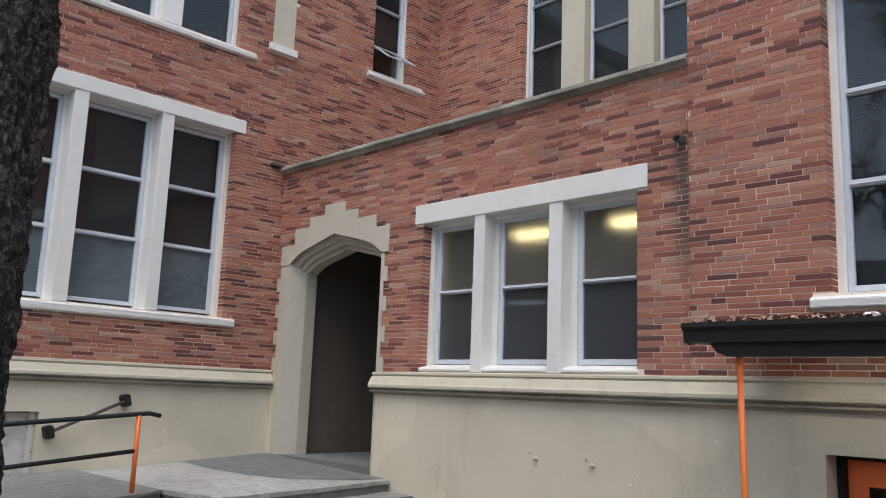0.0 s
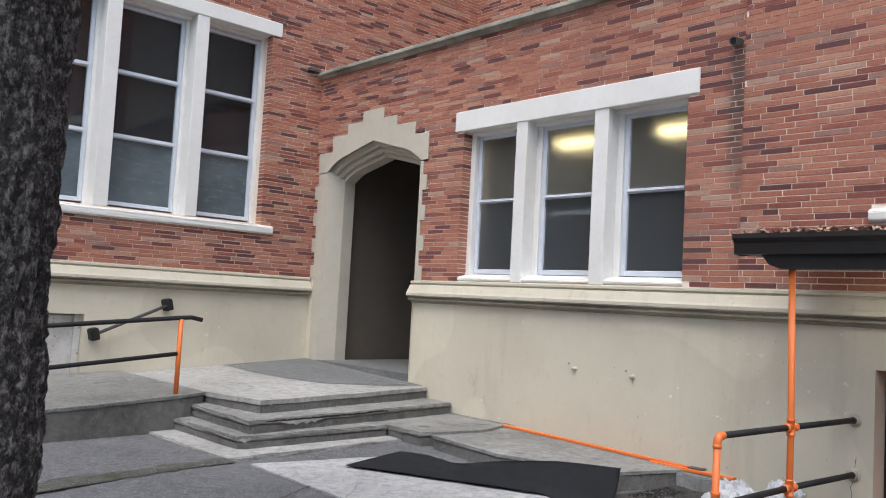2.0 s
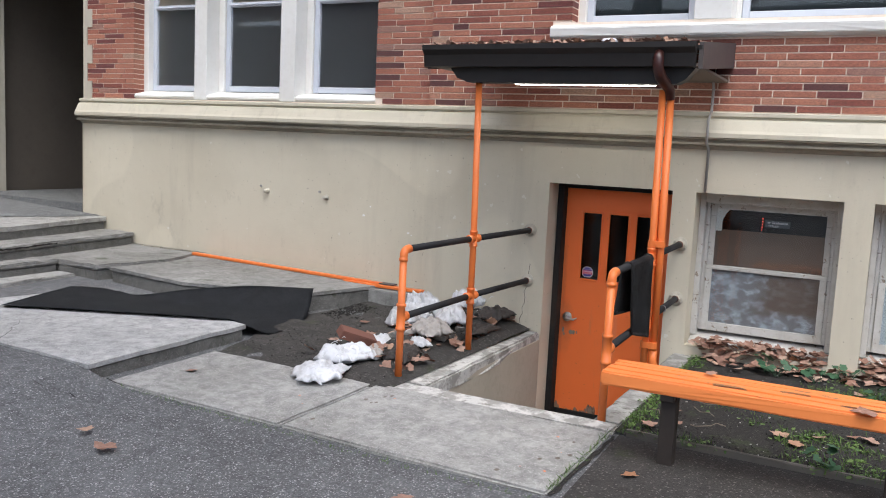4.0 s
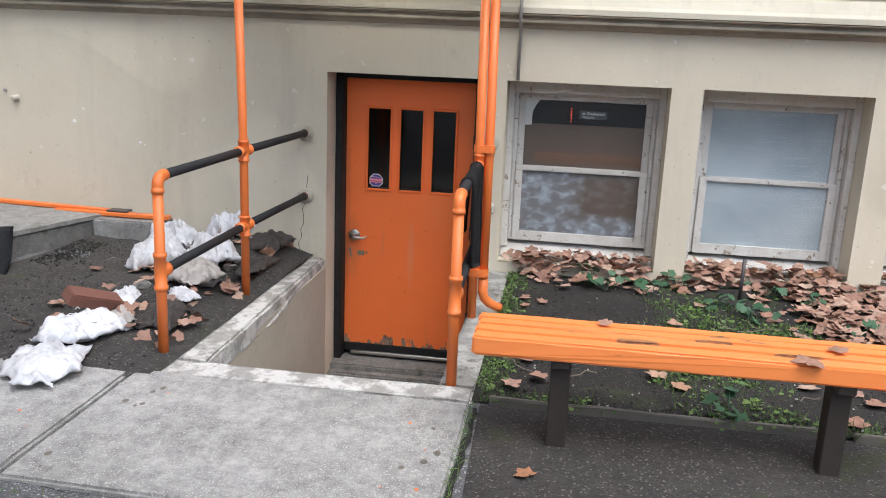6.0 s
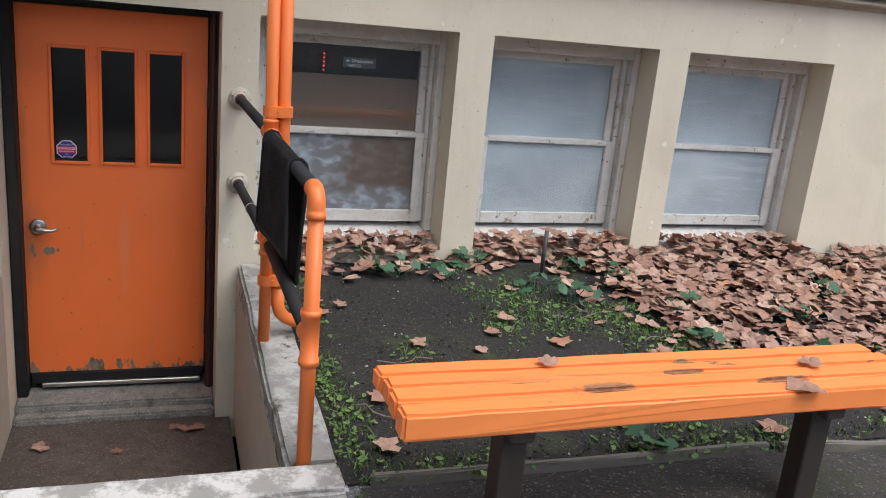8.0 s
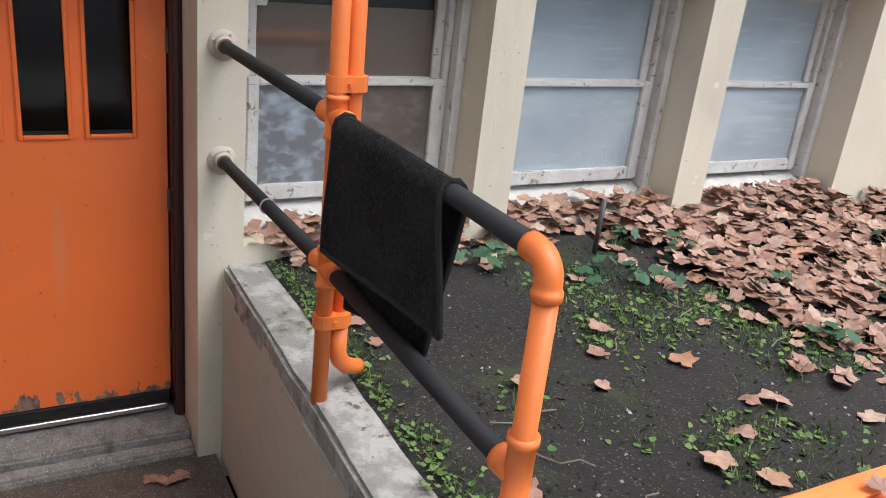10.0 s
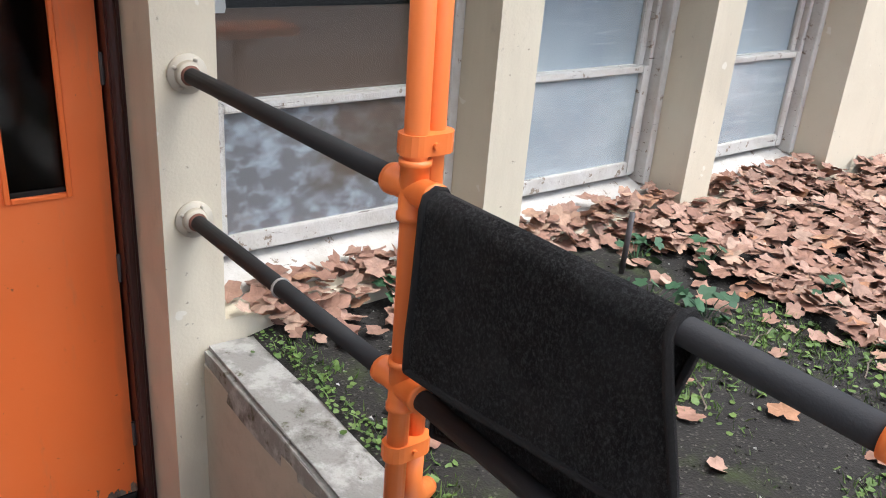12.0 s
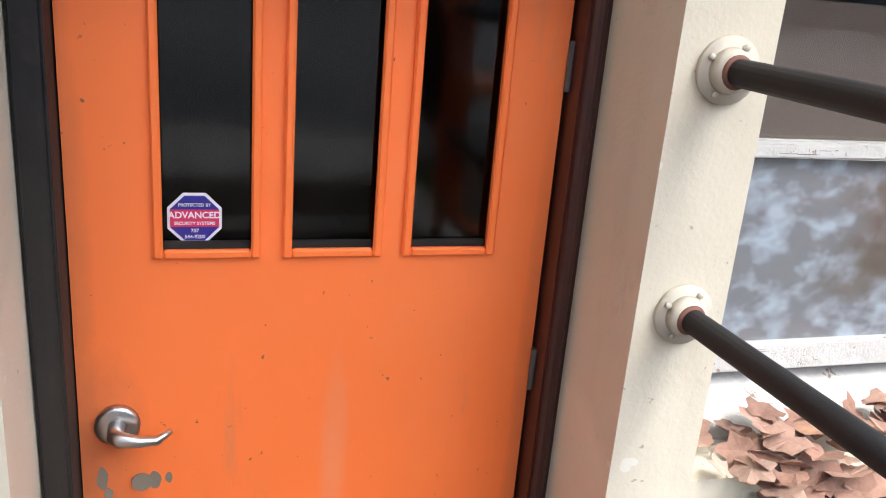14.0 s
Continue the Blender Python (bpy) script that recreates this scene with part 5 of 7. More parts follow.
part("lever", bm, M_STEEL, lever, "", True)
bm = bmesh.new()
tube(bm, [(DX - 0.001, 2.725, -0.262), (DX - 0.006, 2.725, -0.262)], 0.02, 18)
for yy, zz, w_, h_ in ((2.70, -0.262, 0.014, 0.02), (2.672, -0.258, 0.007, 0.012), (2.80, -0.25, 0.011, 0.026), (2.79, -0.285, 0.009, 0.014)):
    bm.faces.new([bm.verts.new((DX - 0.0012, yy + w_ * (1 + 0.4 * noise.noise((a, yy * 30, 0))) * math.cos(a), zz + h_ * (1 + 0.4 * noise.noise((a, yy * 30, 3))) * math.sin(a))) for a in [2 * math.pi * k / 14 for k in range(14)]])
part("lock_scar", bm, M_SCAR, door, "grey scar of a removed lock")


def ngon(bm, y, z, x, r, n, turn=0.0):
    bm.faces.new([bm.verts.new((x, y + r * math.cos(turn + 2 * math.pi * k / n), z + r * math.sin(turn + 2 * math.pi * k / n))) for k in range(n)])


def writing(text, at, size, mat, parent, name="lettering", stretch=1.0):
    """Raised letters on a face that looks along -x."""
    c = bpy.data.curves.new(name, "FONT")
    c.body, c.size, c.align_x, c.align_y, c.extrude = text, size, "CENTER", "CENTER", 0.0002
    c.offset = 0.02 * size
    c.materials.append(mat)
    ob = new(name, c)
    ob.matrix_basis = Matrix.Translation(at) @ Euler((radians(90), 0, radians(-90))).to_matrix().to_4x4() @ Matrix.Diagonal((stretch, 1, 1, 1))
    ob.parent = parent
    ob.matrix_parent_inverse = place_of(parent).inverted()
    return ob


SY, SZ, SX = 2.614, 0.297, DX + 0.0185
sticker = thing("security_sticker", (SX, SY, SZ), "octagonal blue, red and white alarm sticker on the door glass", "sticker")
for name, r, mat, x in (("rim", 0.054, M_STICKER_WHITE, SX), ("field", 0.048, M_STICKER_BLUE, SX - 0.0008)):
    bm = bmesh.new()
    ngon(bm, SY, SZ, x, r, 8, math.pi / 8)
    part(name, bm, mat, sticker)
boxpart("band", (SX - 0.002, SX - 0.0012, SY - 0.045, SY + 0.045, SZ - 0.017, SZ + 0.017), M_STICKER_RED, sticker, "", 0)
writing("ADVANCED", (SX - 0.0026, SY, SZ + 0.006), 0.0178, M_STICKER_WHITE, sticker)
writing("SECURITY SYSTEMS", (SX - 0.0026, SY, SZ - 0.010), 0.0088, M_STICKER_WHITE, sticker)
writing("PROTECTED BY", (SX - 0.0016, SY, SZ + 0.026), 0.0085, M_STICKER_WHITE, sticker)
writing("707", (SX - 0.0016, SY, SZ - 0.025), 0.010, M_STICKER_WHITE, sticker)
writing("544-9200", (SX - 0.0016, SY, SZ - 0.037), 0.010, M_STICKER_WHITE, sticker)

poster = thing("window_poster", (7.66, 1.05, 0.87), "white lettering inside the glass, before black sheets standing for the unlit room", "poster")
# Black sheets round the opening imitate an unlit room.
boxpart("unlit_room_sheet", (8.05, 8.07, 0.3, 1.8, 0.4, 1.3), M_UNLIT_BLACK, poster, "black sheet standing for the unlit room behind the glass", 0)
boxpart("unlit_room_sheet", (7.72, 8.05, 0.3, 0.32, 0.4, 1.3), M_UNLIT_BLACK, poster, "", 0)
boxpart("unlit_room_sheet", (7.72, 8.05, 1.78, 1.8, 0.4, 1.3), M_UNLIT_BLACK, poster, "", 0)
boxpart("unlit_room_sheet", (7.72, 8.05, 0.32, 1.78, 1.28, 1.3), M_UNLIT_BLACK, poster, "", 0)
boxpart("label_block", (7.652, 7.6535, 0.965, 1.155, 0.832, 0.888), M_POSTERGREY, poster, "", 0)
writing("er Graduation", (7.6513, 1.06, 0.870), 0.027, M_TEXT, poster)
for k in range(3):
    boxpart("text_bar", (7.6505, 7.6515, 1.05, 1.14 - 0.012 * k, 0.848 - 0.006 * k, 0.850 - 0.006 * k), M_TEXT, poster, "", 0)
for k in range(5):
    boxpart("red_light", (7.95, 7.957, 1.208, 1.214, 0.78 + 0.024 * k, 0.787 + 0.024 * k), M_REDLED, poster, "tiny red light", 0)
rim = [(1.54, 0.772), (1.54, 0.97), (1.40, 0.97)]
for k in range(15):
    q = k / 14
    rim.append((1.405 + 0.082 * min(1.0, 1.6 * q) ** 0.6 + 0.006 * noise.noise((k * 0.9, 2, 0)), 0.962 - 0.19 * q ** 1.3))
bm = bmesh.new()
lay = [[bm.verts.new((x, y, z)) for y, z in rim] for x in (7.6525, 7.6545)]
bm.faces.new(lay[0])
bm.faces.new(lay[1][::-1])
for k in range(len(rim)):
    bm.faces.new((lay[0][k], lay[1][k], lay[1][(k + 1) % len(rim)], lay[0][(k + 1) % len(rim)]))
part("pale_edge", bm, M_WHITE, poster, "pale smeared edge of the backing")

# ---- railings ----
PR, BR = 0.0248, 0.0236


def flange(rail, y, z):
    bm = bmesh.new()
    tube(bm, [(XD - 0.001, y, z), (XD - 0.012, y, z)], 0.058, 24)
    tube(bm, [(XD - 0.012, y, z), (XD - 0.035, y, z)], [0.04, 0.034], 20)
    for a in (0.5, 2.1, 3.7, 5.2):
        tube(bm, [(XD - 0.012, y + 0.046 * math.cos(a), z + 0.046 * math.sin(a)), (XD - 0.018, y + 0.046 * math.cos(a), z + 0.046 * math.sin(a))], 0.006, 8)
    disc = part("wall_flange", bm, M_GREYSTONE, rail, "cream painted round wall flange", True)
    bm = bmesh.new()
    tube(bm, [(XD - 0.033, y, z), (XD - 0.041, y, z)], [0.0305, 0.0265], 18)
    part("rust_ring", bm, M_REDBRICK, disc, "rusty bare neck", True)


def tee(rail, x, y, z, skew):
    bm = bmesh.new()
    tube(bm, [(x, y, z - 0.062), (x, y, z - 0.05), (x, y, z - 0.048), (x, y, z + 0.048), (x, y, z + 0.05), (x, y, z + 0.062)], [0.033, 0.033, 0.0295, 0.0295, 0.033, 0.033], 18)
    tube(bm, [(x + d, y + skew * d, z) for d in (-0.075, -0.062, -0.06, 0.06, 0.062, 0.075)], [0.033, 0.033, 0.0295, 0.0295, 0.033, 0.033], 18)
    part("tee_fitting", bm, M_PIPE, rail, "orange threaded tee", True)


def stair_rail(y, yt, yf, lean, tall, label):
    """y at the front post, yt at the tall post, yf at the wall; lean: how far the tall post's head leans in y."""
    rail = thing("stair_railing", (5.7, y, -0.2), label, "railing", "basement stair railings")
    skew = (yt - y) / 1.01
    for z in (0.660, 0.214):
        flange(rail, yf, z)
        pipe("rail_sleeve", [(XD - 0.03, yf, z), (6.33, yt, z)], BR, M_FOAM, rail, "black foam-wrapped rail")
        tee(rail, 6.25, yt, z, skew)
    pipe("rail_sleeve", [(6.18, yt - 0.07 * skew, 0.660), (5.305, y + 0.065 * skew, 0.658)], BR, M_FOAM, rail, "black foam-wrapped rail")
    arc = [(5.285 - 0.045 * math.sin(a), y, 0.612 + 0.045 * math.cos(a)) for a in (math.pi / 2 * k / 8 for k in range(9))]
    bm = bmesh.new()
    tube(bm, [(5.31, y, 0.657), (5.30, y, 0.657), *arc, (5.24, y, 0.600), (5.239, y, 0.597), (5.238, y, 0.580)], [0.029, 0.029, *[0.0272] * 9, 0.0272, 0.0305, 0.0305], 20)
    part("elbow_fitting", bm, M_PIPE, rail, "orange elbow", True)
    pipe("rail_sleeve", [(6.18, yt - 0.07 * skew, 0.214), (5.29, y + 0.05 * skew, 0.2)], BR, M_FOAM, rail, "black foam-wrapped rail")
    bm = bmesh.new()
    tube(bm, [(5.236, y, 0.11), (5.236, y, 0.13), (5.236, y, 0.132), (5.236, y, 0.272), (5.236, y, 0.274), (5.236, y, 0.292)], [0.033, 0.033, 0.0290, 0.0290, 0.033, 0.033], 18)
    tube(bm, [(5.24, y, 0.2), (5.285, y, 0.2), (5.30, y, 0.2)], [0.031, 0.034, 0.034], 16)
    part("tee_fitting", bm, M_PIPE, rail, "orange threaded tee", True)
    pipe("post", [(5.235, y, -0.25), (5.238, y, 0.585)], PR, M_PIPE, rail, "orange painted post")
    pipe("post", [(6.255, yt, -0.25), (6.25, yt, 0.66), (6.25, yt + lean, tall)], PR, M_PIPE, rail, "tall orange post up to the canopy")
    return rail


stair_rail(3.112, 3.085, 3.05, 0.022, 1.84, "orange pipe railing with black foam sleeves beside the rubble")
rail_r = stair_rail(1.692, 1.712, 1.747, 0.012, 1.80, "orange pipe railing with black foam sleeves carrying a mat")
bm = bmesh.new()
tube(bm, [(6.785, 1.728, 0.212), (6.792, 1.728, 0.212)], 0.0285, 16)
part("tie", bm, M_GREYPIPE, rail_r, "thin white tie on the sleeve")

SPY, POY = 1.659, 1.713   # downspout and the post that it is strapped to
spout = thing("downspout", (6.27, SPY, -0.18), "orange painted downspout strapped to the canopy post", "downspout")
pipe("pipe", [(6.27, SPY - 0.003, -0.02), (6.27, SPY, 0.7), (6.27, SPY + 0.012, 1.76)], 0.026, M_PIPE, spout)
pipe("foot_elbow", [(6.27, SPY - 0.003, 0.0), (6.27, SPY - 0.004, -0.08), (6.273, SPY - 0.014, -0.115), (6.29, SPY - 0.042, -0.15), (6.318, SPY - 0.085, -0.178), (6.332, SPY - 0.105, -0.187)], [0.029, 0.028, 0.028, 0.027, 0.026, 0.026], M_PIPE, spout)
for z in (0.752, 0.04):
    x = 6.256
    bm = bmesh.new()
    outline = [(x + 0.032, POY), (x + 0.02, POY + 0.026)] + [(x - 0.033 * math.sin(a), POY + 0.033 * math.cos(a)) for a in (0.0, 0.4, 0.8, 1.2, 1.57)] + [(x - 0.033 * math.cos(a), SPY - 0.033 * math.sin(a)) for a in (0.0, 0.4, 0.8, 1.2, 1.57)] + [(x + 0.02, SPY - 0.026), (x + 0.032, SPY)]
    up = [bm.verts.new((p, q, z + 0.021)) for p, q in outline]
    down = [bm.verts.new((p, q, z - 0.021)) for p, q in outline]
    for i in range(len(up)):
        bm.faces.new((up[i], up[(i + 1) % len(up)], down[(i + 1) % len(up)], down[i]))
    bm.faces.new(up)
    bm.faces.new(down[::-1])
    tube(bm, [(x - 0.031, (POY + SPY) / 2, z), (x - 0.041, (POY + SPY) / 2, z)], 0.007, 8)
    part("strap", bm, M_PIPE, spout, "orange strap with a screw")
pipe("conduit", [(XD - 0.02, 1.585, 1.09), (XD - 0.02, 1.585, 1.43), (XD - 0.13, 1.585, 1.48), (XD - 0.13, 1.585, 1.66), (XD - 0.03, 1.585, 1.72), (XD - 0.03, 1.585, 1.90), (XD - 0.05, 1.59, 1.97), (XD - 0.12, 1.61, 1.985)], 0.011, M_GREYPIPE)
tagged(bpy.data.objects["conduit"], "thin grey conduit running up over the belt course", "conduit")

# ---- canopy ----
canopy = thing("canopy", (6.7, 2.48, 1.84), "dark brown metal canopy with gutter and fallen leaves on top", "canopy")


def canopy_z(x):
    return 2.095 + (x - 6.12) * 0.11


bm = bmesh.new()
v = [bm.verts.new(p) for p in ((6.13, 1.46, 2.055), (6.13, 3.50, 2.055), (XD - 0.004, 3.50, canopy_z(XD) - 0.03), (XD - 0.004, 1.46, canopy_z(XD) - 0.03), (6.13, 1.46, 2.085), (6.13, 3.50, 2.085), (XD - 0.004, 3.50, canopy_z(XD)), (XD - 0.004, 1.46, canopy_z(XD)))]
for f in ((0, 1, 2, 3), (7, 6, 5, 4), (0, 4, 5, 1), (1, 5, 6, 2), (2, 6, 7, 3), (3, 7, 4, 0)):
    bm.faces.new([v[i] for i in f])
part("roof_sheet", bm, M_BROWN, canopy)
bm = bmesh.new()
prof = [(6.05, 2.10), (6.05, 2.065), (6.085, 2.03), (6.095, 1.945), (6.125, 1.94), (6.128, 2.09), (6.12, 2.10)]
rows = [[bm.verts.new((x, y, z)) for x, z in prof] for y in (1.49, 3.50)]
for k in range(len(prof)):
    bm.faces.new((rows[0][k], rows[0][(k + 1) % len(prof)], rows[1][(k + 1) % len(prof)], rows[1][k]))
bm.faces.new(rows[0][::-1])
bm.faces.new(rows[1])
part("gutter", bm, M_BROWN, canopy, "dark brown gutter")
for y in (1.45, 3.46):
    bm = bmesh.new()
    v = [bm.verts.new((x, yy, z)) for yy in (y, y + 0.03) for x, z in ((6.132, 1.93), (XD - 0.005, 2.06), (XD - 0.005, canopy_z(XD) + 0.02), (6.132, 2.105))]
    for f in ((0, 1, 2, 3), (7, 6, 5, 4), (0, 4, 5, 1), (1, 5, 6, 2), (2, 6, 7, 3), (3, 7, 4, 0)):
        bm.faces.new([v[i] for i in f])
    part("side_fascia", bm, M_DULL if y < 2 else M_BROWN, canopy, "weathered side board" if y < 2 else "")
bm = bmesh.new()
prof = [(1.50, 1.945), (1.56, 1.87), (1.62, 1.838), (3.17, 1.838), (3.26, 1.87), (3.32, 1.945)]
rows = [[bm.verts.new((x, y, z)) for y, z in prof] for x in (6.18, 6.29)]
for k in range(len(prof)):
    bm.faces.new((rows[0][k], rows[0][(k + 1) % len(prof)], rows[1][(k + 1) % len(prof)], rows[1][k]))
bm.faces.new(rows[0][::-1])
bm.faces.new(rows[1])
part("beam", bm, M_BROWN, canopy, "shaped front beam")
boxpart("soffit", (6.132, XD - 0.006, 1.482, 3.458, 1.948, 1.968), M_TAUPE, canopy, "", 0)
bm = bmesh.new()
tube(bm, [(6.085, 1.725, 2.04), (6.065, 1.725, 1.985), (6.065, 1.722, 1.93), (6.10, 1.71, 1.875), (6.19, 1.69, 1.835), (6.245, 1.676, 1.80), (6.262, 1.672, 1.74)], [0.028, 0.036, 0.036, 0.038, 0.038, 0.034, 0.032], 14)
part("gutter_elbow", bm, M_MAROON, canopy, "brown gutter outlet elbow", True)
striplight = thing("strip_light", (6.7, 2.45, 1.93), "white fluorescent strip light fixed under the canopy", "lamp")
boxpart("housing", (6.60, 6.80, 1.88, 3.02, 1.905, 1.947), M_WHITE, striplight)
boxpart("diffuser", (6.62, 6.78, 1.90, 3.00, 1.868, 1.904), M_TUBE, striplight, "glowing white diffuser", 0.01)

# ---- bench ----
bench = thing("bench", (4.82, 0.67, -0.225), "orange painted plank bench on dark brown posts, paint worn", "bench")
r = random.Random(5)
for k in range(4):
    x0 = 4.652 + 0.085 * k
    bm = bmesh.new()
    box(bm, x0, x0 + 0.0755, -0.205 + r.uniform(-0.006, 0.006), 1.545 + r.uniform(-0.008, 0.008), 0.158 if k else 0.147, 0.222 + r.uniform(-0.003, 0.003))
    rough_edges(bm, 0.1, 0.0028, 9, 0.009)
    part("plank", bm, M_PLANK, bench)
for y in (1.20, 0.15):
    boxpart("post", (4.72, 4.80, y - 0.04, y + 0.04, -0.30, 0.15), M_LEG, bench, "dark brown post", 0.005)
    boxpart("bearer", (4.67, 4.97, y - 0.035, y + 0.035, 0.108, 0.153), M_LEG, bench, "dark brown bearer", 0.005)

# ---- mats ----
mat = thing("hanging_mat", (5.9, 1.69, 0.68), "charcoal carpet mat with a bound edge slung over the rail", "mat")


def draped():
    bm = bmesh.new()
    n, m = 26, 40
    rows = []
    for i in range(n + 1):
        s = i / n
        x = 6.17 + (5.605 - 6.17) * s
        near, far = 0.35 - 0.06 * s, 0.54 - 0.10 * s
        row = []
        for j in range(m + 1):
            q = j / m
            r0 = BR + 0.007
            arc = math.pi * r0
            total = near + arc + far
            d = q * total
            skew = 0
            if d < near:
                drop = near - d
                y, z = r0 + 0.012 * drop / near + 0.018 * drop * math.sin(5 * s + 1), -drop
                skew = -0.30 * drop * s
            elif d < near + arc:
                a = (d - near) / r0
                y, z = r0 * math.cos(a), r0 * math.sin(a)
            else:
                drop = d - near - arc
                y, z = -r0 - 0.012 * drop - 0.02 * drop * math.sin(4 * s), -drop
                skew = 0.22 * drop * (0.2 + s) - 0.02
            row.append(bm.verts.new((x + skew, 1.690 + 0.026 * (x - 5.24) + y + 0.004 * noise.noise((x * 7, d * 7, 3)), 0.655 + z)))
        rows.append(row)
    faces = []
    for i in range(n):
        for j in range(m):
            faces.append(bm.faces.new((rows[i][j], rows[i + 1][j], rows[i + 1][j + 1], rows[i][j + 1])))
    rim = [rows[0], rows[-1], [r_[0] for r_ in rows], [r_[-1] for r_ in rows]]
    edge = bmesh.new()
    for line in rim:
        tube(edge, [v.co.copy() for v in line], 0.0085, 6)
    bmesh.ops.solidify(bm, geom=bm.faces[:], thickness=0.009)
    return bm, edge


pile, edge = draped()
part("carpet", pile, M_MAT, mat, "", True)
part("binding", edge, M_RUBBER, mat, "black bound edge", True)


def support(x, y):
    """Top of whatever lies under the mat on the ground."""
    z = yard_z(x, y)
    if 3.9 < x < 5.33 + (y - 4.53) * 0.14 and 4.52 < y < 6.6:
        z = max(z, -0.068 + 0.013 * (y - 4.5))
    if x > 6.0 + max(0, (5.85 - y)) * 0.39 and 4.6 < y < 6.9:
        z = max(z, pad_top(x, y))
    return z


def ground_mat():
    bm = bmesh.new()
    a, b, c, d = (Vector(p) for p in ((4.52, 6.27), (5.40, 6.56), (6.56, 4.80), (5.47, 4.42)))
    n, m = 44, 24
    rows = []
    for i in range(n + 1):
        s = i / n
        row = []
        for j in range(m + 1):
            t = j / m
            p = a.lerp(b, t).lerp(d.lerp(c, t), s)
            p = p + Vector((0, -0.10 * math.sin(math.pi * t) * s * s))
            ring = [(q, 2 * math.pi * k / 10) for q in (0.05, 0.1, 0.16, 0.22) for k in range(10)]
            z = max([support(p.x, p.y)] + [support(p.x + q * math.cos(k), p.y + q * math.sin(k)) - 0.5 * q for q, k in ring]) + 0.021
            z += 0.008 * noise.noise((p.x * 2.5, p.y * 2.5, 4))
            row.append(bm.verts.new((p.x, p.y, z)))
        rows.append(row)
    for turn in range(4):
        for i in range(1, n):
            for j in range(1, m):
                v = rows[i][j]
                mean = (rows[i - 1][j].co.z + rows[i + 1][j].co.z + rows[i][j - 1].co.z + rows[i][j + 1].co.z) / 4
                v.co.z = max(support(v.co.x, v.co.y) + 0.018, mean)
    rims = [[r_[0] for r_ in rows], [r_[-1] for r_ in rows], rows[0], rows[-1]]
    for turn in range(5):
        for line in rims:
            for k in range(1, len(line) - 1):
                v = line[k]
                v.co.z = max(support(v.co.x, v.co.y) + 0.016, (line[k - 1].co.z + line[k + 1].co.z) / 2)
    for i in range(n):
        for j in range(m):
            bm.faces.new((rows[i][j], rows[i + 1][j], rows[i + 1][j + 1], rows[i][j + 1]))
    bmesh.ops.solidify(bm, geom=bm.faces[:], thickness=0.01)
    return part("floor_mat", bm, M_GROUNDMAT, smooth=True)


tagged(ground_mat(), "long black mat rumpled over the slab and pad edge", "mat")
lath = boxpart("orange_board", (7.235, 7.285, 4.5, 6.93, 0.002, 0.032), M_PIPE, None, "", 0.005)
for v in lath.data.vertices:
    v.co.z += pad_top(0, v.co.y)
tagged(lath, "thin orange painted board lying along the wall", "board")
tagged(boxpart("orange_board", (7.20, 7.262, 4.04, 4.92, -0.014, 0.016), M_PIPE, None, "", 0.005), "short orange painted board overlapping the longer one", "board")
tagged(boxpart("orange_board", (7.215, 7.30, 4.36, 4.52, 0.017, 0.030), M_DULL, None, "", 0.003), "dark strap end on the orange board", "strap")

# ---- wall fixtures ----
for y, z in ((6.024, 0.807), (5.273, 0.793)):
    peg = thing("wall_peg", (XM, y, z), "short cream capped pipe stub on the plinth", "fixture", "plinth pipe stubs")
    bm = bmesh.new()
    tube(bm, [(XM - 0.001, y, z), (XM - 0.008, y, z), (XM - 0.01, y, z), (XM - 0.05, y, z), (XM - 0.055, y, z)], [0.028, 0.028, 0.019, 0.019, 0.014], 16)
    part("stub", bm, M_GREYSTONE, peg, "", True)
    bm = bmesh.new()
    tube(bm, [(XM - 0.001, y + 0.085, z + 0.05), (XM - 0.015, y + 0.085, z + 0.05)], 0.012, 10)
    part("screw", bm, M_GREYPIPE, peg)
scupper = thing("scupper_pipe", (XM, 4.21, 4.08), "stubby drain pipe poking from the brick", "pipe")
bm = bmesh.new()
tube(bm, [(XM + 0.02, 4.21, 4.09), (XM - 0.12, 4.22, 4.075)], 0.04, 18, False)
bmesh.ops.solidify(bm, geom=bm.faces[:], thickness=0.006)
part("pipe", bm, M_GREYPIPE, scupper, "", True)
# Near-black plug that stands for the shade inside the pipe.
bm = bmesh.new()
tube(bm, [(XM - 0.10, 4.22, 4.077), (XM - 0.06, 4.217, 4.08)], 0.035, 16)
part("bore_shade_plug", bm, M_BLIND_AND_DARK, scupper)
bracket = thing("wall_handrail", (4.5, 11.2, 1.0), "sloping dark handrail piece with square end plates on the wing", "handrail")
pipe("bar", [(4.10, 11.2, 0.803), (5.05, 11.2, 1.212)], 0.022, M_DULL, bracket)
for x, z in ((4.094, 0.80), (5.057, 1.215)):
    bm = bmesh.new()
    box(bm, -0.052, 0.052, 11.17, 11.325, -0.078, 0.078)
    soften(bm, 0.012, 2)
    bmesh.ops.rotate(bm, verts=bm.verts, cent=(0, 0, 0), matrix=Matrix.Rotation(radians(-14), 3, "Y"))
    bmesh.ops.translate(bm, verts=bm.verts, vec=(x, 0, z))
    part("plate", bm, M_BLACK, bracket, "square dark end block")

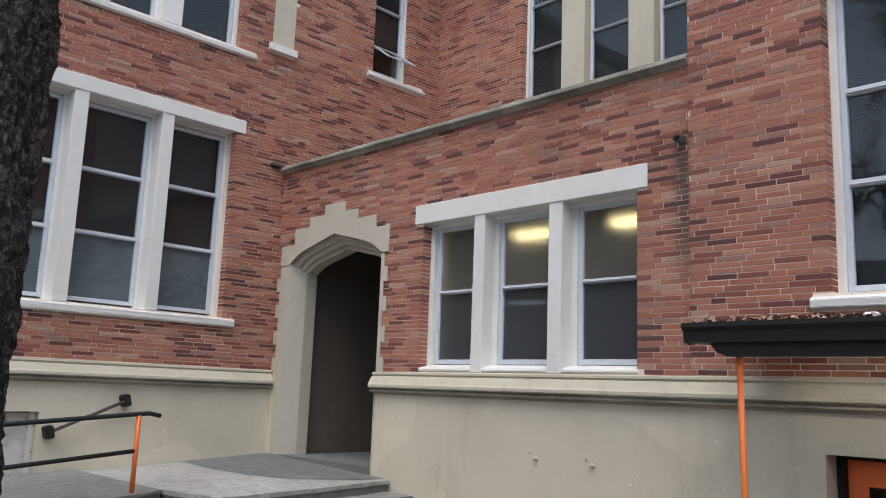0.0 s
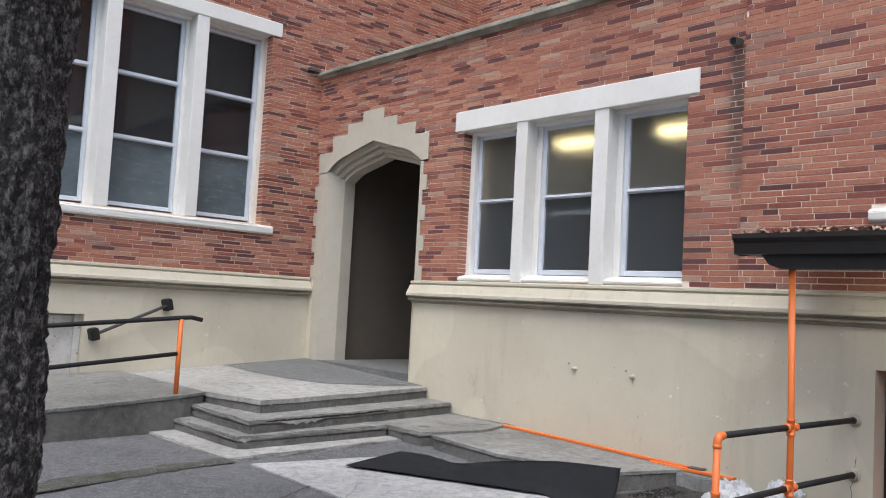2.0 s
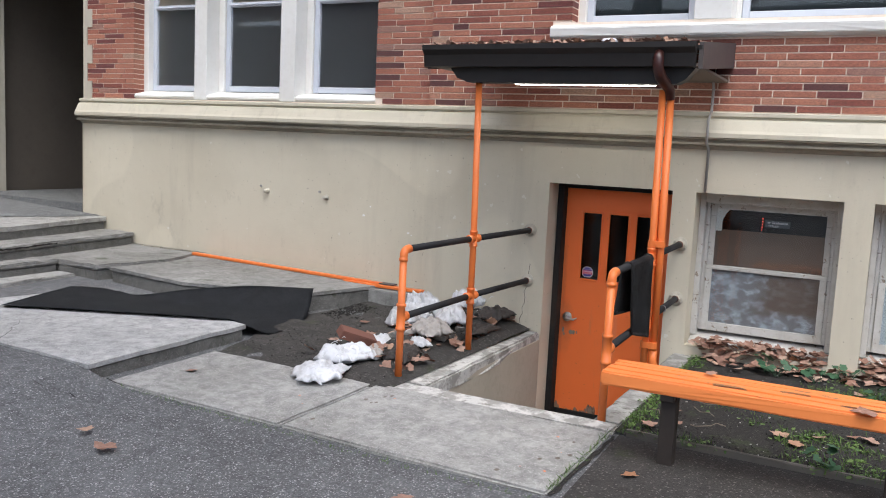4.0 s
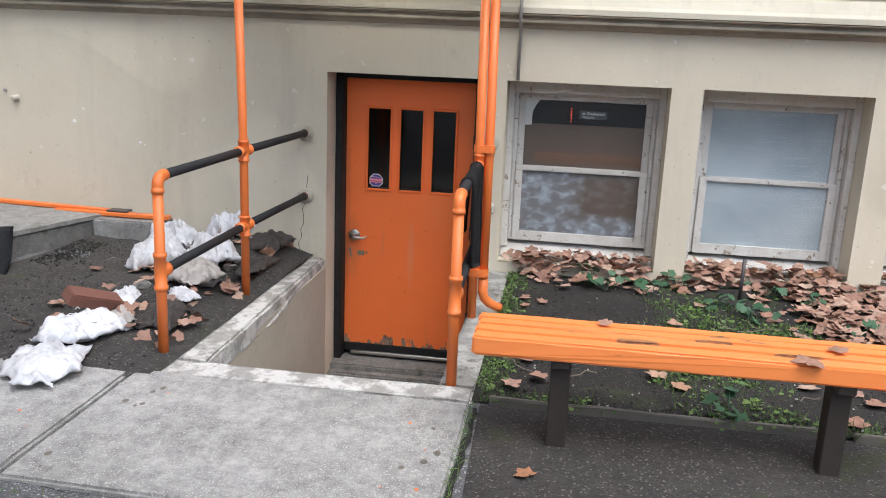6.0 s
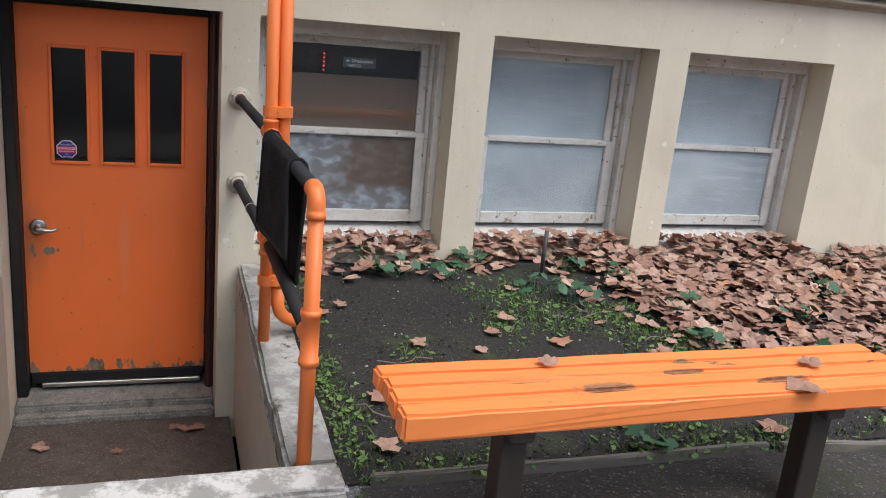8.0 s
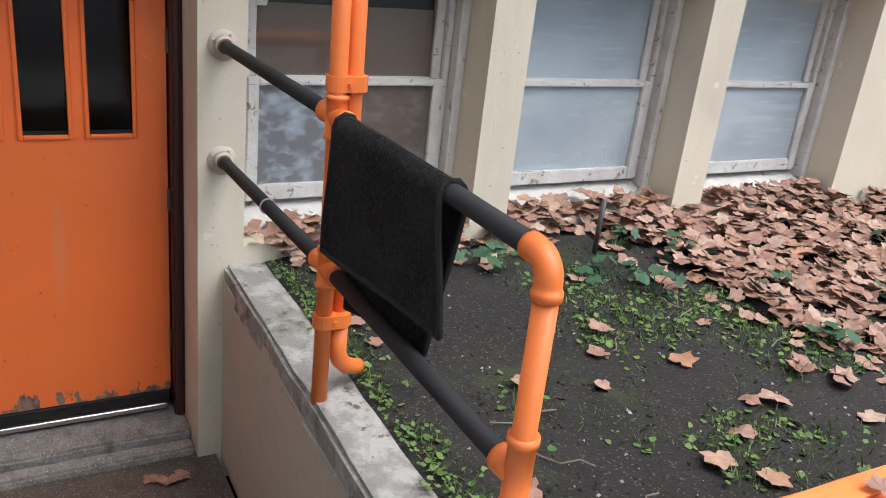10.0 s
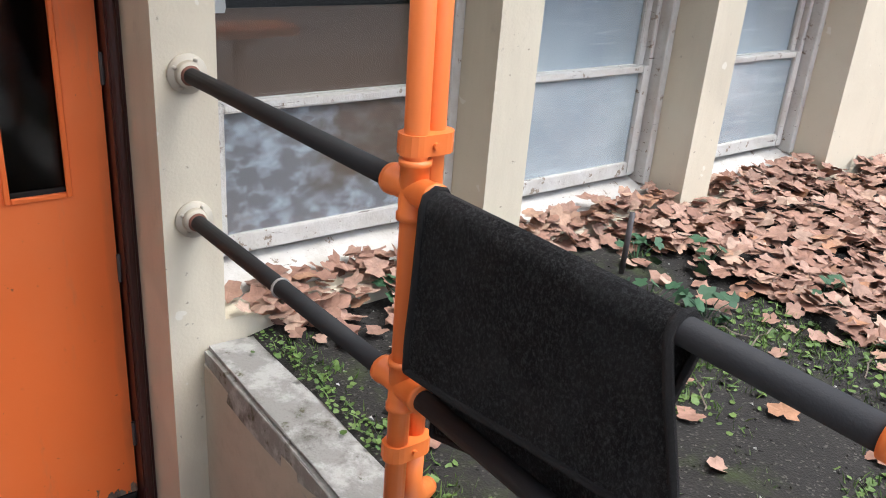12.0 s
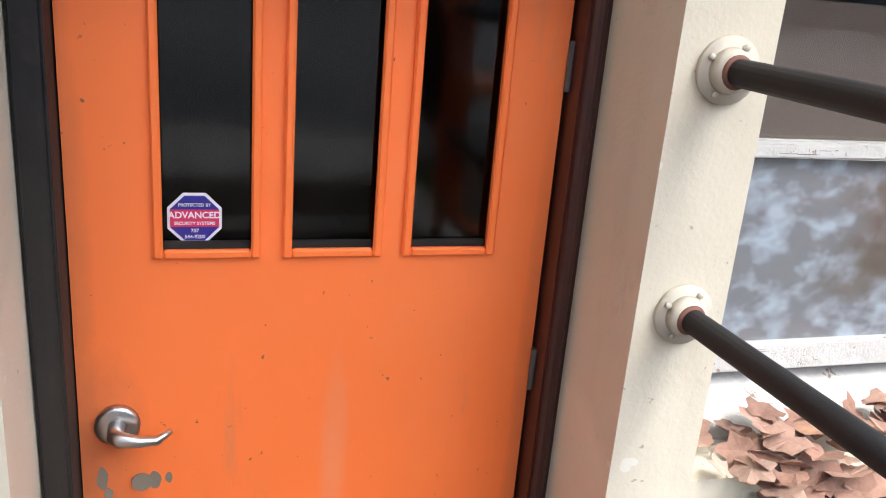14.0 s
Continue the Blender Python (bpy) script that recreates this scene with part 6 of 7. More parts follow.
ramp_rail = thing("ramp_railing", (3.0, 8.85, 0.25), "dark pipe handrail on orange posts along the ramp", "railing")
pipe("handrail", [(-3.5, 8.72, 0.63), (2.73, 8.85, 1.012), (4.13, 8.85, 1.13), (4.25, 8.85, 1.137), (4.375, 8.85, 1.112)], 0.024, M_FOAM, ramp_rail, "dark sleeve rail")
pipe("handrail", [(-3.5, 8.72, 0.22), (2.76, 8.85, 0.603), (4.11, 8.85, 0.742)], 0.023, M_FOAM, ramp_rail, "dark sleeve rail")
for x in (4.13, 1.9, -0.3, -2.5):
    pipe("post", [(x, 8.85 - 0.02 * (4.13 - x), ramp_top(x, 8.8) - 0.03), (x, 8.85 - 0.02 * (4.13 - x), 1.115 - 0.064 * (4.13 - x))], 0.026, M_PIPE, ramp_rail, "orange post")

for k, (y, z, r0) in enumerate(((7.43, 0.296, 0.022), (4.824, 0.647, 0.028), (4.749, 0.739, 0.016), (4.313, 0.518, 0.024), (4.28, 0.50, 0.014), (6.289, 0.39, 0.01), (5.6, 1.2, 0.012))):
    bm = bmesh.new()
    bm.faces.new([bm.verts.new((XM - 0.0025, y + 0.55 * r0 * (1 + 0.6 * noise.noise((a, k, 1))) * math.cos(a), z + 0.55 * r0 * (0.8 + 0.7 * noise.noise((a, k, 5))) * math.sin(a))) for a in [2 * math.pi * i / 16 for i in range(16)]])
    tagged(part("trim", bm, M_WHITE), "white chip where the plinth paint flaked", "paint chip", kind="structure")
bm = bmesh.new()
rc = random.Random(8)
pts = [(3.10 - 0.006 * k + rc.uniform(-0.012, 0.012), -0.19 + 0.05 * k) for k in range(12)]
for (y0, z0), (y1, z1) in zip(pts, pts[1:]):
    bm.faces.new([bm.verts.new((XD - 0.002, y, z)) for y, z in ((y0 - 0.002, z0), (y0 + 0.002, z0), (y1 + 0.002, z1), (y1 - 0.002, z1))])
tagged(part("trim", bm, M_BLACK), "thin dark crack rising in the stucco", "crack", kind="structure")

bm = bmesh.new()
rim = [(3.15 + 0.014 * k, -0.100 - 0.010 * abs(noise.noise((k * 0.7, 3, 1))) - 0.02 * (k / 13) ** 2) for k in range(14)] + [(3.332 - 0.014 * k, -0.135 - 0.03 * abs(noise.noise((k * 0.9, 8, 1)))) for k in range(14)]
lay = [[bm.verts.new((x, y, z)) for y, z in rim] for x in (XD - 0.004, XD + 0.01)]
bm.faces.new(lay[0])
for k in range(len(rim)):
    bm.faces.new((lay[0][k], lay[1][k], lay[1][(k + 1) % len(rim)], lay[0][(k + 1) % len(rim)]))
tagged(part("trim", bm, M_SOIL), "dark rotted gouge in the stucco above the dirt", "damage", kind="structure")

# ---- rubble, sacks ----


def sack(at, size, turn, mat, label, seed, tilt=0.0):
    """A filled woven sack: a seamed pillow, pinched to a neck at one end, and crumpled."""
    bm = bmesh.new()
    off = Vector((seed * 3.1, seed * 1.7, seed))
    n, m = 40, 28
    sheets = []
    for sign in (1, -1):
        rows = []
        for i in range(n + 1):
            u = -1 + 2 * i / n
            neck = 1.0 - (0.62 * max(0.0, u - 0.45) / 0.35 if u < 0.8 else 0.62 - 1.1 * (u - 0.8))
            row = []
            for j in range(m + 1):
                v = -1 + 2 * j / m
                full = max(0.0, 1 - abs(u) ** 3.2) ** 0.6 * max(0.0, 1 - abs(v) ** 2.6) ** 0.6
                p = Vector((u, v * neck, 0))
                lift = full * (1 + 0.45 * noise.noise(p * 1.7 + off)) if sign > 0 else -0.25 * full
                crumple = 0.13 * noise.noise_vector(p * 2.6 + off) + 0.08 * noise.noise_vector(p * 6 + off) + 0.026 * noise.noise_vector(p * 15 + off)
                fold = 0.52 * abs(noise.noise(p * 3.4 + off * 2)) + 0.20 * abs(noise.noise(p * 8 + off))
                rim = i in (0, n) or j in (0, m)
                z = (lift - (fold if sign > 0 and not rim else 0)) * 0.85 + 0.25 + crumple.z * 2
                row.append((0.64 * size[0] * (p.x + crumple.x), 0.70 * size[1] * (p.y + crumple.y), 0.66 * size[2] * max(0.0, z)))
            rows.append(row)
        sheets.append(rows)
    grids = [[[bm.verts.new(p) for p in row] for row in rows] for rows in sheets]
    for rows in grids:
        for i in range(n):
            for j in range(m):
                bm.faces.new((rows[i][j], rows[i + 1][j], rows[i + 1][j + 1], rows[i][j + 1]))
    bmesh.ops.remove_doubles(bm, verts=bm.verts[:], dist=0.0005)
    ob = part("sack", bm, mat, None, "", True)
    ob.matrix_basis = pose(*at, 0, tilt, turn)
    return tagged(ob, label, "sack", "sacks beside the stair")


SACKS = [((4.86, 3.50, -0.185), (0.36, 0.23, 0.11), 200, M_SACK, "torn white woven sack collapsed flat", 0), ((5.26, 3.57, -0.17), (0.33, 0.22, 0.15), 150, M_SACK, "bulging white woven sack half emptied", 0),
         ((5.80, 3.62, -0.165), (0.26, 0.13, 0.09), 15, M_SACK, "crumpled white woven sack under leaves", 0), ((6.20, 3.40, -0.12), (0.26, 0.19, 0.17), 60, M_SACKDIRTY, "mud-spattered pale sandbag on the dirt", 0),
         ((6.62, 3.44, -0.09), (0.36, 0.19, 0.19), 35, M_SACK, "full white sandbag by the post", 0), ((6.80, 3.80, -0.12), (0.26, 0.18, 0.27), 100, M_SACK, "upright white sack with frayed neck", 10),
         ((6.55, 3.80, -0.14), (0.30, 0.18, 0.22), 150, M_SACK, "slumped white sack leaning on the next", 8), ((7.08, 3.52, -0.06), (0.24, 0.16, 0.22), 80, M_SACK, "white sack with a torn open mouth", 12),
         ((7.02, 3.22, -0.10), (0.32, 0.17, 0.13), 170, M_SACKDARK, "mud-covered sandbag against the wall", 0), ((6.62, 3.17, -0.15), (0.36, 0.12, 0.08), 175, M_SACKDARK, "muddy sandbag on the curb", 0),
         ((5.62, 3.30, -0.17), (0.34, 0.16, 0.10), 10, M_SACKDARK, "muddy sandbag beside the post", 0), ((5.90, 3.32, -0.14), (0.18, 0.09, 0.07), 50, M_SACK, "small white sack scrap with leaves", 0),
         ((5.52, 3.52, -0.16), (0.2, 0.12, 0.08), 40, M_SACKDIRTY, "dirty sack scrap beside the brick", 0)]
for k, (at, size, turn, m_, label, tilt) in enumerate(SACKS):
    sack(at, size, turn, m_, label, k + 1, tilt)
bm = bmesh.new()
rs = random.Random(9)
for k in range(46):
    a, x0, y0 = rs.uniform(0, 6.28), *rs.choice([(7.05, 3.4), (5.02, 3.42), (6.45, 3.55)])
    p = Vector((x0 + rs.gauss(0, 0.07), y0 + rs.gauss(0, 0.07), rs.uniform(-0.08, 0.06)))
    q = p + Vector((math.cos(a), math.sin(a), rs.uniform(-0.3, 0.6))) * rs.uniform(0.03, 0.09)
    tube(bm, [p, (p + q) / 2 + Vector((0, 0, 0.01)), q], 0.0025, 3)
tagged(part("frayed_sack_threads", bm, M_SACK), "loose white woven threads on the sacks", "threads", kind="stuff")
brick_bm = bmesh.new()
box(brick_bm, -0.15, 0.15, -0.05, 0.05, -0.035, 0.035)
rough_edges(brick_bm, 0.05, 0.004, 12, 0.006)
loose = part("loose_brick", brick_bm, M_REDBRICK)
loose.matrix_basis = pose(5.46, 3.60, -0.045, 24, 20, -28)
tagged(loose, "loose reddish brick propped on the sacks", "brick")
stake = pipe("iron_stake", [(7.03, 0.055, -0.22), (7.025, 0.055, 0.05)], 0.012, M_DULL)
tagged(stake, "short iron stake standing in the leaf bed", "stake")
strip_bm = bmesh.new()
prism(strip_bm, [(5.075, 1.50), (5.07, 0.0), (5.095, 0.0), (5.10, 1.50)], -0.212, -0.3)
rough_edges(strip_bm, 0.1, 0.006, 5, 0.004)
tagged(part("garden_edging", strip_bm, M_WOODSTRIP), "thin weathered timber edging strip", "edging")
strip_bm = bmesh.new()
prism(strip_bm, [(5.06, -0.05), (4.90, -1.4), (4.925, -1.4), (5.085, -0.05)], -0.212, -0.3)
rough_edges(strip_bm, 0.1, 0.006, 5, 0.004)
tagged(part("garden_edging", strip_bm, M_WOODSTRIP), "second timber edging strip bent away", "edging")

rr = random.Random(77)
for k in range(26):
    x, y = rr.uniform(5.3, 7.25), rr.uniform(3.1, 3.75)
    size = rr.uniform(0.03, 0.075)
    bm = bmesh.new()
    bmesh.ops.create_icosphere(bm, subdivisions=2, radius=size)
    off = Vector((k * 2.3, k, 0))
    for v in bm.verts:
        v.co *= 1 + 0.5 * noise.noise(v.co / size * 1.3 + off) + 0.25 * noise.noise(v.co / size * 3 + off)
        v.co.z *= 0.55
    lump = part("rubble", bm, rr.choice([M_DIRT, M_DIRT, M_RISER, M_SACKDIRTY, M_REDBRICK]))
    lump.matrix_basis = pose(x, y, mound(x, y) + 0.02 + 0.2 * size, rr.uniform(-20, 20), rr.uniform(-20, 20), rr.uniform(0, 360))
    tagged(lump, "small broken lump of rubble on the dirt heap", "rubble", "rubble by the stair")

# ---- leaves, grass, ivy, twigs ----


def leaf_shape(seed):
    """A curled plane-tree leaf about one unit across: rim points round a middle, as arrays."""
    q = random.Random(seed)
    lobes = [(-152, 0.38), (-118, 0.50), (-92, 0.43), (-76, 0.50), (-58, 0.60), (-34, 0.46), (-17, 0.53), (0, 0.66), (17, 0.53), (34, 0.46), (58, 0.60), (76, 0.50), (92, 0.43), (118, 0.50), (152, 0.38), (180, 0.16)]
    curl, twist, fold = q.uniform(0.05, 0.45), q.uniform(-0.4, 0.4), q.uniform(-0.3, 0.35)
    pts = [(0.0, 0.0, 0.0)]
    for a, rad in lobes:
        rad *= q.uniform(0.8, 1.12)
        a = radians(a + q.uniform(-5, 5))
        x, y = rad * math.cos(a), rad * math.sin(a)
        z = curl * (x * x + y * y) * q.uniform(0.3, 1.0) + twist * x * y + fold * abs(y)
        pts.append((x, y, z))
    n = len(lobes)
    tris = [(0, 1 + k, 1 + (k + 1) % n) for k in range(n)]
    return np.array(pts), np.array(tris)


SHAPES = [leaf_shape(k) for k in range(14)]


def scatter(name, spots, shapes, mat, label, category):
    """spots: rows of x, y, z, size, turn, tilt about x, tilt about y. One joined mesh of many small pieces."""
    verts, faces, base = [], [], 0
    rr = random.Random(len(spots))
    for x, y, z, size, turn, tx, ty in spots:
        pts, tris = rr.choice(shapes)
        rot = np.array(Euler((tx, ty, turn)).to_matrix())
        verts.append(pts * size @ rot.T + (x, y, z))
        faces.append(tris + base)
        base += len(pts)
    me = bpy.data.meshes.new(name)
    me.from_pydata(np.concatenate(verts).tolist(), [], np.concatenate(faces).tolist())
    me.materials.append(mat)
    return tagged(new(name, me), label, category, kind="stuff")


def density(x, y):
    """How thick the leaf litter lies: heavy along the wall and away from the stair."""
    edge = min(1.0, 1.7 * math.exp(-((7.52 - x) / 0.26) ** 2)) if y > -1.2 else 0
    bound = -0.36 + 0.28 * noise.noise((x * 1.3, y * 1.3, 5)) - 0.25 * max(0.0, 6.3 - x)
    heavy = (1.0 if x > 6.2 else 0.8 if x > 5.5 else 0.35) if y < bound else 0.0
    near = 0.09 if y < bound + 0.45 and x > 5.3 else 0.008
    return max(edge, heavy, near)


spots = []
rl = random.Random(12)
while len(spots) < 8600:
    x, y = rl.uniform(5.1, 7.62), rl.uniform(-8.6, 1.52)
    if x > 7.33 and not any(a + 0.02 < y < b - 0.02 for a, b in LOW):
        continue
    if x > 7.46 or rl.random() > density(x, y):
        continue
    pileup = 0.10 * math.exp(-((7.5 - x) / 0.25) ** 2) + (0.05 if density(x, y) > 0.9 else 0)
    spots.append((x, y, rise(y) + 0.045 + rl.random() * pileup, rl.uniform(0.055, 0.112), rl.uniform(0, 6.28), rl.gauss(0, 0.24), rl.gauss(0, 0.24)))
for a, b in LOW[:3]:
    for k in range(70):
        y, x = rl.uniform(a + 0.05, b - 0.05), rl.uniform(7.27, 7.47)
        spots.append((x, y, (-0.135 if x > 7.36 else -0.175) + rl.uniform(0, 0.05), rl.uniform(0.06, 0.11), rl.uniform(0, 6.28), rl.gauss(0, 0.35), rl.gauss(0.25, 0.35)))
scatter("leaf_litter", spots, SHAPES, M_LEAF, "thick brown fallen plane leaves along the wall", "leaves")
spots = [(rl.uniform(6.14, 7.25), rl.uniform(1.5, 3.45), 0, rl.uniform(0.05, 0.09), rl.uniform(0, 6.28), rl.gauss(0, 0.5), rl.gauss(0, 0.5)) for k in range(120)]
spots = [(x, y, canopy_z(x) + 0.02, *rest) for x, y, z, *rest in spots] + [(rl.uniform(6.06, 6.12), rl.uniform(1.5, 3.5), 2.11, rl.uniform(0.03, 0.06), rl.uniform(0, 6.28), rl.gauss(0, 0.6), rl.gauss(0, 0.6)) for k in range(60)]
scatter("roof_leaves", spots, SHAPES, M_LEAF, "dry leaves and litter lying on the canopy", "leaves")
tagged(boxpart("crushed_can", (6.2, 6.27, 2.06, 2.17, 2.11, 2.15), M_STICKER_WHITE, None, "", 0.018), "crushed white can lying in the canopy gutter", "can")

spots = []
for k in range(110):
    x, y = rl.uniform(5.25, 7.28), 3.10 + 0.85 * rl.random() ** 1.4
    spots.append((x, y, mound(x, y) + rl.uniform(0.03, 0.07), rl.uniform(0.05, 0.11), rl.uniform(0, 6.28), rl.gauss(0, 0.4), rl.gauss(0, 0.4)))
scatter("heap_leaves", spots, SHAPES, M_LEAF, "dry leaves caught among the sacks and rubble", "leaves")

SINGLE = [(3.205, 3.576, 0.11), (3.29, 3.81, 0.085), (3.57, 2.108, 0.10), (4.40, 4.18, 0.08), (4.45, 1.30, 0.08), (5.25, 1.40, 0.10), (5.36, 1.28, 0.11), (5.62, 1.34, 0.10), (5.42, 0.62, 0.10), (5.55, 0.72, 0.10), (6.1, 1.05, 0.08), (6.35, 0.55, 0.10),
          (5.75, 0.25, 0.11), (5.55, 0.02, 0.10), (6.05, 0.4, 0.1), (5.4, -0.25, 0.11), (6.3, 3.2, 0.10), (6.1, 3.3, 0.09), (5.9, 3.95, 0.09), (6.35, 4.1, 0.08), (5.65, 3.95, 0.09), (5.45, 3.80, 0.1), (6.85, 3.12, 0.1), (6.5, 1.42, 0.07), (6.6, 1.3, 0.07),
          (7.1, 2.72, 0.09), (7.2, 2.0, 0.08), (7.24, 2.06, 0.07), (7.0, 2.35, 0.06), (7.22, 1.95, 0.09)]
leaf_meshes = []
for pts, tris in SHAPES[:5]:
    me = bpy.data.meshes.new("fallen_leaf")
    me.from_pydata(pts.tolist(), [], tris.tolist())
    me.materials.append(M_LEAF_ONE)
    leaf_meshes.append(me)
for k, (x, y, size) in enumerate(SINGLE):
    z = -1.15 if (5.2 < x < 7.4 and 1.77 < y < 2.87) else support(x, y) + 0.05 if x > 5.1 else support(x, y) + 0.03
    ob = new("fallen_leaf", leaf_meshes[k % 5])
    ob.matrix_basis = pose(x, y, z, rl.uniform(-8, 8), rl.uniform(-8, 8), rl.uniform(0, 360)) @ Matrix.Scale(size, 4)
    tagged(ob, "single dry brown plane leaf on the ground", "leaf", "scattered fallen leaves")
for x, y, size in ((4.672, 0.30, 0.11), (4.81, 0.16, 0.075), (4.907, 1.04, 0.065)):
    ob = new("fallen_leaf", leaf_meshes[int(x * 100) % 5])
    ob.matrix_basis = pose(x, y, 0.236, rl.uniform(-5, 5), rl.uniform(-5, 5), rl.uniform(0, 360)) @ Matrix.Scale(size, 4)
    tagged(ob, "dry brown plane leaf lying on the bench", "leaf", "scattered fallen leaves")

blade = (np.array([(-0.05, 0, 0), (0.05, 0, 0), (0.03, 0.08, 0.5), (0.0, 0.3, 0.95)]), np.array([(0, 1, 2), (0, 2, 3)]))
clover = (np.array([(0, 0, 0.3), (0.5, 0.1, 0.35), (0.35, 0.5, 0.4), (0, 0.45, 0.3), (-0.5, 0.1, 0.38), (-0.3, -0.4, 0.3), (0.1, -0.5, 0.34)]), np.array([(0, 1, 2), (0, 2, 3), (0, 3, 4), (0, 4, 5), (0, 5, 6), (0, 6, 1)]))
rg = random.Random(21)
grass, herbs = [], []
while len(grass) < 6200:
    x, y = rg.uniform(5.05, 7.2), rg.uniform(-3.2, 1.55)
    green = noise.noise((x * 1.5, y * 1.5, 8)) + 0.5 * noise.noise((x * 4, y * 4, 9))
    rim = 0.35 if y > 1.42 or x < 5.2 else -0.25 if y > 0.75 else 0.2 if -0.5 < y < 0.6 and 5.4 < x < 6.7 else 0
    if green + rim < 0.06 + 0.25 * rg.random() or density(x, y) > 0.9:
        continue
    grass.append((x, y, rise(y) + 0.025, rg.uniform(0.02, 0.055), rg.uniform(0, 6.28), rg.gauss(0, 0.5), rg.gauss(0, 0.5)))
    if rg.random() < 0.30:
        herbs.append((x + rg.gauss(0, 0.03), y + rg.gauss(0, 0.03), rise(y) + 0.03, rg.uniform(0.012, 0.03), rg.uniform(0, 6.28), rg.gauss(0, 0.3), rg.gauss(0, 0.3)))
for k in range(420):
    y = rg.uniform(1.50, 1.57)
    herbs.append((rg.uniform(5.2, 7.3), y, rise(y) + 0.03, rg.uniform(0.007, 0.018), rg.uniform(0, 6.28), rg.gauss(0, 0.3), rg.gauss(0, 0.3)))
for k in range(260):
    y = rg.uniform(1.6, 4.3)
    grass.append((3.935 - 0.02 * max(0, y - 3) + rg.gauss(0, 0.012), y, rise(y) + 0.01, rg.uniform(0.015, 0.035), rg.uniform(0, 6.28), rg.gauss(0, 0.6), rg.gauss(0, 0.6)))
for k in range(200):
    grass.append((rg.uniform(4.0, 4.98), 1.565 + rg.gauss(0, 0.012), -0.21, rg.uniform(0.015, 0.04), rg.uniform(0, 6.28), rg.gauss(0, 0.6), rg.gauss(0, 0.6)))
for k in range(420):
    x, y = rg.uniform(1.6, 3.85), 6.86 + rg.gauss(0, 0.07)
    if noise.noise((x * 2.5, 0, 3)) > -0.1 + 0.4 * (3.2 - x):
        grass.append((x, y + 0.05 * (x - 2.8), rise(y) + 0.012, rg.uniform(0.012, 0.035), rg.uniform(0, 6.28), rg.gauss(0, 0.6), rg.gauss(0, 0.6)))
scatter("grass", grass, [blade], M_GRASS, "thin green grass tufts in damp soil", "grass")
scatter("clover", herbs, [clover], M_GRASS, "small clover and moss leaves", "weeds")


crumb = (np.array([(0.5, 0, 0), (-0.3, 0.45, 0), (-0.35, -0.4, 0.05), (0.05, 0.05, 0.55), (0.2, 0.5, 0.2)]), np.array([(0, 1, 3), (1, 2, 3), (2, 0, 3), (0, 4, 1), (4, 0, 3), (1, 4, 3)]))
crumbs, pebbles = [], []
for k in range(5200):
    x, y = 5.12 + 2.2 * rg.random() ** 1.3, rg.uniform(-2.6, 1.5)
    row = (x, y, rise(y) + 0.028 + 0.02 * noise.noise((x * 2.3, y * 2.3, 1)), rg.uniform(0.005, 0.018), rg.uniform(0, 6.28), rg.gauss(0, 0.4), rg.gauss(0, 0.4))
    (crumbs if rg.random() < 0.88 else pebbles).append(row)
for k in range(900):
    x, y = rg.uniform(5.0, 7.2), rg.uniform(3.15, 4.4)
    crumbs.append((x, y, rise(y) + 0.03, rg.uniform(0.005, 0.017), rg.uniform(0, 6.28), rg.gauss(0, 0.4), rg.gauss(0, 0.4)))
for k in range(700):
    x, y = rg.uniform(2.2, 4.0), rg.uniform(1.8, 6.8)
    pebbles.append((x, y, rise(y) + 0.002, rg.uniform(0.004, 0.011), rg.uniform(0, 6.28), rg.gauss(0, 0.4), rg.gauss(0, 0.4)))
for k in range(700):
    y = rg.uniform(4.5, 8.2)
    x = 7.365 - 0.10 * rg.random() ** 2
    crumbs.append((x, y, (pad_top(x, y) if y < 6.85 else 0.07) + 0.004, rg.uniform(0.005, 0.014), rg.uniform(0, 6.28), rg.gauss(0, 0.4), rg.gauss(0, 0.4)))
for k in range(500):
    x, y = rg.uniform(6.3, 7.3), 4.38 + 0.22 * rg.random()
    crumbs.append((x, y, rise(y) + 0.02, rg.uniform(0.008, 0.024), rg.uniform(0, 6.28), rg.gauss(0, 0.4), rg.gauss(0, 0.4)))
scatter("soil_crumbs", crumbs, [crumb], M_SOIL, "dark crumbs of damp soil", "soil")
scatter("grit", pebbles, [crumb], M_WALK, "small pale grit on soil and asphalt", "gravel")


def ivy(x, y, n, seed):
    q = random.Random(seed)
    plant = thing("ivy_plant", (x, y, rise(y) + 0.03), "small dark green ivy sprig among the leaves", "plant", "ivy sprigs")
    stems, leaves, faces, base = bmesh.new(), [], [], 0
    for k in range(n):
        a, d = q.uniform(0, 6.28), q.uniform(0.03, 0.13)
        top = Vector((x + d * math.cos(a), y + d * math.sin(a), rise(y) + q.uniform(0.05, 0.13)))
        tube(stems, [(x, y, rise(y)), (top + Vector((x, y, rise(y)))) / 2 + Vector((0, 0, 0.02)), top], 0.002, 4)
        pts, tris = SHAPES[q.randrange(len(SHAPES))]
        rot = np.array(Euler((q.gauss(0, 0.4), q.gauss(0, 0.4), q.uniform(0, 6.28))).to_matrix())
        leaves.append(pts * (1, 1, 0.4) * q.uniform(0.05, 0.08) @ rot.T + np.array(top))
        faces.append(tris + base)
        base += len(pts)
    part("stalk", stems, M_IVY, plant)
    me = bpy.data.meshes.new("foliage")
    me.from_pydata(np.concatenate(leaves).tolist(), [], np.concatenate(faces).tolist())
    me.materials.append(M_IVY)
    hang(new("foliage", me), plant)


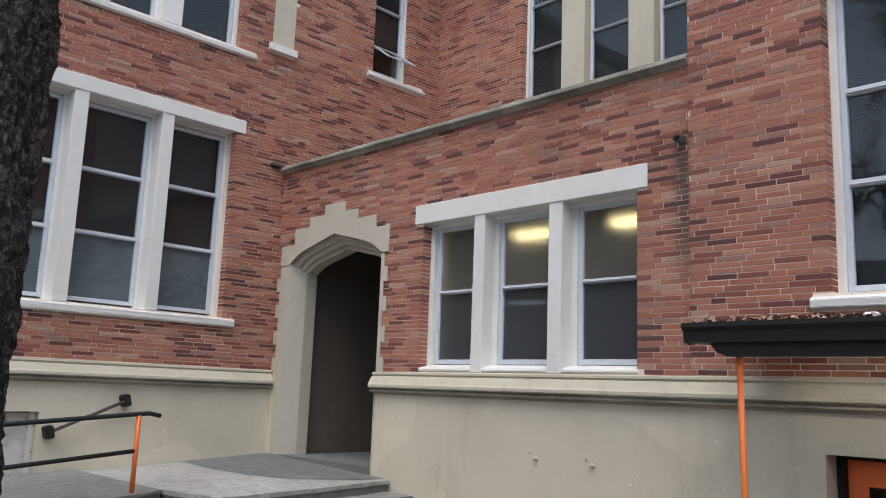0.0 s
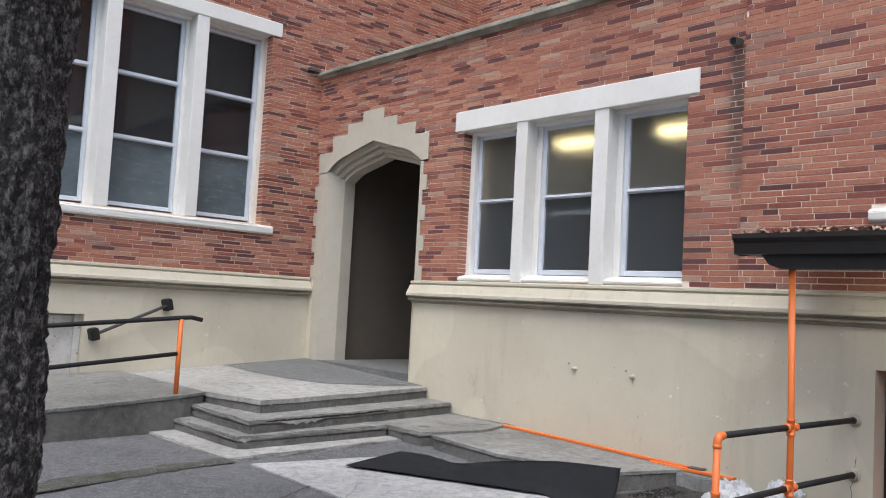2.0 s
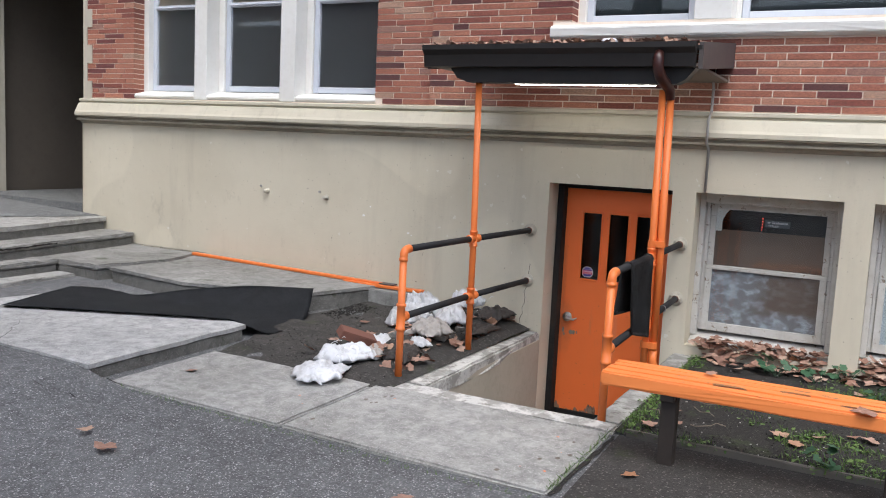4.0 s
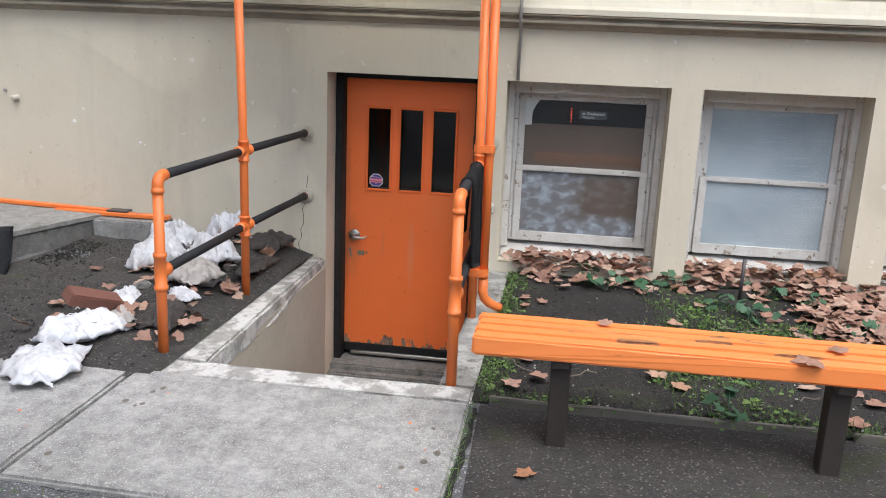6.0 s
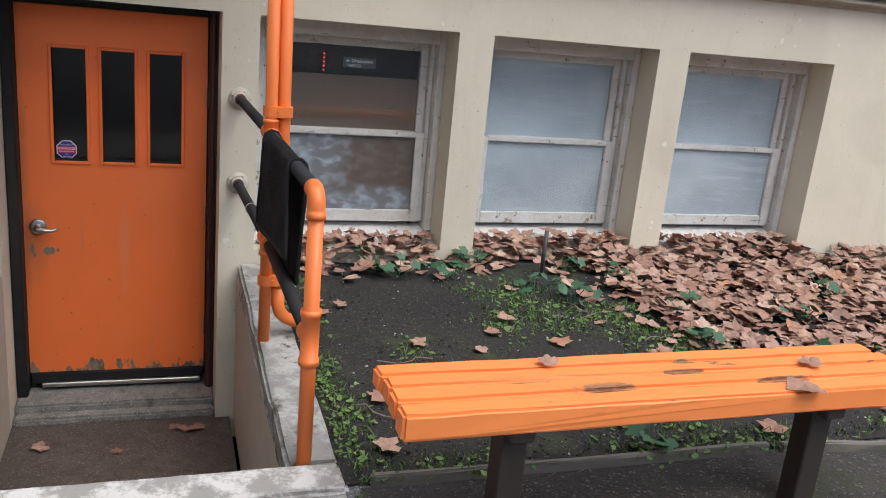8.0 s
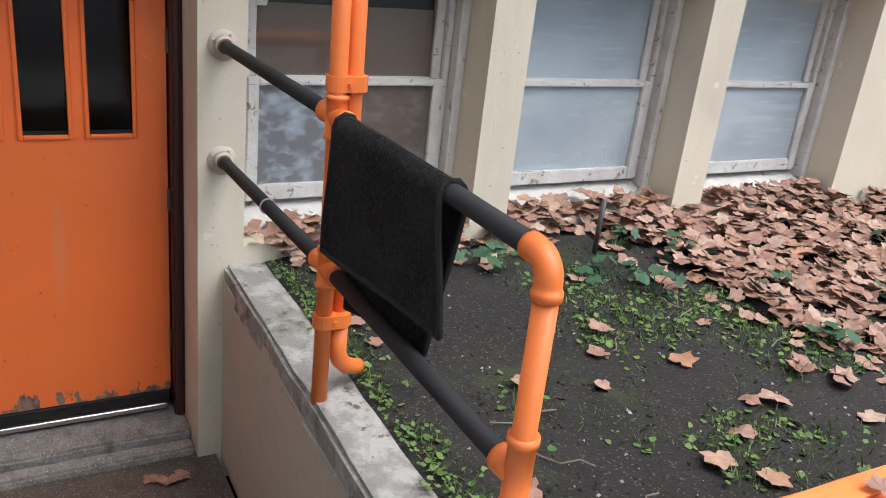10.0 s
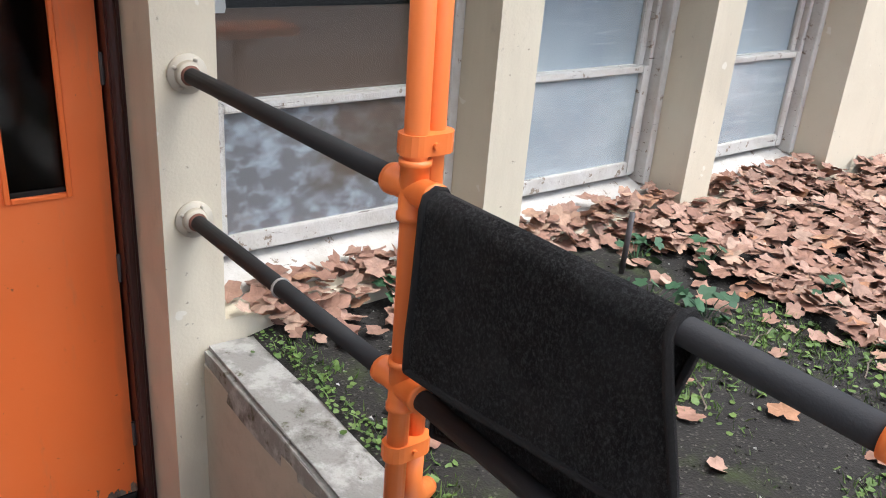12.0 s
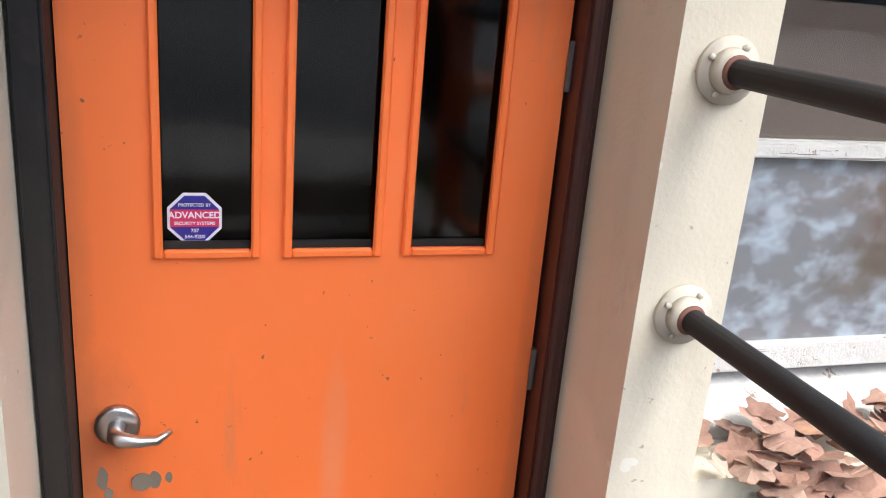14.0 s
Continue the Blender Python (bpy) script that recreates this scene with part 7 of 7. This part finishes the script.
for k, (x, y) in enumerate(((7.1, -0.12), (6.95, 0.62), (6.75, 0.22), (6.6, 0.05), (6.9, -0.35), (7.05, 0.9), (6.45, -0.5), (7.2, 0.42), (6.2, -1.1), (5.7, -0.9), (6.0, -0.35), (6.6, -1.6), (7.18, 1.0), (5.15, 0.45), (5.9, -2.0))):
    ivy(x, y, 7 + k % 4, k)
bm = bmesh.new()
rt = random.Random(4)
for k in range(26):
    x, y, a, d = rt.uniform(5.15, 6.5), rt.uniform(-2.5, 1.4), rt.uniform(0, 6.28), rt.uniform(0.04, 0.12)
    pts = [Vector((x + d * s * math.cos(a) + rt.gauss(0, 0.012), y + d * s * math.sin(a) + rt.gauss(0, 0.012), rise(y) + 0.05 + 0.012 * math.sin(3 * s))) for s in (-1, -0.5, 0, 0.5, 1)]
    tube(bm, pts, 0.0028, 5)
tagged(part("twigs", bm, M_TWIG), "thin dead twigs scattered on soil and asphalt", "twigs", kind="stuff")

bm = bmesh.new()
for k in range(34):
    x, y, q = rt.uniform(4.08, 5.0), rt.uniform(1.65, 3.08), rt.uniform(0.007, 0.019)
    bm.faces.new([bm.verts.new((x + q * (1 + 0.3 * noise.noise((a, k, 1))) * math.cos(a), y + q * (0.75 + 0.3 * noise.noise((a, k, 4))) * math.sin(a), rise(y) + 0.024)) for a in [2 * math.pi * i / 12 for i in range(12)]])
marks = bmesh.new()
for k in range(11):
    x, y, q = rt.uniform(4.1, 5.0), rt.uniform(1.65, 3.4), rt.uniform(0.003, 0.009)
    marks.faces.new([marks.verts.new((x + q * (1 + 0.5 * noise.noise((a, k, 2))) * math.cos(a), y + q * (1 + 0.5 * noise.noise((a, k, 6))) * math.sin(a), yard_z(x, y) + 0.0255)) for a in [2 * math.pi * i / 12 for i in range(12)]])
tagged(part("paint_drips", marks, M_PIPE), "small dried drips of orange paint on the walk", "stains", kind="stuff")
tagged(part("gum_spots", bm, M_TAUPE), "flat dark spots of old chewing gum on the walk slab", "stains", kind="stuff")

# ---- tree ----
tree = thing("plane_tree", (0.95, 3.98, -0.18), "plane tree with rough grey-brown flaking bark and sparse autumn leaves", "tree")


def trunk():
    bm = bmesh.new()
    n, m = 170, 420
    rows = []
    for j in range(m + 1):
        z = -0.25 + 6.0 * j / m
        flare = 0.10 * math.exp(-(z + 0.25) / 0.28)
        row = []
        for i in range(n):
            a = 2 * math.pi * i / n
            c, s = math.cos(a), math.sin(a)
            r0 = 0.245 - 0.010 * z + flare
            r0 += 0.022 * noise.noise((c * 1.2, s * 1.2, z * 1.5)) + 0.022 * noise.noise((c * 4, s * 4, z * 5))
            r0 += 0.014 * max(0, noise.noise((c * 2.5, s * 2.5, z * 9))) + 0.018 * noise.noise((c * 9, s * 9, z * 10)) + 0.016 * abs(noise.noise((c * 18, s * 18, z * 20))) + 0.008 * noise.noise((c * 34, s * 34, z * 34))
            row.append(bm.verts.new((0.95 + r0 * c + 0.012 * z, 3.98 + r0 * s, z)))
        rows.append(row)
    for a, b in zip(rows, rows[1:]):
        for i in range(n):
            bm.faces.new((a[i], a[(i + 1) % n], b[(i + 1) % n], b[i]))
    return bm


part("trunk", trunk(), M_BARK, tree, "", True)
limbs, crown = bmesh.new(), []
rb = random.Random(31)


def grow(p, way, length, radius, level):
    pts, rad = [p.copy()], [radius]
    for k in range(5):
        way = (way + 0.22 * Vector((rb.gauss(0, 1), rb.gauss(0, 1), rb.gauss(0, 0.5))) + Vector((0, 0, 0.05))).normalized()
        p = p + way * length / 5
        pts.append(p.copy())
        rad.append(radius * (1 - 0.12 * (k + 1)))
        if level > 1:
            for c in range(5 if level == 3 else 9):
                crown.append((*(p + Vector((rb.gauss(0, 0.13), rb.gauss(0, 0.13), rb.gauss(0, 0.13)))), rb.uniform(0.05, 0.10), rb.uniform(0, 6.28), rb.gauss(0, 0.9), rb.gauss(0, 0.9)))
    tube(limbs, pts, rad, 7 if level < 2 else 4)
    if level < 3:
        for c in range(4):
            k = rb.randrange(2, 6)
            side = Vector((rb.gauss(0, 1), rb.gauss(0, 1), rb.gauss(0.15, 0.6))).normalized()
            grow(pts[k], (way * 0.5 + side).normalized(), length * 0.62, rad[k] * 0.62, level + 1)


for k in range(7):
    a = radians(165 + 25 * ((k * 3) % 7))
    grow(Vector((1.0, 3.98, 4.3 + 0.22 * k)), Vector((math.cos(a), math.sin(a), 0.45)).normalized(), 2.5, 0.085, 0)
part("limbs", limbs, M_BARK, tree, "", True)
verts, faces, base = [], [], 0
for x, y, z, size, turn, tx, ty in crown:
    pts, tris = SHAPES[int(turn * 100) % len(SHAPES)]
    verts.append(pts * size @ np.array(Euler((tx, ty, turn)).to_matrix()).T + (x, y, z))
    faces.append(tris + base)
    base += len(pts)
me = bpy.data.meshes.new("crown")
me.from_pydata(np.concatenate(verts).tolist(), [], np.concatenate(faces).tolist())
me.materials.append(M_TREELEAF)
hang(new("crown", me), tree)

# ---- bricks ----
COURSE, LONG, JOINT = 0.0560, 0.3090, 0.0095
UNIT = np.array([(a, b, c) for a in (0, 1) for b in (0, 1) for c in (0, 1)], float)
QUADS = np.array([(0, 1, 3, 2), (0, 4, 5, 1), (2, 3, 7, 6), (0, 2, 6, 4), (1, 5, 7, 3)])


def brick_face(parent_name, wall, u0, u1, z0, z1, holes, near=None, seed=0, label="long multicoloured red and tan bricks"):
    """Third-bond long bricks over a wall, cut at the openings, with the ones beside an opening returning into it.
    near: the stretch (u, u, z, z) whose whole bricks are pieces of their own."""
    axis, at = wall
    parent = bpy.data.objects[parent_name]
    q = random.Random(seed)
    verts, faces, singles, base = [], [], [], 0
    for c in range(int((z1 - z0) / COURSE) + 1):
        a = z0 + c * COURSE + JOINT / 2
        b = min(a + COURSE - JOINT, z1)
        if b - a < 0.015:
            continue
        u = u0 - LONG + (0.33 * LONG if c % 2 else 0.0) + 0.03 * LONG * q.random() + (c // 2 % 3) * 0.02
        while u < u1:
            length = LONG if q.random() > 0.05 else LONG * 0.5
            pieces = [(max(u, u0), min(u + length - JOINT, u1), 0, 0)]
            u += length
            for h0, h1, y0, y1 in holes:
                if y0 - 0.004 < (a + b) / 2 < y1:
                    cut = []
                    for p0, p1, l, r_ in pieces:
                        if p1 <= h0 or p0 >= h1:
                            if 0 <= h0 - p1 < 0.0644:
                                p1, r_ = h0 + 0.003, 1
                            elif 0 <= p0 - h1 < 0.0644:
                                p0, l = h1 - 0.003, 1
                            cut.append((p0, p1, l, r_))
                            continue
                        if p0 < h0 - 0.055:
                            cut.append((p0, h0 + 0.003, l, 1))
                        if p1 > h1 + 0.055:
                            cut.append((h1 - 0.003, p1, 1, r_))
                    pieces = cut
            for p0, p1, l, r_ in pieces:
                if p1 - p0 < 0.02:
                    continue
                out = q.uniform(-0.0015, 0.0015)
                whole = p1 - p0 > LONG - JOINT - 0.001 and not (l or r_)
                if near and whole and len(singles) < 300 and near[0] < p0 and p1 < near[1] and near[2] < a and b < near[3]:
                    singles.append((p0, a, out))
                    continue
                depth = 0.15 if l or r_ else 0.02
                size, low = ((depth, p1 - p0, b - a), (at + out, p0, a)) if axis == "x" else ((p1 - p0, depth, b - a), (p0, at + out, a))
                verts.append(UNIT * size + low)
                faces.append((QUADS if axis == "x" else QUADS) + base)
                base += 8
    me = bpy.data.meshes.new("bricks")
    full = np.array([(0, 1, 3, 2), (4, 6, 7, 5), (0, 4, 5, 1), (2, 3, 7, 6), (0, 2, 6, 4), (1, 5, 7, 3)])
    faces = np.concatenate([full + 8 * k for k in range(len(verts))])
    me.from_pydata(np.concatenate(verts).tolist(), [], faces.tolist())
    me.materials.append(M_BRICK)
    ob = tagged(new("bricks", me), label, kind="stuff")
    ob.parent = parent
    if singles:
        bm = bmesh.new()
        if axis == "x":
            box(bm, 0, 0.02, 0, LONG - JOINT, 0, COURSE - JOINT)
        else:
            box(bm, 0, LONG - JOINT, 0, 0.02, 0, COURSE - JOINT)
        soften(bm, 0.0025)
        one = bpy.data.meshes.new("brick")
        bm.to_mesh(one)
        bm.free()
        one.materials.append(M_BRICK_ONE)
        for p0, a, out in singles:
            ob = new("brick", one)
            ob.location = (at + out, p0, a) if axis == "x" else (p0, at + out, a)
            ob.parent = parent


brick_face("wall_door_front_upper", DOORW, -12, BREAK, 1.728, TOP, [WIN_R, (2.955, 2.97, 2.3, 2.3), (-3.1, 2.962, 2.302, 2.43), (-3.1, 2.95, 5.45, 5.68)], (0.5, BREAK, 1.72, 3.8), 1)
brick_face("wall_arch_front_upper", ARCHW, BREAK + 0.004, YW - 0.003, 1.728, ROOF, [WIN_M, (4.62, 8.14, 3.66, 3.915), (4.66, 7.99, 1.7, 1.80), (8.74, 11.24, 1.70, 3.66), (8.66, 8.95, 3.36, 3.73), (8.95, 10.90, 3.5, 3.90), (9.36, 10.53, 3.8, 4.05), (9.67, 10.16, 3.9, 4.20)], (BREAK, 8.7, 1.72, 3.6), 2)
brick_face("wall_wing_upper", WINGW, -6, 13.9, 1.728, TOP, [WIN_L, (1.4, 6.605, 5.35, 5.56), (1.4, 6.64, 2.325, 2.47), WIN_LU, (1.7, 6.67, 6.58, 6.72), (1.4, 6.6, 9.3, 9.5), WIN_SLIM, (8.96, 10.34, 7.02, 7.14), (8.95, 10.1, 9.2, 9.4), (6.97, 7.38, 6.97, 9.4), (6.90, 7.42, 6.85, 6.97)], (4.2, 7.36, 1.72, 5.4), 3)
brick_face("wall_set_back", SETW, BREAK, YW, ROOF, TOP, [WIN_S, (4.3, 9.35, 9.2, 9.4), (4.3, 9.3, 5.98, 6.1)], None, 4)
